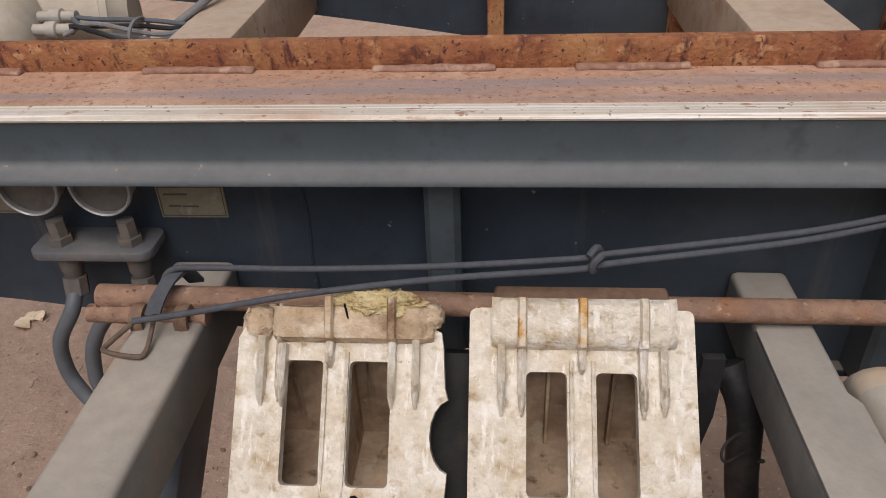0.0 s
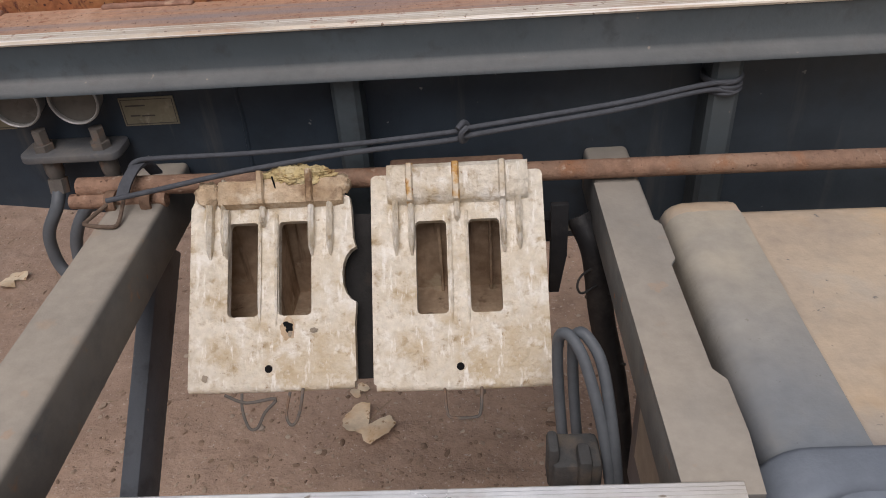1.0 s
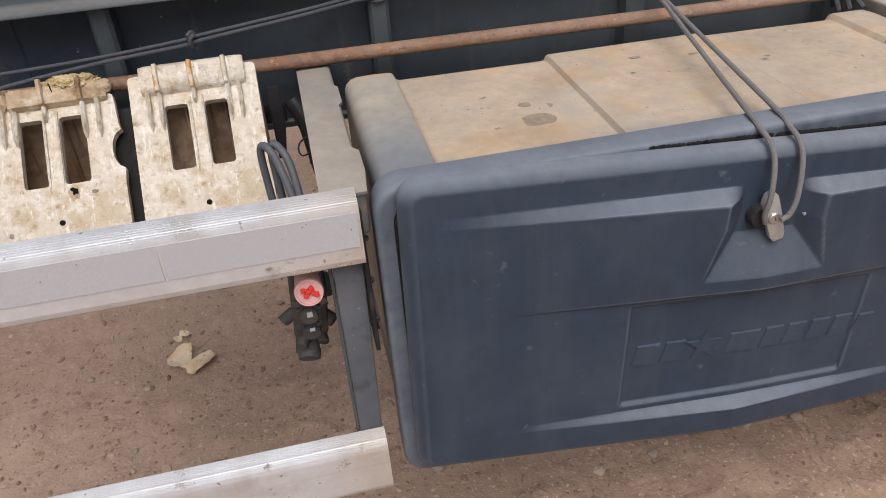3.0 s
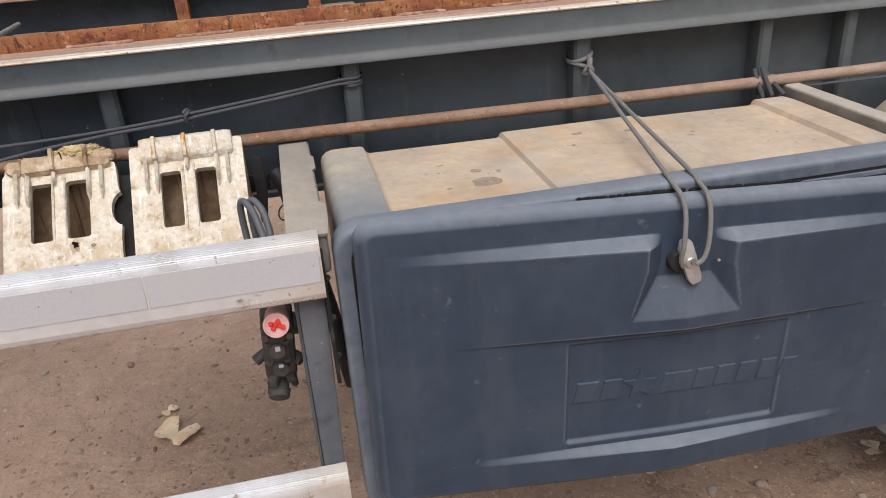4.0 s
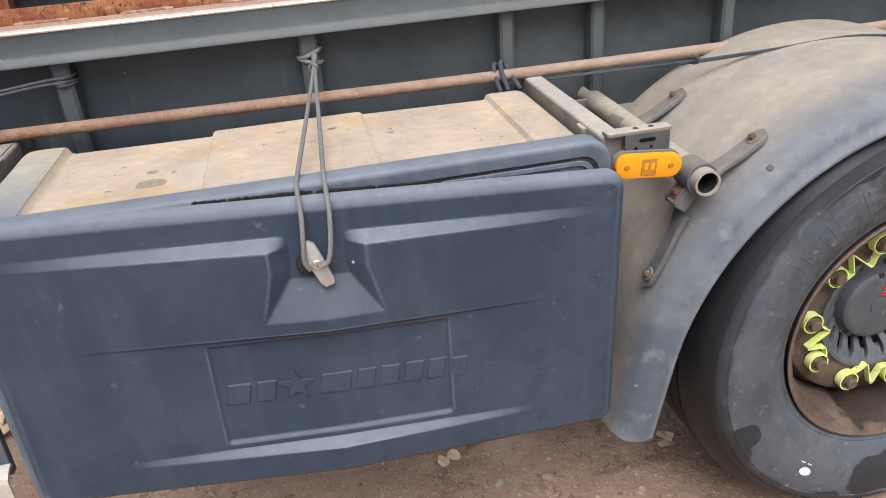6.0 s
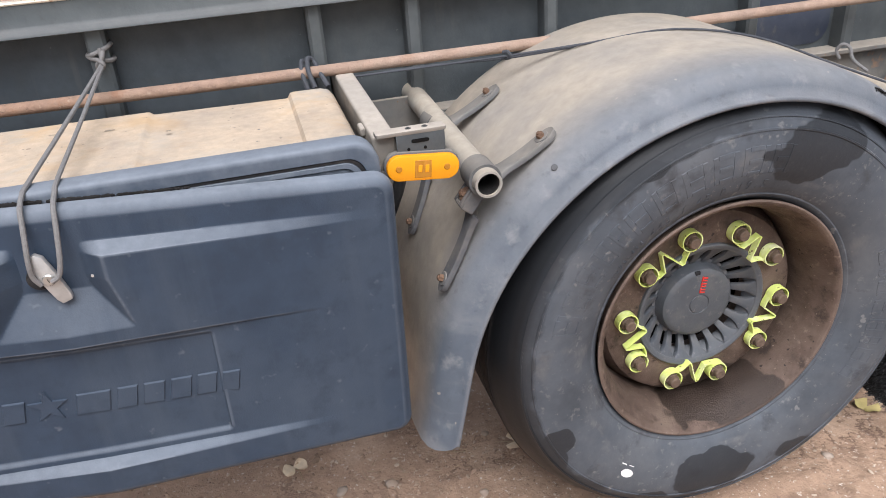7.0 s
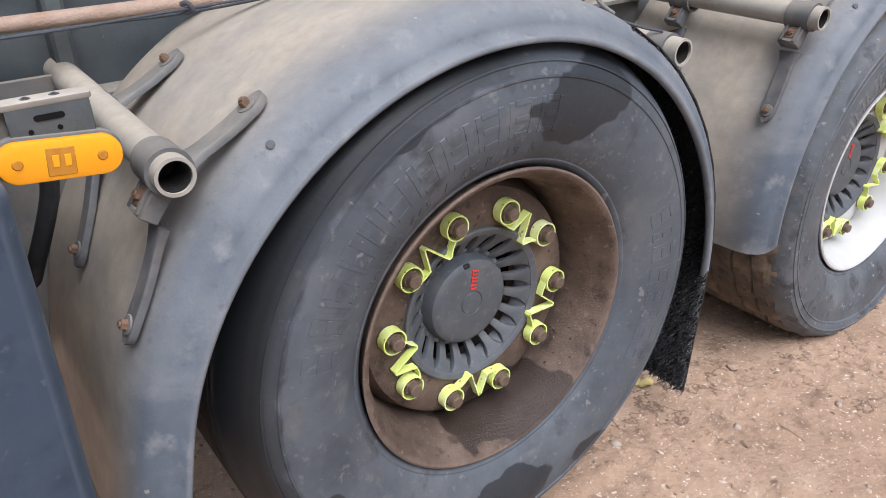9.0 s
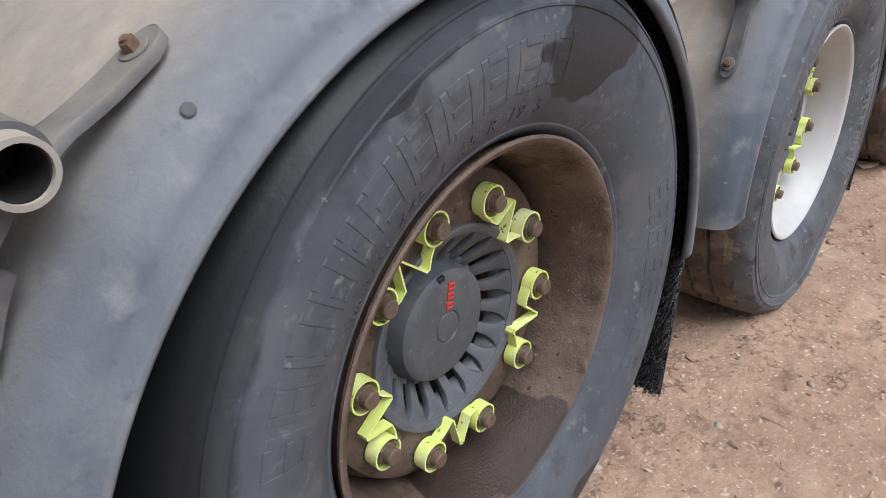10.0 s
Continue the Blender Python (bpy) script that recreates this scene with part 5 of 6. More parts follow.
part("cap", lathe([(0.0155, 0.0), (0.0175, 0.0), (0.0185, 0.004), (0.0175, 0.007), (0.0172, 0.055), (0.0001, 0.055), (0.0001, 0.004), (0.0155, 0.003)], 32, True, None, Matrix.Translation((0.363, 0.300, 0.872)) @ Matrix.Rotation(radians(-14), 4, "X")), "pink", valve, "faded pink sleeve")
for k, (dx, dz) in enumerate(((-0.007, 0.003), (-0.001, 0.001), (0.005, -0.001), (0.009, -0.004), (-0.004, -0.004), (0.003, 0.005))):
    part("cap_grip", block(-0.003, 0.003, -0.003, 0.004, -0.003, 0.003, 0.001, 1, None, Matrix.Translation((0.363, 0.300, 0.872)) @ Matrix.Rotation(radians(-14), 4, "X") @ Matrix.Translation((dx, 0.002, dz)) @ Matrix.Rotation(0.5 * k, 4, "Y")), "red", valve, "bright red grip")
vb = block(0.337, 0.386, 0.325, 0.395, 0.765, 0.862, 0.010, 2)
block(0.342, 0.378, 0.318, 0.34, 0.80, 0.85, 0.008, 2, vb)
for v in vb.verts:
    v.co += Vector((noise.noise(v.co * 60), noise.noise(v.co * 60 + Vector((5, 0, 0))), 0)) * 0.003
part("valve_body", vb, "valve", valve)
stub((0.36, 0.36, 0.772), (0.356, 0.315, 0.752), 0.014, "valve", "plunger")
stub((0.356, 0.318, 0.757), (0.354, 0.306, 0.748), 0.0175, "valve", "push_knob", 0.016, "round push knob")
stub((0.36, 0.34, 0.83), (0.36, 0.308, 0.825), 0.012, "valve", "boss")
stub((0.362, 0.336, 0.80), (0.362, 0.310, 0.793), 0.013, "valve", "boss")
stub((0.34, 0.36, 0.80), (0.322, 0.355, 0.79), 0.009, "valve", "port")
stub((0.375, 0.35, 0.80), (0.394, 0.335, 0.79), 0.010, "valve", "port")
stub((0.38, 0.36, 0.85), (0.394, 0.34, 0.84), 0.012, "valve", "port")
stub((0.345, 0.345, 0.765), (0.340, 0.34, 0.735), 0.006, "valve", "port")
stub((0.378, 0.345, 0.77), (0.380, 0.34, 0.745), 0.006, "valve", "port")
for k, (a, z, r) in enumerate((((0.35, 0.326, 0.775), (0.345, 0.314, 0.77), 0.009), ((0.374, 0.326, 0.775), (0.377, 0.316, 0.77), 0.008), ((0.362, 0.33, 0.86), (0.362, 0.318, 0.86), 0.017), ((0.345, 0.322, 0.845), (0.344, 0.316, 0.845), 0.006), ((0.378, 0.322, 0.843), (0.379, 0.316, 0.843), 0.006))):
    stub(a, z, r, "valve", "fitting", r * 0.9)
for k in range(4):
    part("bolt", bolt((0.346 + 0.026 * (k % 2), 0.3185, 0.806 + 0.03 * (k // 2)), (0, -1, 0), 0.0035, 0.004), "valve", valve)
part("tag", block(0.357, 0.364, 0.3065, 0.308, 0.828, 0.836, 0), "film", valve)
part("tag", block(0.359, 0.366, 0.3085, 0.310, 0.80, 0.805, 0), "film", valve)



def lean(p):
    """The lower parts of the valve hang further back and lower."""
    u = max(0.0, 0.86 - p.z)
    return Vector((-0.12 * u, 0.84 * u, -0.6 * u))


for piece in valve.children:
    if piece.name.startswith("cap"):
        continue
    home = Vector((0.36, 0.34, 0.72))
    spots = [v.co + home for v in piece.data.vertices]
    middle = sum(spots, Vector()) / len(spots)
    for v, p in zip(piece.data.vertices, spots):
        v.co += lean(p if piece.name.startswith("valve_body") else middle)
valve.location += Vector((0.002, 0.0, 0.012))

hoses = thing("air_hoses", (0.345, 0.48, 0.85), "pair of grey air hoses arching up beside the chock", "hose")
for k, dx in enumerate((0.0, 0.014)):
    part("hose", tube([(0.374 + dx * 0.4, 0.395, 0.86), (0.366 + dx * 0.6, 0.43, 0.93), (0.353 + dx, 0.462, 0.982), (0.342 + dx, 0.480, 1.0), (0.334 + dx, 0.487, 1.0), (0.331 + dx, 0.492, 0.98), (0.333 + dx, 0.49, 0.93), (0.338 + dx, 0.475, 0.86)], 0.0054, 12, 6), "hose", hoses)
part("coupling", block(0.318, 0.362, 0.40, 0.44, 0.885, 0.925, 0.006, 2), "valve", hoses, "dusty coupling block")
part("coupling", block(0.315, 0.325, 0.405, 0.43, 0.89, 0.94, 0.004, 2), "valve", hoses)
part("coupling", block(0.34, 0.352, 0.395, 0.42, 0.89, 0.935, 0.004, 2), "valve", hoses)
bundle = thing("cable_bundle", (0.39, 0.6, 0.8), "black taped cable bundle hanging under the arm", "cable")
part("sleeve", tube([(0.385, 0.745, 0.955), (0.402, 0.722, 0.916), (0.416, 0.72, 0.817), (0.444, 0.72, 0.682), (0.472, 0.72, 0.471)], 0.0165, 14, 6), "black", bundle)
for k, p in enumerate(((0.413, 0.72, 0.85), (0.434, 0.72, 0.73))):
    part("cable_tie", tube([(p[0] + 0.018 * math.cos(a), p[1] - 0.012 * math.sin(a), p[2] + 0.014 * math.sin(a)) for a in [2 * math.pi * j / 8 for j in range(9)]], 0.0022, 6, 3), "valve", bundle)
part("loose_wire", tube([(0.403, 0.71, 0.905), (0.385, 0.70, 0.90), (0.379, 0.695, 0.888), (0.385, 0.695, 0.876), (0.405, 0.705, 0.88)], 0.0015, 6, 5), "black", bundle)


# ---- arm, lamp bracket and marker lamp at the end of the box ----
part("outrigger_arm", block(1.428, 1.466, 0.338, 0.826, 0.945, 1.003, 0.006, 3), "arm_pale", chassis, "dust-covered box arm beside the toolbox")
part("arm_tab", block(1.420, 1.429, 0.40, 0.43, 0.985, 0.999, 0.002, 1), "arm_pale", chassis)
part("support_plate", block(1.425, 1.62, 0.768, 0.776, 0.50, 0.93, 0.002, 1), "arm", chassis, "dusty grey plate behind the box arm")
part("hanging_sleeve", tube([(1.520, 0.60, 0.86), (1.512, 0.60, 0.815), (1.492, 0.60, 0.765), (1.472, 0.605, 0.72), (1.462, 0.62, 0.69), (1.455, 0.66, 0.67)], 0.0125, 12, 5), "black", chassis, "black rubber sleeve hanging beside the mudguard")
lamp = thing("marker_lamp", (1.498, 0.32, 0.955), "amber oval side marker lamp on a grey bracket", "marker lamp")
part("bracket_top", prism(rrect(1.432, 1.541, 0.322, 0.348, 0.004, 3), "z", 1.004, 1.010, None, 0.001), "arm_pale", lamp, "dusty folded bracket")
br = block(1.462, 1.538, 0.3225, 0.326, 0.968, 1.005, 0.001, 1)
part("bracket_face", br, "chassis", lamp, "dark grey bracket face")
# slot and rivet holes are black inlays with shade in the colour
part("slot", prism(rrect(1.485, 1.513, 0.990, 0.996, 0.003, 3), "y", 0.3215, 0.3226), "pit", lamp)
for xx in (1.480, 1.506):
    part("rivet_hole", lathe([(0.0001, 0.0), (0.0025, 0.0), (0.0025, 0.001), (0.0001, 0.001)], 12, False, None, Matrix.Translation((xx, 0.3216, 0.981))), "pit", lamp)
    part("screw", bolt((xx + 0.004, 0.335, 1.010), (0, 0, 1), 0.003, 0.002), "valve", lamp)
tilt = Matrix.Translation((1.498, 0.316, 0.953)) @ Matrix.Rotation(radians(5.8), 4, "Y")


def stadium(w, h, y0, y1, bevel):
    b = prism(rrect(-w / 2, w / 2, -h / 2, h / 2, h / 2 - 0.001, 9), "y", y0, y1, None, bevel)
    b.transform(tilt)
    return b


part("housing", stadium(0.119, 0.046, 0.003, 0.014, 0.002), "clip", lamp, "grey lamp housing")
part("lens", stadium(0.114, 0.041, -0.008, 0.004, 0.003), "amber", lamp, "amber plastic lens")
part("led_window", block(-0.014, 0.012, -0.0092, -0.007, -0.015, 0.013, 0.0006, 1, None, tilt), "amber_dark", lamp, "darker window over the light source")
for a, z in ((-0.009, -0.003), (0.002, 0.008)):
    part("led", block(a, z, -0.0100, -0.009, -0.006, 0.006, 0.0005, 1, None, tilt), "amber", lamp)
for xx in (-0.039, 0.037):
    part("screw", lathe([(0.0001, -0.010), (0.004, -0.0098), (0.0052, -0.008), (0.0052, -0.004), (0.0001, -0.004)], 16, False, None, tilt @ Matrix.Translation((xx, 0, 0))), "amber_dark", lamp, "dull recessed screw")

# ---- mudguards ----
MC = Vector((2.042, 0.0, 0.478))
SECTION = [(0.281, 0.509), (0.274, 0.5055), (0.2668, 0.5065), (0.2645, 0.5105), (0.2665, 0.5155), (0.2755, 0.5195), (0.2785, 0.531), (0.287, 0.545), (0.301, 0.556), (0.325, 0.563), (0.37, 0.566), (0.46, 0.567), (0.58, 0.567), (0.755, 0.567), (0.765, 0.562),
           (0.755, 0.5605), (0.58, 0.561), (0.46, 0.561), (0.37, 0.560), (0.33, 0.557), (0.305, 0.549), (0.293, 0.541), (0.285, 0.529), (0.2825, 0.516)]


def mudguard_mesh(a0, a1, steps=72, straight=None):
    """The shell from angle a0 to a1; past the angle straight its foot runs on straight, with rounded corners."""
    b = bmesh.new()
    rows = []
    for k in range(steps + 1):
        t = k / steps
        a = radians(a0 + (a1 - a0) * t)
        row = []
        for y, r in SECTION:
            end = min(t, 1 - t) * abs(a1 - a0)
            aa = a
            if end < 4.5:
                back = 2.6 * max(0.0, (0.300 - y) / 0.0355) ** 3 if straight and t < 0.5 else max(0.0, (0.280 - y) / 0.011) ** 2
                aa += radians(back) * (1 - end / 4.5) * (-1 if t < 0.5 else 1)
            over = aa - radians(straight) if straight else 0.0
            foot = aa if over <= 0 else radians(straight)
            p = Vector((r * math.cos(foot), y, r * math.sin(foot)))
            if over > 0:
                p += Vector((-math.sin(foot), 0, math.cos(foot))) * over * 0.567
            row.append(b.verts.new((MC.x + p.x, y, MC.z + p.z)))
        rows.append(row)
    m = len(SECTION)
    for j in range(steps):
        for k in range(m):
            b.faces.new((rows[j][k], rows[j][(k + 1) % m], rows[j + 1][(k + 1) % m], rows[j + 1][k]))
    b.faces.new(rows[0])
    b.faces.new(rows[-1])
    return b


def guard_point(angle, y, r=0.567):
    a = radians(angle)
    return Vector((MC.x + r * math.cos(a), y, MC.z + r * math.sin(a)))


def clip_arm(ob, start, angle, y, wide=0.036):
    """A plastic clip arm from a tube to a bolted, rounded tab on the mudguard."""
    end = guard_point(angle, y, 0.5705)
    radial = Vector((math.cos(radians(angle)), 0, math.sin(radians(angle))))
    along = (end - Vector(start)).normalized()
    along = (along - radial * along.dot(radial)).normalized()
    across = along.cross(radial).normalized()
    back = Vector(start)
    far = (end - back).length
    stations = []
    for k in range(9):
        t = k / 8
        stations.append((back.lerp(end, t) - radial * 0.003 * math.sin(math.pi * t), wide * (1.5 - 0.6 * sstep(t, 0.0, 0.22) + 0.1 * t)))
    for k in range(1, 8):
        a = radians(90 * k / 7)
        stations.append((end + along * 0.024 * math.sin(a), wide * 0.96 * max(0.04, math.cos(a))))
    b = bmesh.new()
    rows = []
    for p, w in stations:
        rows.append([b.verts.new(p + across * (w / 2 * s) + radial * h) for s, h in ((-1, 0.0), (-1, 0.0075), (-0.9, 0.0095), (0, 0.0088), (0.9, 0.0095), (1, 0.0075), (1, 0.0))])
    for i in range(len(rows) - 1):
        for k in range(7):
            b.faces.new((rows[i][k], rows[i][(k + 1) % 7], rows[i + 1][(k + 1) % 7], rows[i + 1][k]))
    b.faces.new(rows[0])
    b.faces.new(rows[-1])
    arm = part("clip_arm", b, "clip" if wide > 0.035 else "dark_clip", ob, "dusty plastic clip arm", angle=50)
    disc = lathe([(0.0001, 0.0), (0.0125, 0.0), (0.0125, 0.0015), (0.0118, 0.0022), (0.0001, 0.0022)], 28, False, None, Matrix.Translation(end + radial * 0.0092) @ radial.to_track_quat("Y", "Z").to_matrix().to_4x4())
    part("washer", disc, "clip", arm)
    part("bolt", bolt(end + radial * 0.011, radial, 0.0068, 0.010, None, False), "bolt", arm, "rusty bolt")


def clamp(ob, x, z, y0, y1):
    part("clamp_sleeve", tube([(x, y0, z), (x, y1, z)], 0.0275, 24, 1, None, 0.0225), "clip", ob, "plastic clamp round the tube")


def lower_block(ob, x, z, y):
    """The slotted foot block under a tube clamp."""
    t = Matrix.Translation((x - 0.020, y, z - 0.035)) @ Matrix.Rotation(radians(-52), 4, "Y")
    foot = part("foot_block", block(-0.022, 0.022, -0.020, 0.020, -0.014, 0.010, 0.002, 1, None, t), "dark_clip", ob, "dark slotted foot block")
    for sy in (-0.013, 0.013):
        part("raised_bar", block(-0.019, 0.019, sy - 0.003, sy + 0.003, 0.009, 0.014, 0.001, 1, None, t), "dark_clip", foot)
    for sx in (-0.017, 0.017):
        part("raised_bar", block(sx - 0.003, sx + 0.003, -0.010, 0.010, 0.009, 0.013, 0.001, 1, None, t), "clip", foot)
    part("bolt", bolt(t @ Vector((0, 0, 0.010)), t.to_3x3() @ Vector((0, 0, 1)), 0.0075, 0.010), "bolt", foot)


def mudguard():
    ob = thing("mudguard", (MC.x, 0.48, MC.z), "dusty blue-grey plastic half-round mudguard over the wheel", "mudguard", "mudguards along the trailer")
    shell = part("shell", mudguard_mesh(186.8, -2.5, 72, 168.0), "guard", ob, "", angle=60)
    # inner faces blackened: mud plus the guard's own shade in the colour
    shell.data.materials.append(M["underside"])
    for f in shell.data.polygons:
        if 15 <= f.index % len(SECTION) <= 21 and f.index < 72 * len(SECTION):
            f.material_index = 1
    px, pz = 1.598, 0.911
    for x, z in ((px, pz), (2.436, 0.908)):
        part("support_tube", tube([(x, 0.299, z), (x, 0.826, z + 0.010)], 0.0225, 28, 1, None, 0.0185), "pipe", ob, "dusty hollow steel tube")
    # a dark liner and plug in each bore stand for the shade inside
    for x, z in ((px, pz), (2.436, 0.908)):
        part("tube_bore", lathe([(0.0001, 0.05), (0.0168, 0.05), (0.0172, 0.0), (0.0184, 0.0), (0.0184, 0.06), (0.0001, 0.06)], 28, True, None, Matrix.Translation((x, 0.303, z))), "underside", ob, "rusty dark sleeve in the tube, its shade put into the colour")
    for y in (0.345, 0.625):
        clamp(ob, px, pz, y - 0.028, y + 0.022)
        clip_arm(ob, (px + 0.022, y, pz - 0.008), 125.0, y + 0.012)
        clip_arm(ob, guard_point(141.5, y, 0.583), 153.6, y - 0.006 if y < 0.5 else y - 0.05, 0.030)
        lower_block(ob, px, pz, y)
        clamp(ob, 2.436, 0.908, y - 0.02, y + 0.02)
        clip_arm(ob, (2.468, y, 0.86), 33.0, y + 0.01)
    mark_n = (Vector((math.cos(radians(127)), 0, math.sin(radians(127)))) * 0.72 + Vector((0, -0.69, 0))).normalized()
    part("rub_mark", lathe([(0.0001, -0.0005), (0.0046, -0.0003), (0.0056, 0.0006), (0.0001, 0.0008)], 11, False, None, Matrix.Translation(guard_point(127, 0.298, 0.5565)) @ mark_n.to_track_quat("-Y", "Z").to_matrix().to_4x4()), "dark_clip", ob, "small brown rub mark")
    # spray flap with bristles on its wheel side
    line = [guard_point(q, 0, 0.556) for q in (62, 54, 46, 38, 30, 22, 14, 6, 0)] + [Vector((2.597, 0, 0.40)), Vector((2.578, 0, 0.149))]
    profile = [(p.x, p.z) for p in line] + [(p.x - 0.004, p.z) for p in line[::-1]]
    flap = part("spray_flap", prism(profile, "y", 0.292, 0.69), "black", ob, "black spray flap")
    rng = random.Random(11)
    vs, fs = [], []
    ends = [0.0]
    for p, q in zip(line, line[1:]):
        ends.append(ends[-1] + (q - p).length)
    for k in range(15000):
        y = rng.uniform(0.292, 0.69) if rng.random() < 0.4 else rng.uniform(0.292, 0.40)
        s = rng.random() * ends[-1]
        i = max(j for j in range(len(line) - 1) if ends[j] <= s)
        p = line[i].lerp(line[i + 1], (s - ends[i]) / (ends[i + 1] - ends[i])) + Vector((-0.004, y, 0))
        t = (line[i + 1] - line[i]).normalized()
        into = Vector((t.z, 0, -t.x))
        into = into if into.x < 0 else -into
        d = (into + Vector((rng.uniform(-0.3, 0.3), rng.uniform(-0.5, 0.3), rng.uniform(-0.6, 0.25)))).normalized() * rng.uniform(0.014, 0.027)
        d.z = max(d.z, 0.147 - p.z)
        w = Vector((0, rng.uniform(-1, 1), rng.uniform(-1, 1))).normalized() * 0.0012
        i = len(vs)
        vs += [p - w, p + w, p + d]
        fs.append((i, i + 1, i + 2))
    bm = bmesh.new()
    made = [bm.verts.new(v) for v in vs]
    for f in fs:
        bm.faces.new([made[i] for i in f])
    tagged(part("bristles", bm, "bristle", flap, "dense black bristles"), kind="stuff")
    return ob


guard_near = mudguard()
SPAN = 1.262
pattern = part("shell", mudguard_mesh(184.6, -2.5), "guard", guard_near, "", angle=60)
# shade inside this shell is coloured in along with the mud too
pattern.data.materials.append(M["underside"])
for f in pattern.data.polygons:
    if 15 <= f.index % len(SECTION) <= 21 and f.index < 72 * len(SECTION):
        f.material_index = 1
short_shell = pattern.data
bpy.data.objects.remove(pattern)
for k in (1, 2):
    further = copy_thing(guard_near, Matrix.Translation(guard_near.location + Vector((SPAN * k, 0.0, -0.006))))
    for piece in further.children:
        if piece.name.startswith("shell"):
            piece.data = short_shell


# ---- wheels ----
def tyre_profile():
    return [(0.250, 0.330), (0.254, 0.305), (0.262, 0.293), (0.268, 0.2865), (0.2705, 0.285), (0.273, 0.2855), (0.280, 0.2795), (0.290, 0.2735), (0.305, 0.267), (0.322, 0.2612), (0.345, 0.257), (0.365, 0.256), (0.383, 0.2578),
            (0.394, 0.2600), (0.3952, 0.2586), (0.3982, 0.2592), (0.3994, 0.2614), (0.408, 0.2648), (0.4145, 0.2684), (0.4153, 0.2668), (0.4180, 0.2684), (0.4192, 0.2718), (0.429, 0.2805), (0.4375, 0.2915), (0.4445, 0.304), (0.4500, 0.317), (0.4540, 0.329)]


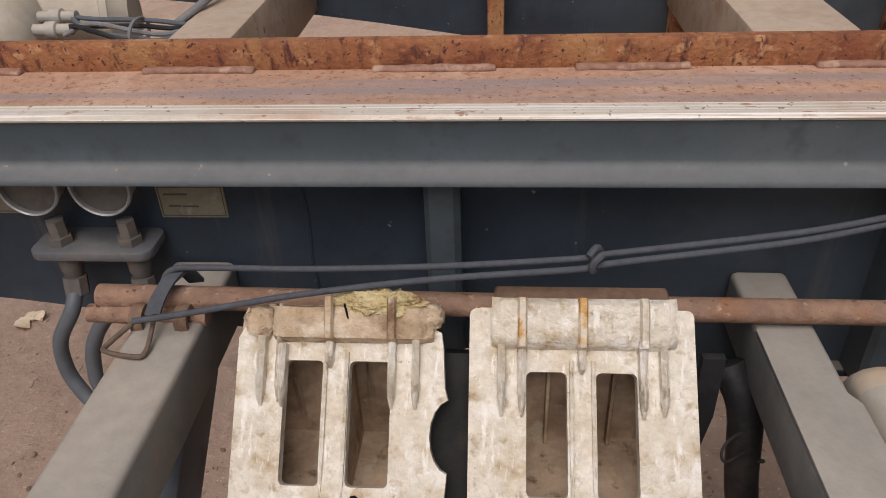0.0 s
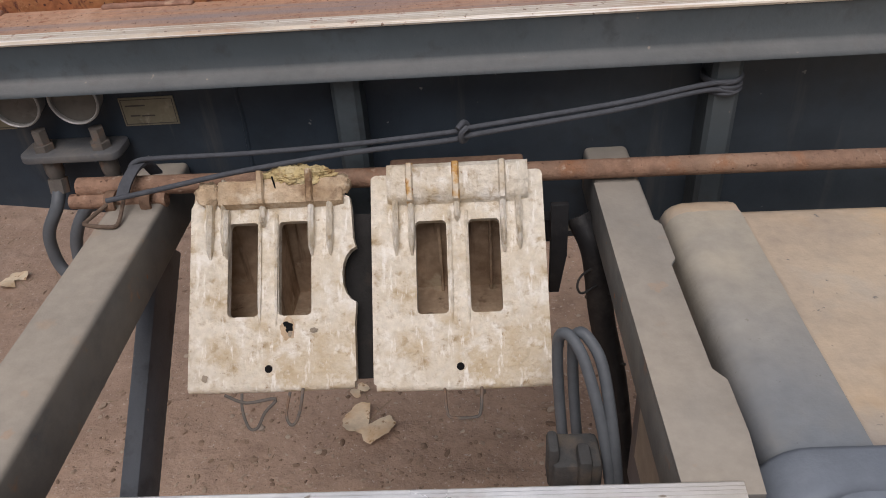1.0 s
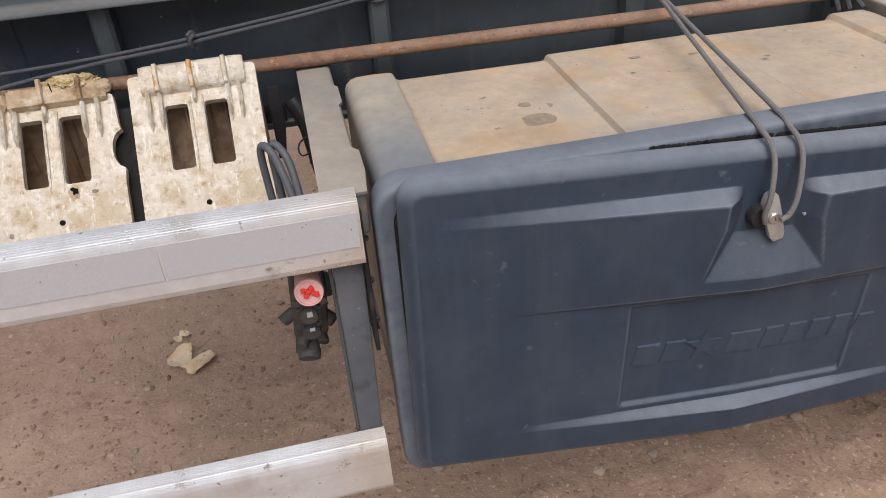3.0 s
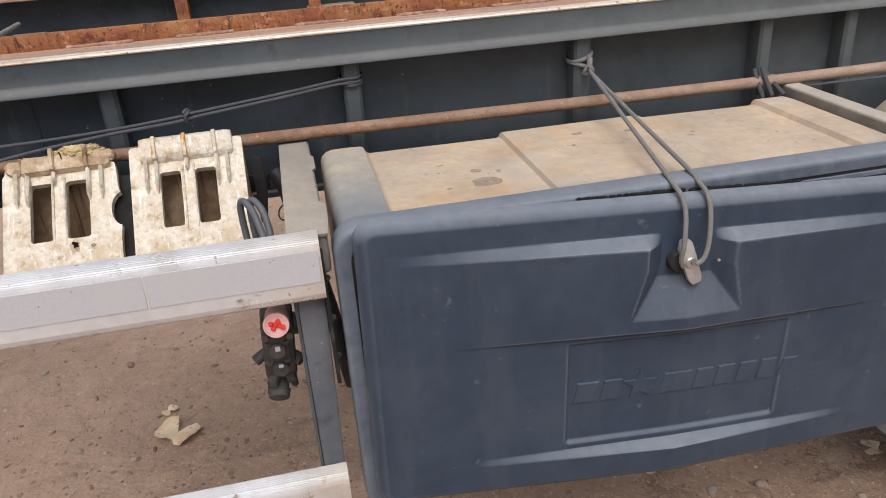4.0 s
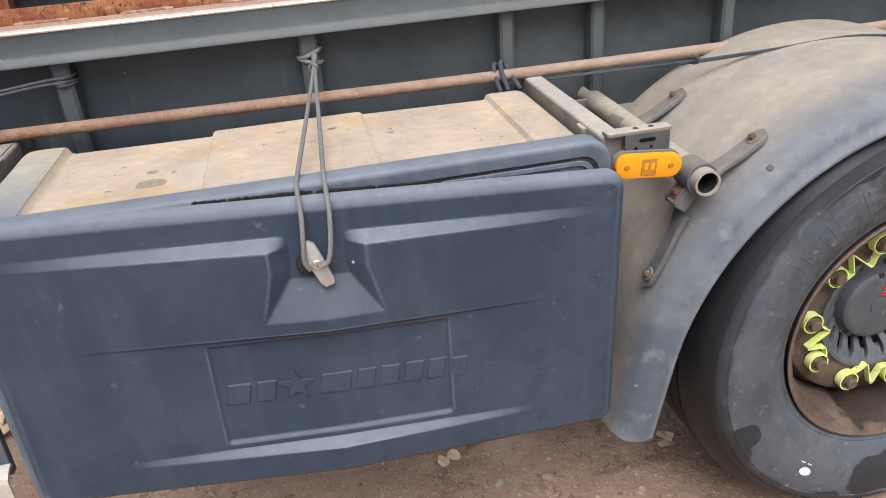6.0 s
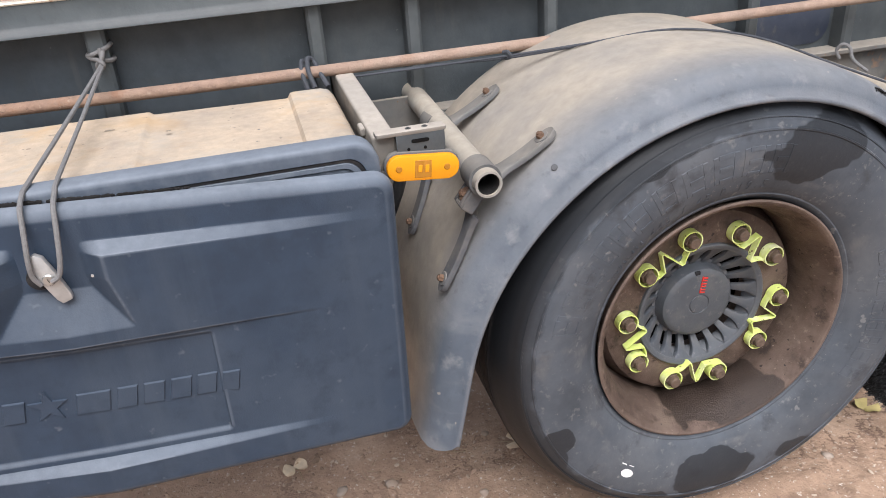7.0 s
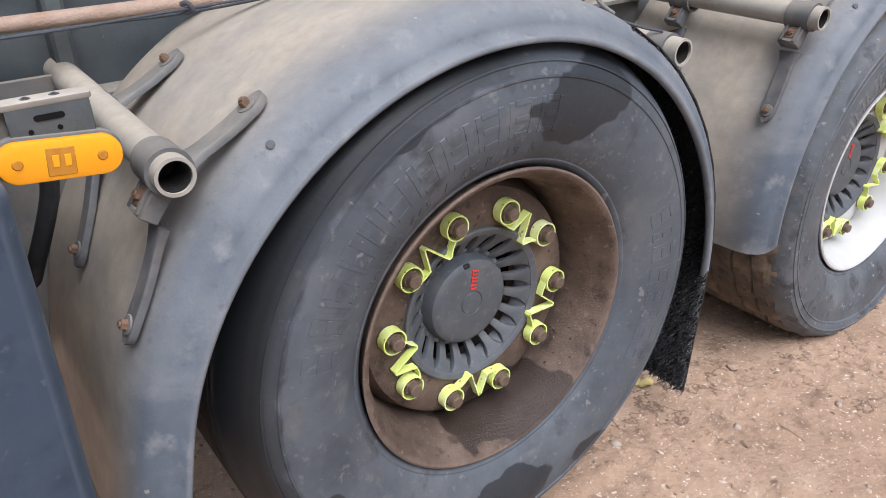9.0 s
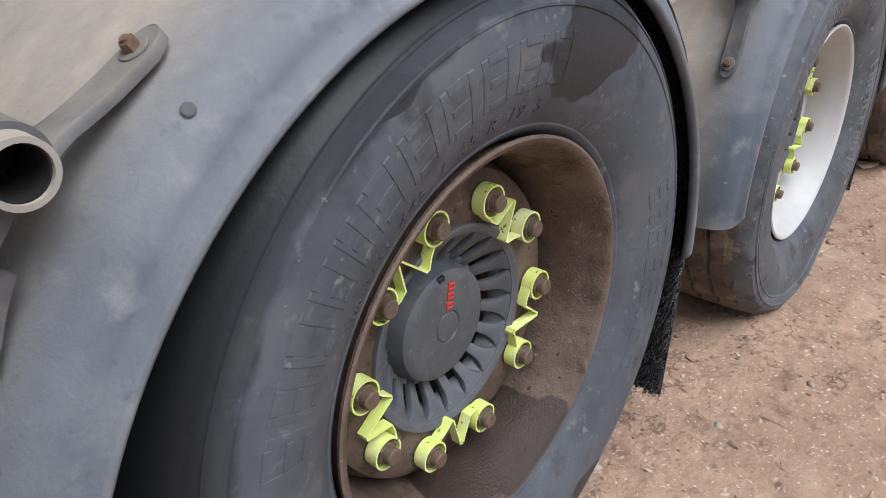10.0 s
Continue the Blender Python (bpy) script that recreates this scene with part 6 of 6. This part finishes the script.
def wheel(cx, cz, kind, phase):
    white = kind == "white"
    label = "trailer wheel with white steel rim and lime nut indicators" if white else "trailer wheel with rusty brown rim and lime nut indicators"
    ob = thing("wheel", (cx, 0.45, cz), label, "wheel", "trailer wheels")
    at = Matrix.Translation((cx, 0, cz))
    size = 0.955 if white else 1.0
    square = 0.026 if white else 0.0
    prof = [(r * size, y - square * sstep(r, 0.385, 0.445)) for r, y in tyre_profile()]
    tread = []
    for y in (0.335, 0.345, 0.385, 0.395, 0.45, 0.46, 0.49, 0.50, 0.555, 0.565, 0.605, 0.615):
        tread.append(y)
    rows = [(0.4555 * size, 0.331 - square)]
    deep = 0.010
    for k in range(0, len(tread), 2):
        a, z = tread[k], tread[k + 1]
        top_r = 0.4565 * size
        rows += [(top_r, a), (top_r - deep, a + 0.002), (top_r - deep, z - 0.002), (top_r, z)]
    backside = [(r, 0.95 - y) for r, y in prof[::-1]]
    full = prof + rows + [(0.4555 * size, 0.95 - 0.331)] + backside

    def wave(k, j):
        r, y = full[j]
        if r < 0.449 * size or 0.30 > y or y > 0.65:
            return 0.0
        if white and r > 0.45 * size and (k // 2 + int(y * 40)) % 3 == 0:
            return -0.007
        return 0.0
    segs = 180
    tm = lathe(full, segs, True, None, at, wave)
    if white:
        for v in tm.verts:
            far = math.hypot(v.co.x - cx, v.co.z - cz)
            if far > 0.425 * size and v.co.y < 0.33:
                v.co.y += 0.0045 * noise.noise(v.co * 45)
                out = 1 + 0.011 * noise.noise(v.co * 38 + Vector((7, 0, 0)))
                v.co.x, v.co.z = cx + (v.co.x - cx) * out, cz + (v.co.z - cz) * out
            v.co.z = max(v.co.z, cz - 0.412)
            if v.co.z < cz - 0.34 and v.co.y < 0.30:
                v.co.y -= 0.008 * sstep(cz - 0.34 - v.co.z, 0.0, 0.06)
    for f in tm.faces:
        c = f.calc_center_median()
        far = math.hypot(c.x - cx, c.z - cz)
        if far > (0.4485 if white else 0.4525) * size:
            f.material_index = 1
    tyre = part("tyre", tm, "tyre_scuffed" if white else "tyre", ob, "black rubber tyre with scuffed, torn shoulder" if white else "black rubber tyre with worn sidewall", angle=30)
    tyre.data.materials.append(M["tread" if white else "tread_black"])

    # raised plain marks in place of the maker's lettering, and the size that can be read
    def on_wall(r, a, lift):
        ys = [p for p in prof if 0.245 < p[0] < 0.445]
        y = float(np.interp(r, [p[0] for p in ys], [p[1] for p in ys]))
        return Vector((cx + r * math.cos(a), y - lift, cz + r * math.sin(a)))

    def wall_bar(a0, a1, r0, r1, lift=0.0019):
        b = bmesh.new()
        n = 7
        rows_b = []
        for j in range(n):
            r = r0 + (r1 - r0) * j / (n - 1)
            rr = []
            for i in range(7):
                a = a0 + (a1 - a0) * (0.0, 0.06, 0.2, 0.5, 0.8, 0.94, 1.0)[i]
                m_ = min(i, 6 - i, j, n - 1 - j)
                rr.append(b.verts.new(on_wall(r, a, (-0.0006, lift, 0.0003, 0.0003)[m_])))
            rows_b.append(rr)
        for j in range(n - 1):
            for i in range(6):
                b.faces.new((rows_b[j][i], rows_b[j][i + 1], rows_b[j + 1][i + 1], rows_b[j + 1][i]))
        return b

    def wall_mark(a0, a1, r0, r1):
        """One raised mark: two uprights and three cross strokes, flat on top, in one mesh."""
        b = bmesh.new()
        w_a, w_r = (a1 - a0) * 0.2, (r1 - r0) * 0.15
        mid = (r0 + r1) / 2
        strokes = [(a0, a0 + w_a, r0, r1), (a1 - w_a, a1, r0, r1)] + [(a0 + w_a, a1 - w_a, q, q + w_r) for q in (r0, mid - w_r / 2, r1 - w_r)]
        for p0, p1, q0, q1 in strokes:
            grid = []
            for j in range(6):
                r = q0 + (q1 - q0) * (0.0, 0.04, 0.35, 0.65, 0.96, 1.0)[j]
                grid.append([b.verts.new(on_wall(r, p0 + (p1 - p0) * (0.0, 0.05, 0.95, 1.0)[i], -0.0005 if i in (0, 3) or j in (0, 5) else 0.0009)) for i in range(4)])
            for j in range(5):
                for i in range(3):
                    b.faces.new((grid[j][i], grid[j][i + 1], grid[j + 1][i + 1], grid[j + 1][i]))
        return b

    start = 168 if not white else 150
    for wdeg in (7.5, 6, 7, 5.5, 4, 7.5, 7.5, 7.5, 7.5, 7.5, 6.5):
        part("raised_mark", wall_mark(radians(start), radians(start - wdeg), 0.318 * size, 0.372 * size), "tyre_scuffed" if white else "tyre", tyre, angle=25)
        start -= wdeg + 1.6
    start = 20
    for wdeg in (6, 3, 6, 6, 5, 3, 6, 5):
        part("raised_mark", wall_mark(radians(start), radians(start - wdeg), 0.320 * size, 0.370 * size), "tyre_scuffed" if white else "tyre", tyre, angle=25)
        start -= wdeg + 1.8

    def arc_text(body, size, r, a_mid, step):
        for i, ch in enumerate(body):
            if ch == " ":
                continue
            b = letters(ch, size, 0.0014)
            a = a_mid - step * (i - (len(body) - 1) / 2)
            for v in b.verts:
                rr = r + v.co.y
                v.co = on_wall(rr, radians(a) - v.co.x / rr, 0.0012 if v.co.z > 0 else -0.001)
            part("raised_letter", b, "letters", tyre)
    if not white:
        arc_text("445 / 45 R 19.5", 0.024, 0.288, 104.5, 3.0)
        arc_text("TUBELESS", 0.0145, 0.291, 138, 2.1)
        dot = bmesh.new()
        bmesh.ops.create_circle(dot, cap_ends=True, segments=20, radius=1.0)
        for v in dot.verts:
            rr = 0.349 + v.co.y * 0.0095
            v.co = on_wall(rr, radians(234.8) + v.co.x * 0.0155 / rr, 0.0008)
        part("paint_dot", dot, "whitepaint", tyre, "white paint dot")
        for k in range(2):
            part("paint_dash", wall_bar(radians(236.4 - 3.4 * k), radians(234.0 - 3.4 * k), 0.331, 0.3325 + 0.001 * k, 0.0006), "whitepaint", tyre)

    rim_mat = "rim_white" if white else "rim"
    rim = [(0.244, 0.330), (0.251, 0.300), (0.255, 0.292), (0.259, 0.288), (0.2595, 0.284), (0.256, 0.2825), (0.250, 0.285), (0.246, 0.291), (0.241, 0.302), (0.235, 0.315), (0.229, 0.328), (0.226, 0.345), (0.223, 0.37), (0.221, 0.41), (0.221, 0.55), (0.245, 0.55)]
    part("rim", lathe([(r * size, y) for r, y in rim], 120, True, None, at), rim_mat, ob, "white painted rim" if white else "rusty brown steel rim", angle=35)
    disc_mat = "rim" if not white else "rim_white"
    disc = [(0.130, 0.364), (0.14, 0.364), (0.19, 0.365), (0.203, 0.371), (0.209, 0.384), (0.220, 0.412), (0.220, 0.424), (0.20, 0.40), (0.130, 0.385)]
    part("disc", lathe(disc, 96, True, None, at), disc_mat, ob, "", angle=35)
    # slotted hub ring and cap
    # black disc behind the slots paints the shade of the hub's depth
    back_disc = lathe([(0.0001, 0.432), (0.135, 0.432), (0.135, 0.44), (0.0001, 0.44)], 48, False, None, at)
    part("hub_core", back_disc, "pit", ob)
    ring = lathe([(0.1255, 0.3615), (0.130, 0.3585), (0.135, 0.3572), (0.1375, 0.3585), (0.1385, 0.363), (0.138, 0.384), (0.1255, 0.384)], 100, True, None, at)
    lathe([(0.064, 0.402), (0.088, 0.396), (0.089, 0.418), (0.064, 0.418)], 60, True, ring, at)
    lathe([(0.1275, 0.367), (0.117, 0.384), (0.116, 0.394), (0.119, 0.394), (0.1285, 0.373)], 60, True, ring, at)
    part("hub_ring", ring, "hub", ob, "dark grey slotted hub ring", angle=32)
    half = [(0.078, 0.0056), (0.090, 0.0064), (0.102, 0.0074), (0.1105, 0.0088), (0.1155, 0.0110), (0.1195, 0.0142), (0.1230, 0.0178), (0.1265, 0.0198)]
    vane = prism(half + [(r, -q) for r, q in half[::-1]], "y", 0.0, 0.012, None, 0.0012)
    for v in vane.verts:
        v.co.y += 0.398 - (v.co.x - 0.078) * 0.75 - 0.45
    first = part("vane", vane, "hub", ob, "", 32, True)
    first.rotation_euler.y = -radians(5)
    for k in range(1, 20):
        more = new("vane", first.data)
        more.parent = ob
        more.rotation_euler.y = -radians(18 * k + 5)
    part("hub_cap", lathe([(0.0001, 0.3685), (0.019, 0.3685), (0.020, 0.3702), (0.0215, 0.3702), (0.0225, 0.3685), (0.064, 0.3695), (0.070, 0.371), (0.0755, 0.3755), (0.083, 0.402), (0.083, 0.43), (0.0001, 0.43)], 64, False, None, at), "hub", ob, "round grey hub cap", angle=30)
    for k in range(3):
        z = 0.0255 + 0.0130 * k
        mark = bmesh.new()
        for box_ in ((-0.0062, -0.0034, z, z + 0.0108), (-0.0034, 0.0062, z + 0.0004, z + 0.0030), (-0.0034, 0.0062, z + 0.0062, z + 0.0088)):
            block(box_[0], box_[1], 0.3672, 0.3705, box_[2], box_[3], 0.0005, 1, mark, at @ Matrix.Rotation(radians(8), 4, "Y"))
        part("hub_mark", mark, "red", ob, "red raised mark")
    part("arrow_notch", block(-0.006, 0.006, 0.3695, 0.39, 0.0665, 0.0745, 0.0015, 1, None, at @ Matrix.Rotation(radians(-6), 4, "Y")), "black", ob, "dark pointer on the rim of the cap")
    # nuts
    nut_at = []
    for k in range(10):
        a = radians(phase + 36 * k)
        nut_at.append(Vector((cx + 0.1675 * math.cos(a), 0, cz + 0.1675 * math.sin(a))))
        t = Matrix.Translation(nut_at[-1])
        nb = lathe([(0.0001, 0.3430), (0.0140, 0.3430), (0.0150, 0.3450), (0.0150, 0.3660), (0.0001, 0.3660)], 6, False, None, t @ Matrix.Rotation(0.3 * k, 4, "Y"))
        lathe([(0.0001, 0.3315), (0.0095, 0.3315), (0.0112, 0.3335), (0.0112, 0.3450), (0.0001, 0.3450)], 14, False, nb, t)
        lathe([(0.0001, 0.3620), (0.0185, 0.3620), (0.019, 0.3690), (0.0001, 0.3700)], 20, False, nb, t)
        part("wheel_nut", nb, "nut", ob, "", angle=30)
    # lime indicator links, one to each pair of nuts
    for k in (1, 3, 5, 7, 9):
        a_, b_ = nut_at[k % 10], nut_at[(k + 1) % 10]
        link = bmesh.new()
        for c in (a_, b_):
            lathe([(0.0188, 0.3430), (0.0211, 0.3430), (0.0211, 0.3610), (0.0188, 0.3610)], 28, True, link, Matrix.Translation(c))
        d = (b_ - a_)
        e = d.normalized()
        inward = (Vector((cx, 0, cz)) - (a_ + b_) / 2).normalized()
        q = [a_ + e * 0.012 + inward * 0.016, a_ + e * 0.024 + inward * 0.023, a_ + d * 0.34 + inward * 0.033, a_ + d * 0.38 + inward * 0.032, a_ + d * 0.54 - inward * 0.017, a_ + d * 0.58 - inward * 0.017, a_ + d * 0.71 + inward * 0.020, b_ - e * 0.018 + inward * 0.021, b_ - e * 0.006 + inward * 0.0195]
        ribbon([p + Vector((0, 0.353, 0)) for p in q], (0, 1, 0), 0.015, 0.0024, 1, link)
        part("nut_indicator", link, "lime", ob, "lime plastic nut indicator link", angle=30)
    part("air_valve", tube([(cx - 0.195, 0.33, cz - 0.125), (cx - 0.20, 0.34, cz - 0.13), (cx - 0.212, 0.37, cz - 0.14)], 0.004, 8, 3), "steel", ob)
    return ob


wheel(2.048, 0.545, "brown", -2.4)
w2 = wheel(3.252, 0.478, "white", -11.0)
copy_thing(w2, Matrix.Translation(w2.location + Vector((1.25, 0, 0))))

# ---- between the mudguards ----
part("cover_panel", prism(rrect(2.432, 2.642, 0.902, 1.115, 0.045, 6), "y", 0.8212, 0.8255, None, 0.001), "panel", chassis, "dark blue cover panel on the web")
part("suspension_bracket", prism([(2.44, 0.42), (2.86, 0.42), (2.92, 0.885), (2.34, 0.885)], "y", 0.80, 0.83, None, 0.003), "arm", chassis, "dusty grey suspension hanger plate")
part("pivot_bush", lathe([(0.0001, -0.03), (0.022, -0.03), (0.026, -0.022), (0.034, -0.018), (0.036, 0.0), (0.0001, 0.0)], 24, False, None, Matrix.Translation((2.66, 0.80, 0.80))), "arm", chassis, "round pivot bush")
part("axle_beam", tube([(2.048, 0.45, 0.545), (2.048, 2.3, 0.545)], 0.06, 20, 1), "chassis", chassis)
part("axle_beam", tube([(3.24, 0.45, 0.478), (3.24, 2.3, 0.478)], 0.06, 20, 1), "chassis", chassis)
part("axle_beam", tube([(4.49, 0.45, 0.478), (4.49, 2.3, 0.478)], 0.06, 20, 1), "chassis", chassis)

# ---- air tank and pipes under the open deck ----
tank = thing("air_tank", (-0.75, 1.3, 1.0), "dusty beige air tank with fittings between the beams", "air tank")
along = Matrix.Rotation(radians(90), 4, "Z")
part("shell", lathe([(0.0001, -0.30), (0.05, -0.295), (0.085, -0.27), (0.10, -0.23), (0.10, 0.20), (0.103, 0.205), (0.103, 0.222), (0.099, 0.226), (0.085, 0.27), (0.05, 0.295), (0.0001, 0.30)], 48, False, None, Matrix.Translation((-0.905, 1.42, 1.045)) @ along @ Matrix.Rotation(radians(180), 4, "Z")), "tank", tank, "dished tank end with a seam")
part("brake_chamber", lathe([(0.0001, -0.075), (0.045, -0.072), (0.058, -0.05), (0.06, 0.04), (0.067, 0.044), (0.067, 0.056), (0.06, 0.06), (0.045, 0.085), (0.0001, 0.09)], 40, False, None, Matrix.Translation((-0.575, 1.52, 1.065)) @ Matrix.Rotation(radians(-80), 4, "Z")), "tank", tank, "dusty round canister with a clamp ring")
for fy, fz in ((1.425, 1.092), (1.40, 1.078)):
    part("fitting", lathe([(0.0001, -0.035), (0.010, -0.035), (0.010, -0.012), (0.014, -0.010), (0.014, 0.008), (0.010, 0.010), (0.010, 0.03), (0.0001, 0.03)], 12, False, None, Matrix.Translation((-0.575, fy, fz)) @ along), "pipe", tank, "pale plastic fitting")
for k in range(5):
    part("pipe", tube([(-0.55, 1.425 - 0.018 * (k % 3), 1.092 - 0.010 * (k % 3)), (-0.50, 1.415 - 0.012 * k, 1.090 - 0.008 * (k % 2)), (-0.415, 1.400 - 0.012 * k, 1.092 - 0.006 * k), (-0.36, 1.395 - 0.015 * k, 1.088 - 0.004 * k), (-0.30, 1.41 + 0.02 * k, 1.07), (-0.22, 1.50, 0.99)], 0.0042, 8, 5), ("hose", "black", "cord")[k % 3], tank)
part("pipe", tube([(-0.36, 1.40, 1.085), (-0.335, 1.43, 1.10), (-0.315, 1.50, 1.115), (-0.30, 1.60, 1.125), (-0.29, 1.80, 1.13)], 0.007, 10, 5), "cord", tank, "thick grey cable")
part("cable_tie", tube([(-0.415 + 0.002 * math.cos(a), 1.378 + 0.034 * math.cos(a), 1.080 + 0.020 * math.sin(a)) for a in [2 * math.pi * j / 10 for j in range(11)]], 0.003, 6, 3), "cord", tank)

# ---- loose things on the ground ----
def leaf(x, y, size, spin, material, label, curl=0.25):
    b = bmesh.new()
    n, m = 44, 9
    rows = []
    for j in range(m):
        r = j / (m - 1)
        row = []
        for i in range(n):
            a = radians(-150 + 300 * i / (n - 1))
            rad = size * (0.36 + 0.16 * abs(math.sin(a)) + 0.014 * math.cos(9 * a) + 0.01 * math.sin(17 * a) - 0.13 * math.exp(-(a / 0.3) ** 2)) * r
            px, py = rad * math.sin(a), rad * math.cos(a)
            z = 0.012 + curl * (abs(px) * 0.55 + 0.25 * py * py / size) + size * 0.07 * r ** 3 * math.sin(3.3 * a + x * 9) + 0.003 * noise.noise((px * 60, py * 60, x))
            row.append((px, py, z))
        rows.append(row)
    t = Matrix.Translation((x, y, ground_height(x, y) - 0.004)) @ Matrix.Rotation(radians(spin), 4, "Z")
    for side in (0.0, -0.0006):
        grid = [[b.verts.new(t @ Vector((p[0], p[1], p[2] + side))) for p in row] for row in rows]
        for j in range(m - 1):
            for i in range(n - 1):
                if j == 0:
                    b.faces.new((grid[0][0], grid[1][i], grid[1][i + 1])) if grid[0][0].is_valid else None
                else:
                    b.faces.new((grid[j][i], grid[j][i + 1], grid[j + 1][i + 1], grid[j + 1][i]))
        for v in grid[0][1:]:
            b.verts.remove(v)
    ob = thing("leaf", (x, y, ground_height(x, y)), label, "leaf", "fallen leaves")
    part("blade", b, material, ob, "", angle=60)
    part("stalk", tube([t @ Vector((0, 0.0, 0.012)), t @ Vector((0.003, -size * 0.3, 0.014)), t @ Vector((-0.002, -size * 0.75, 0.008))], 0.0011, 6, 3), "twig", ob)


leaf(-0.025, 1.24, 0.13, 150, "leaf", "curled dry two-lobed leaf lying on the soil")
leaf(-0.06, 1.36, 0.05, 40, "leaf", "small dry leaf on the soil")
leaf(-1.25, 1.9, 0.09, 60, "leaf", "pale dry leaf lying on the soil")
leaf(1.20, 0.735, 0.06, 20, "leaf", "small dry brown leaf under the box")
leaf(0.437, 2.134, 0.09, 60, "leaf_yellow", "yellow leaf on the soil beyond the beam")
leaf(0.66, 0.72, 0.06, 200, "leaf_yellow", "small yellow leaf under the box")
leaf(2.62, 0.44, 0.06, 110, "leaf_yellow", "yellow leaf behind the wheel")
leaf(4.31, 0.37, 0.13, 80, "leaf", "pale dry leaf on the soil")
leaf(4.40, 0.30, 0.06, 10, "leaf", "small pale dry leaf on the soil")
leaf(1.74, 0.62, 0.06, 250, "leaf", "small dry leaf beside the wheel")


def stone_mesh(seed, size, flat=0.7, sub=2):
    b = bmesh.new()
    bmesh.ops.create_icosphere(b, subdivisions=sub, radius=size)
    off = Vector((seed * 3.1, seed * 1.7, seed))
    for v in b.verts:
        v.co *= 1 + 0.55 * noise.noise(v.co / size * 1.1 + off)
        v.co.z *= flat
    return b


rng = random.Random(21)
for k, (x, y, s) in enumerate(((2.414, 0.33, 0.018), (2.006, 0.27, 0.016), (1.30, 0.62, 0.02), (1.05, 0.60, 0.016), (1.42, 0.60, 0.022), (0.56, 0.70, 0.018), (2.35, 0.15, 0.02), (2.66, 0.2, 0.014), (-0.3, 1.25, 0.014), (-0.5, 1.7, 0.018),
                               (0.25, 1.35, 0.02), (0.5, 1.1, 0.02), (1.62, 0.5, 0.016), (1.68, 0.68, 0.012), (2.9, 0.1, 0.012), (3.4, 0.05, 0.014), (-0.15, 0.95, 0.012), (0.1, 0.85, 0.014), (2.2, 0.05, 0.015), (1.85, 0.62, 0.012))):
    b = stone_mesh(k, s * 0.72, 0.6)
    b.transform(Matrix.Translation((x, y, ground_height(x, y) + s * 0.12)) @ Matrix.Rotation(rng.uniform(0, 6), 4, "Z"))
    single("stone", b, "stone", "pale rounded stone lying on the soil", "stone", "stones on the ground", angle=80)

shapes = []
for k in range(6):
    b = stone_mesh(k + 30, 1.0, 0.42, 1)
    bmesh.ops.scale(b, vec=(1.25, 0.62 + 0.06 * k, 1.0), verts=b.verts)
    b.verts.ensure_lookup_table()
    shapes.append(([v.co.copy() for v in b.verts], [[v.index for v in f.verts] for f in b.faces]))
    b.free()
vs, fs = [], []
for k in range(36000):
    x, y = rng.uniform(-2.0, 4.9), rng.uniform(-0.9, 3.0)
    if rng.random() < 0.45:
        x, y = (rng.gauss(1.6, 1.1), rng.gauss(0.55, 0.28)) if k % 2 else (rng.gauss(0.0, 0.6), rng.gauss(0.9, 0.4))
    s = 0.0015 + 0.0055 * rng.random() ** 5 + (0.002 + 0.009 * rng.random() ** 2 if k % 26 == 0 else 0.0)
    pv, pf = shapes[k % 6]
    turn_m = Matrix.Translation((x, y, ground_height(x, y) + s * 0.12)) @ Matrix.Rotation(rng.uniform(0, 6.3), 4, (rng.uniform(-0.5, 0.5), rng.uniform(-0.5, 0.5), 1.5))
    i = len(vs)
    vs += [turn_m @ (p * s) for p in pv]
    fs += [[i + q for q in f] for f in pf]
gm = bpy.data.meshes.new("gravel")
gm.from_pydata(vs, [], fs)
gm.materials.append(M["grit"])
tagged(new("gravel", gm), "scattered fine gravel and grit on the soil", "gravel", kind="stuff")

vs, fs = [], []
for k in range(1100):
    x, y = rng.uniform(-1.6, 4.6), rng.uniform(-0.6, 2.4)
    a, n = rng.uniform(0, 6.3), rng.uniform(0.008, 0.02) + 0.05 * rng.random() ** 4
    z = ground_height(x, y) + 0.003
    d, w = Vector((math.cos(a), math.sin(a), rng.uniform(-0.06, 0.06))) * n, Vector((-math.sin(a), math.cos(a), 0)) * 0.0011
    i = len(vs)
    p = Vector((x, y, z))
    h = Vector((0, 0, 0.0018))
    vs += [p - w, p + w, p + h, p + d - w * 0.5, p + d + w * 0.5, p + d + h * 0.6]
    fs += [(i, i + 1, i + 4, i + 3), (i + 1, i + 2, i + 5, i + 4), (i + 2, i, i + 3, i + 5), (i, i + 2, i + 1), (i + 3, i + 4, i + 5)]
tw = bpy.data.meshes.new("twigs")
tw.from_pydata(vs, [], fs)
tw.materials.append(M["twig"])
tagged(new("twigs", tw), "scattered dry twigs and stalks on the soil", "twigs", kind="stuff")
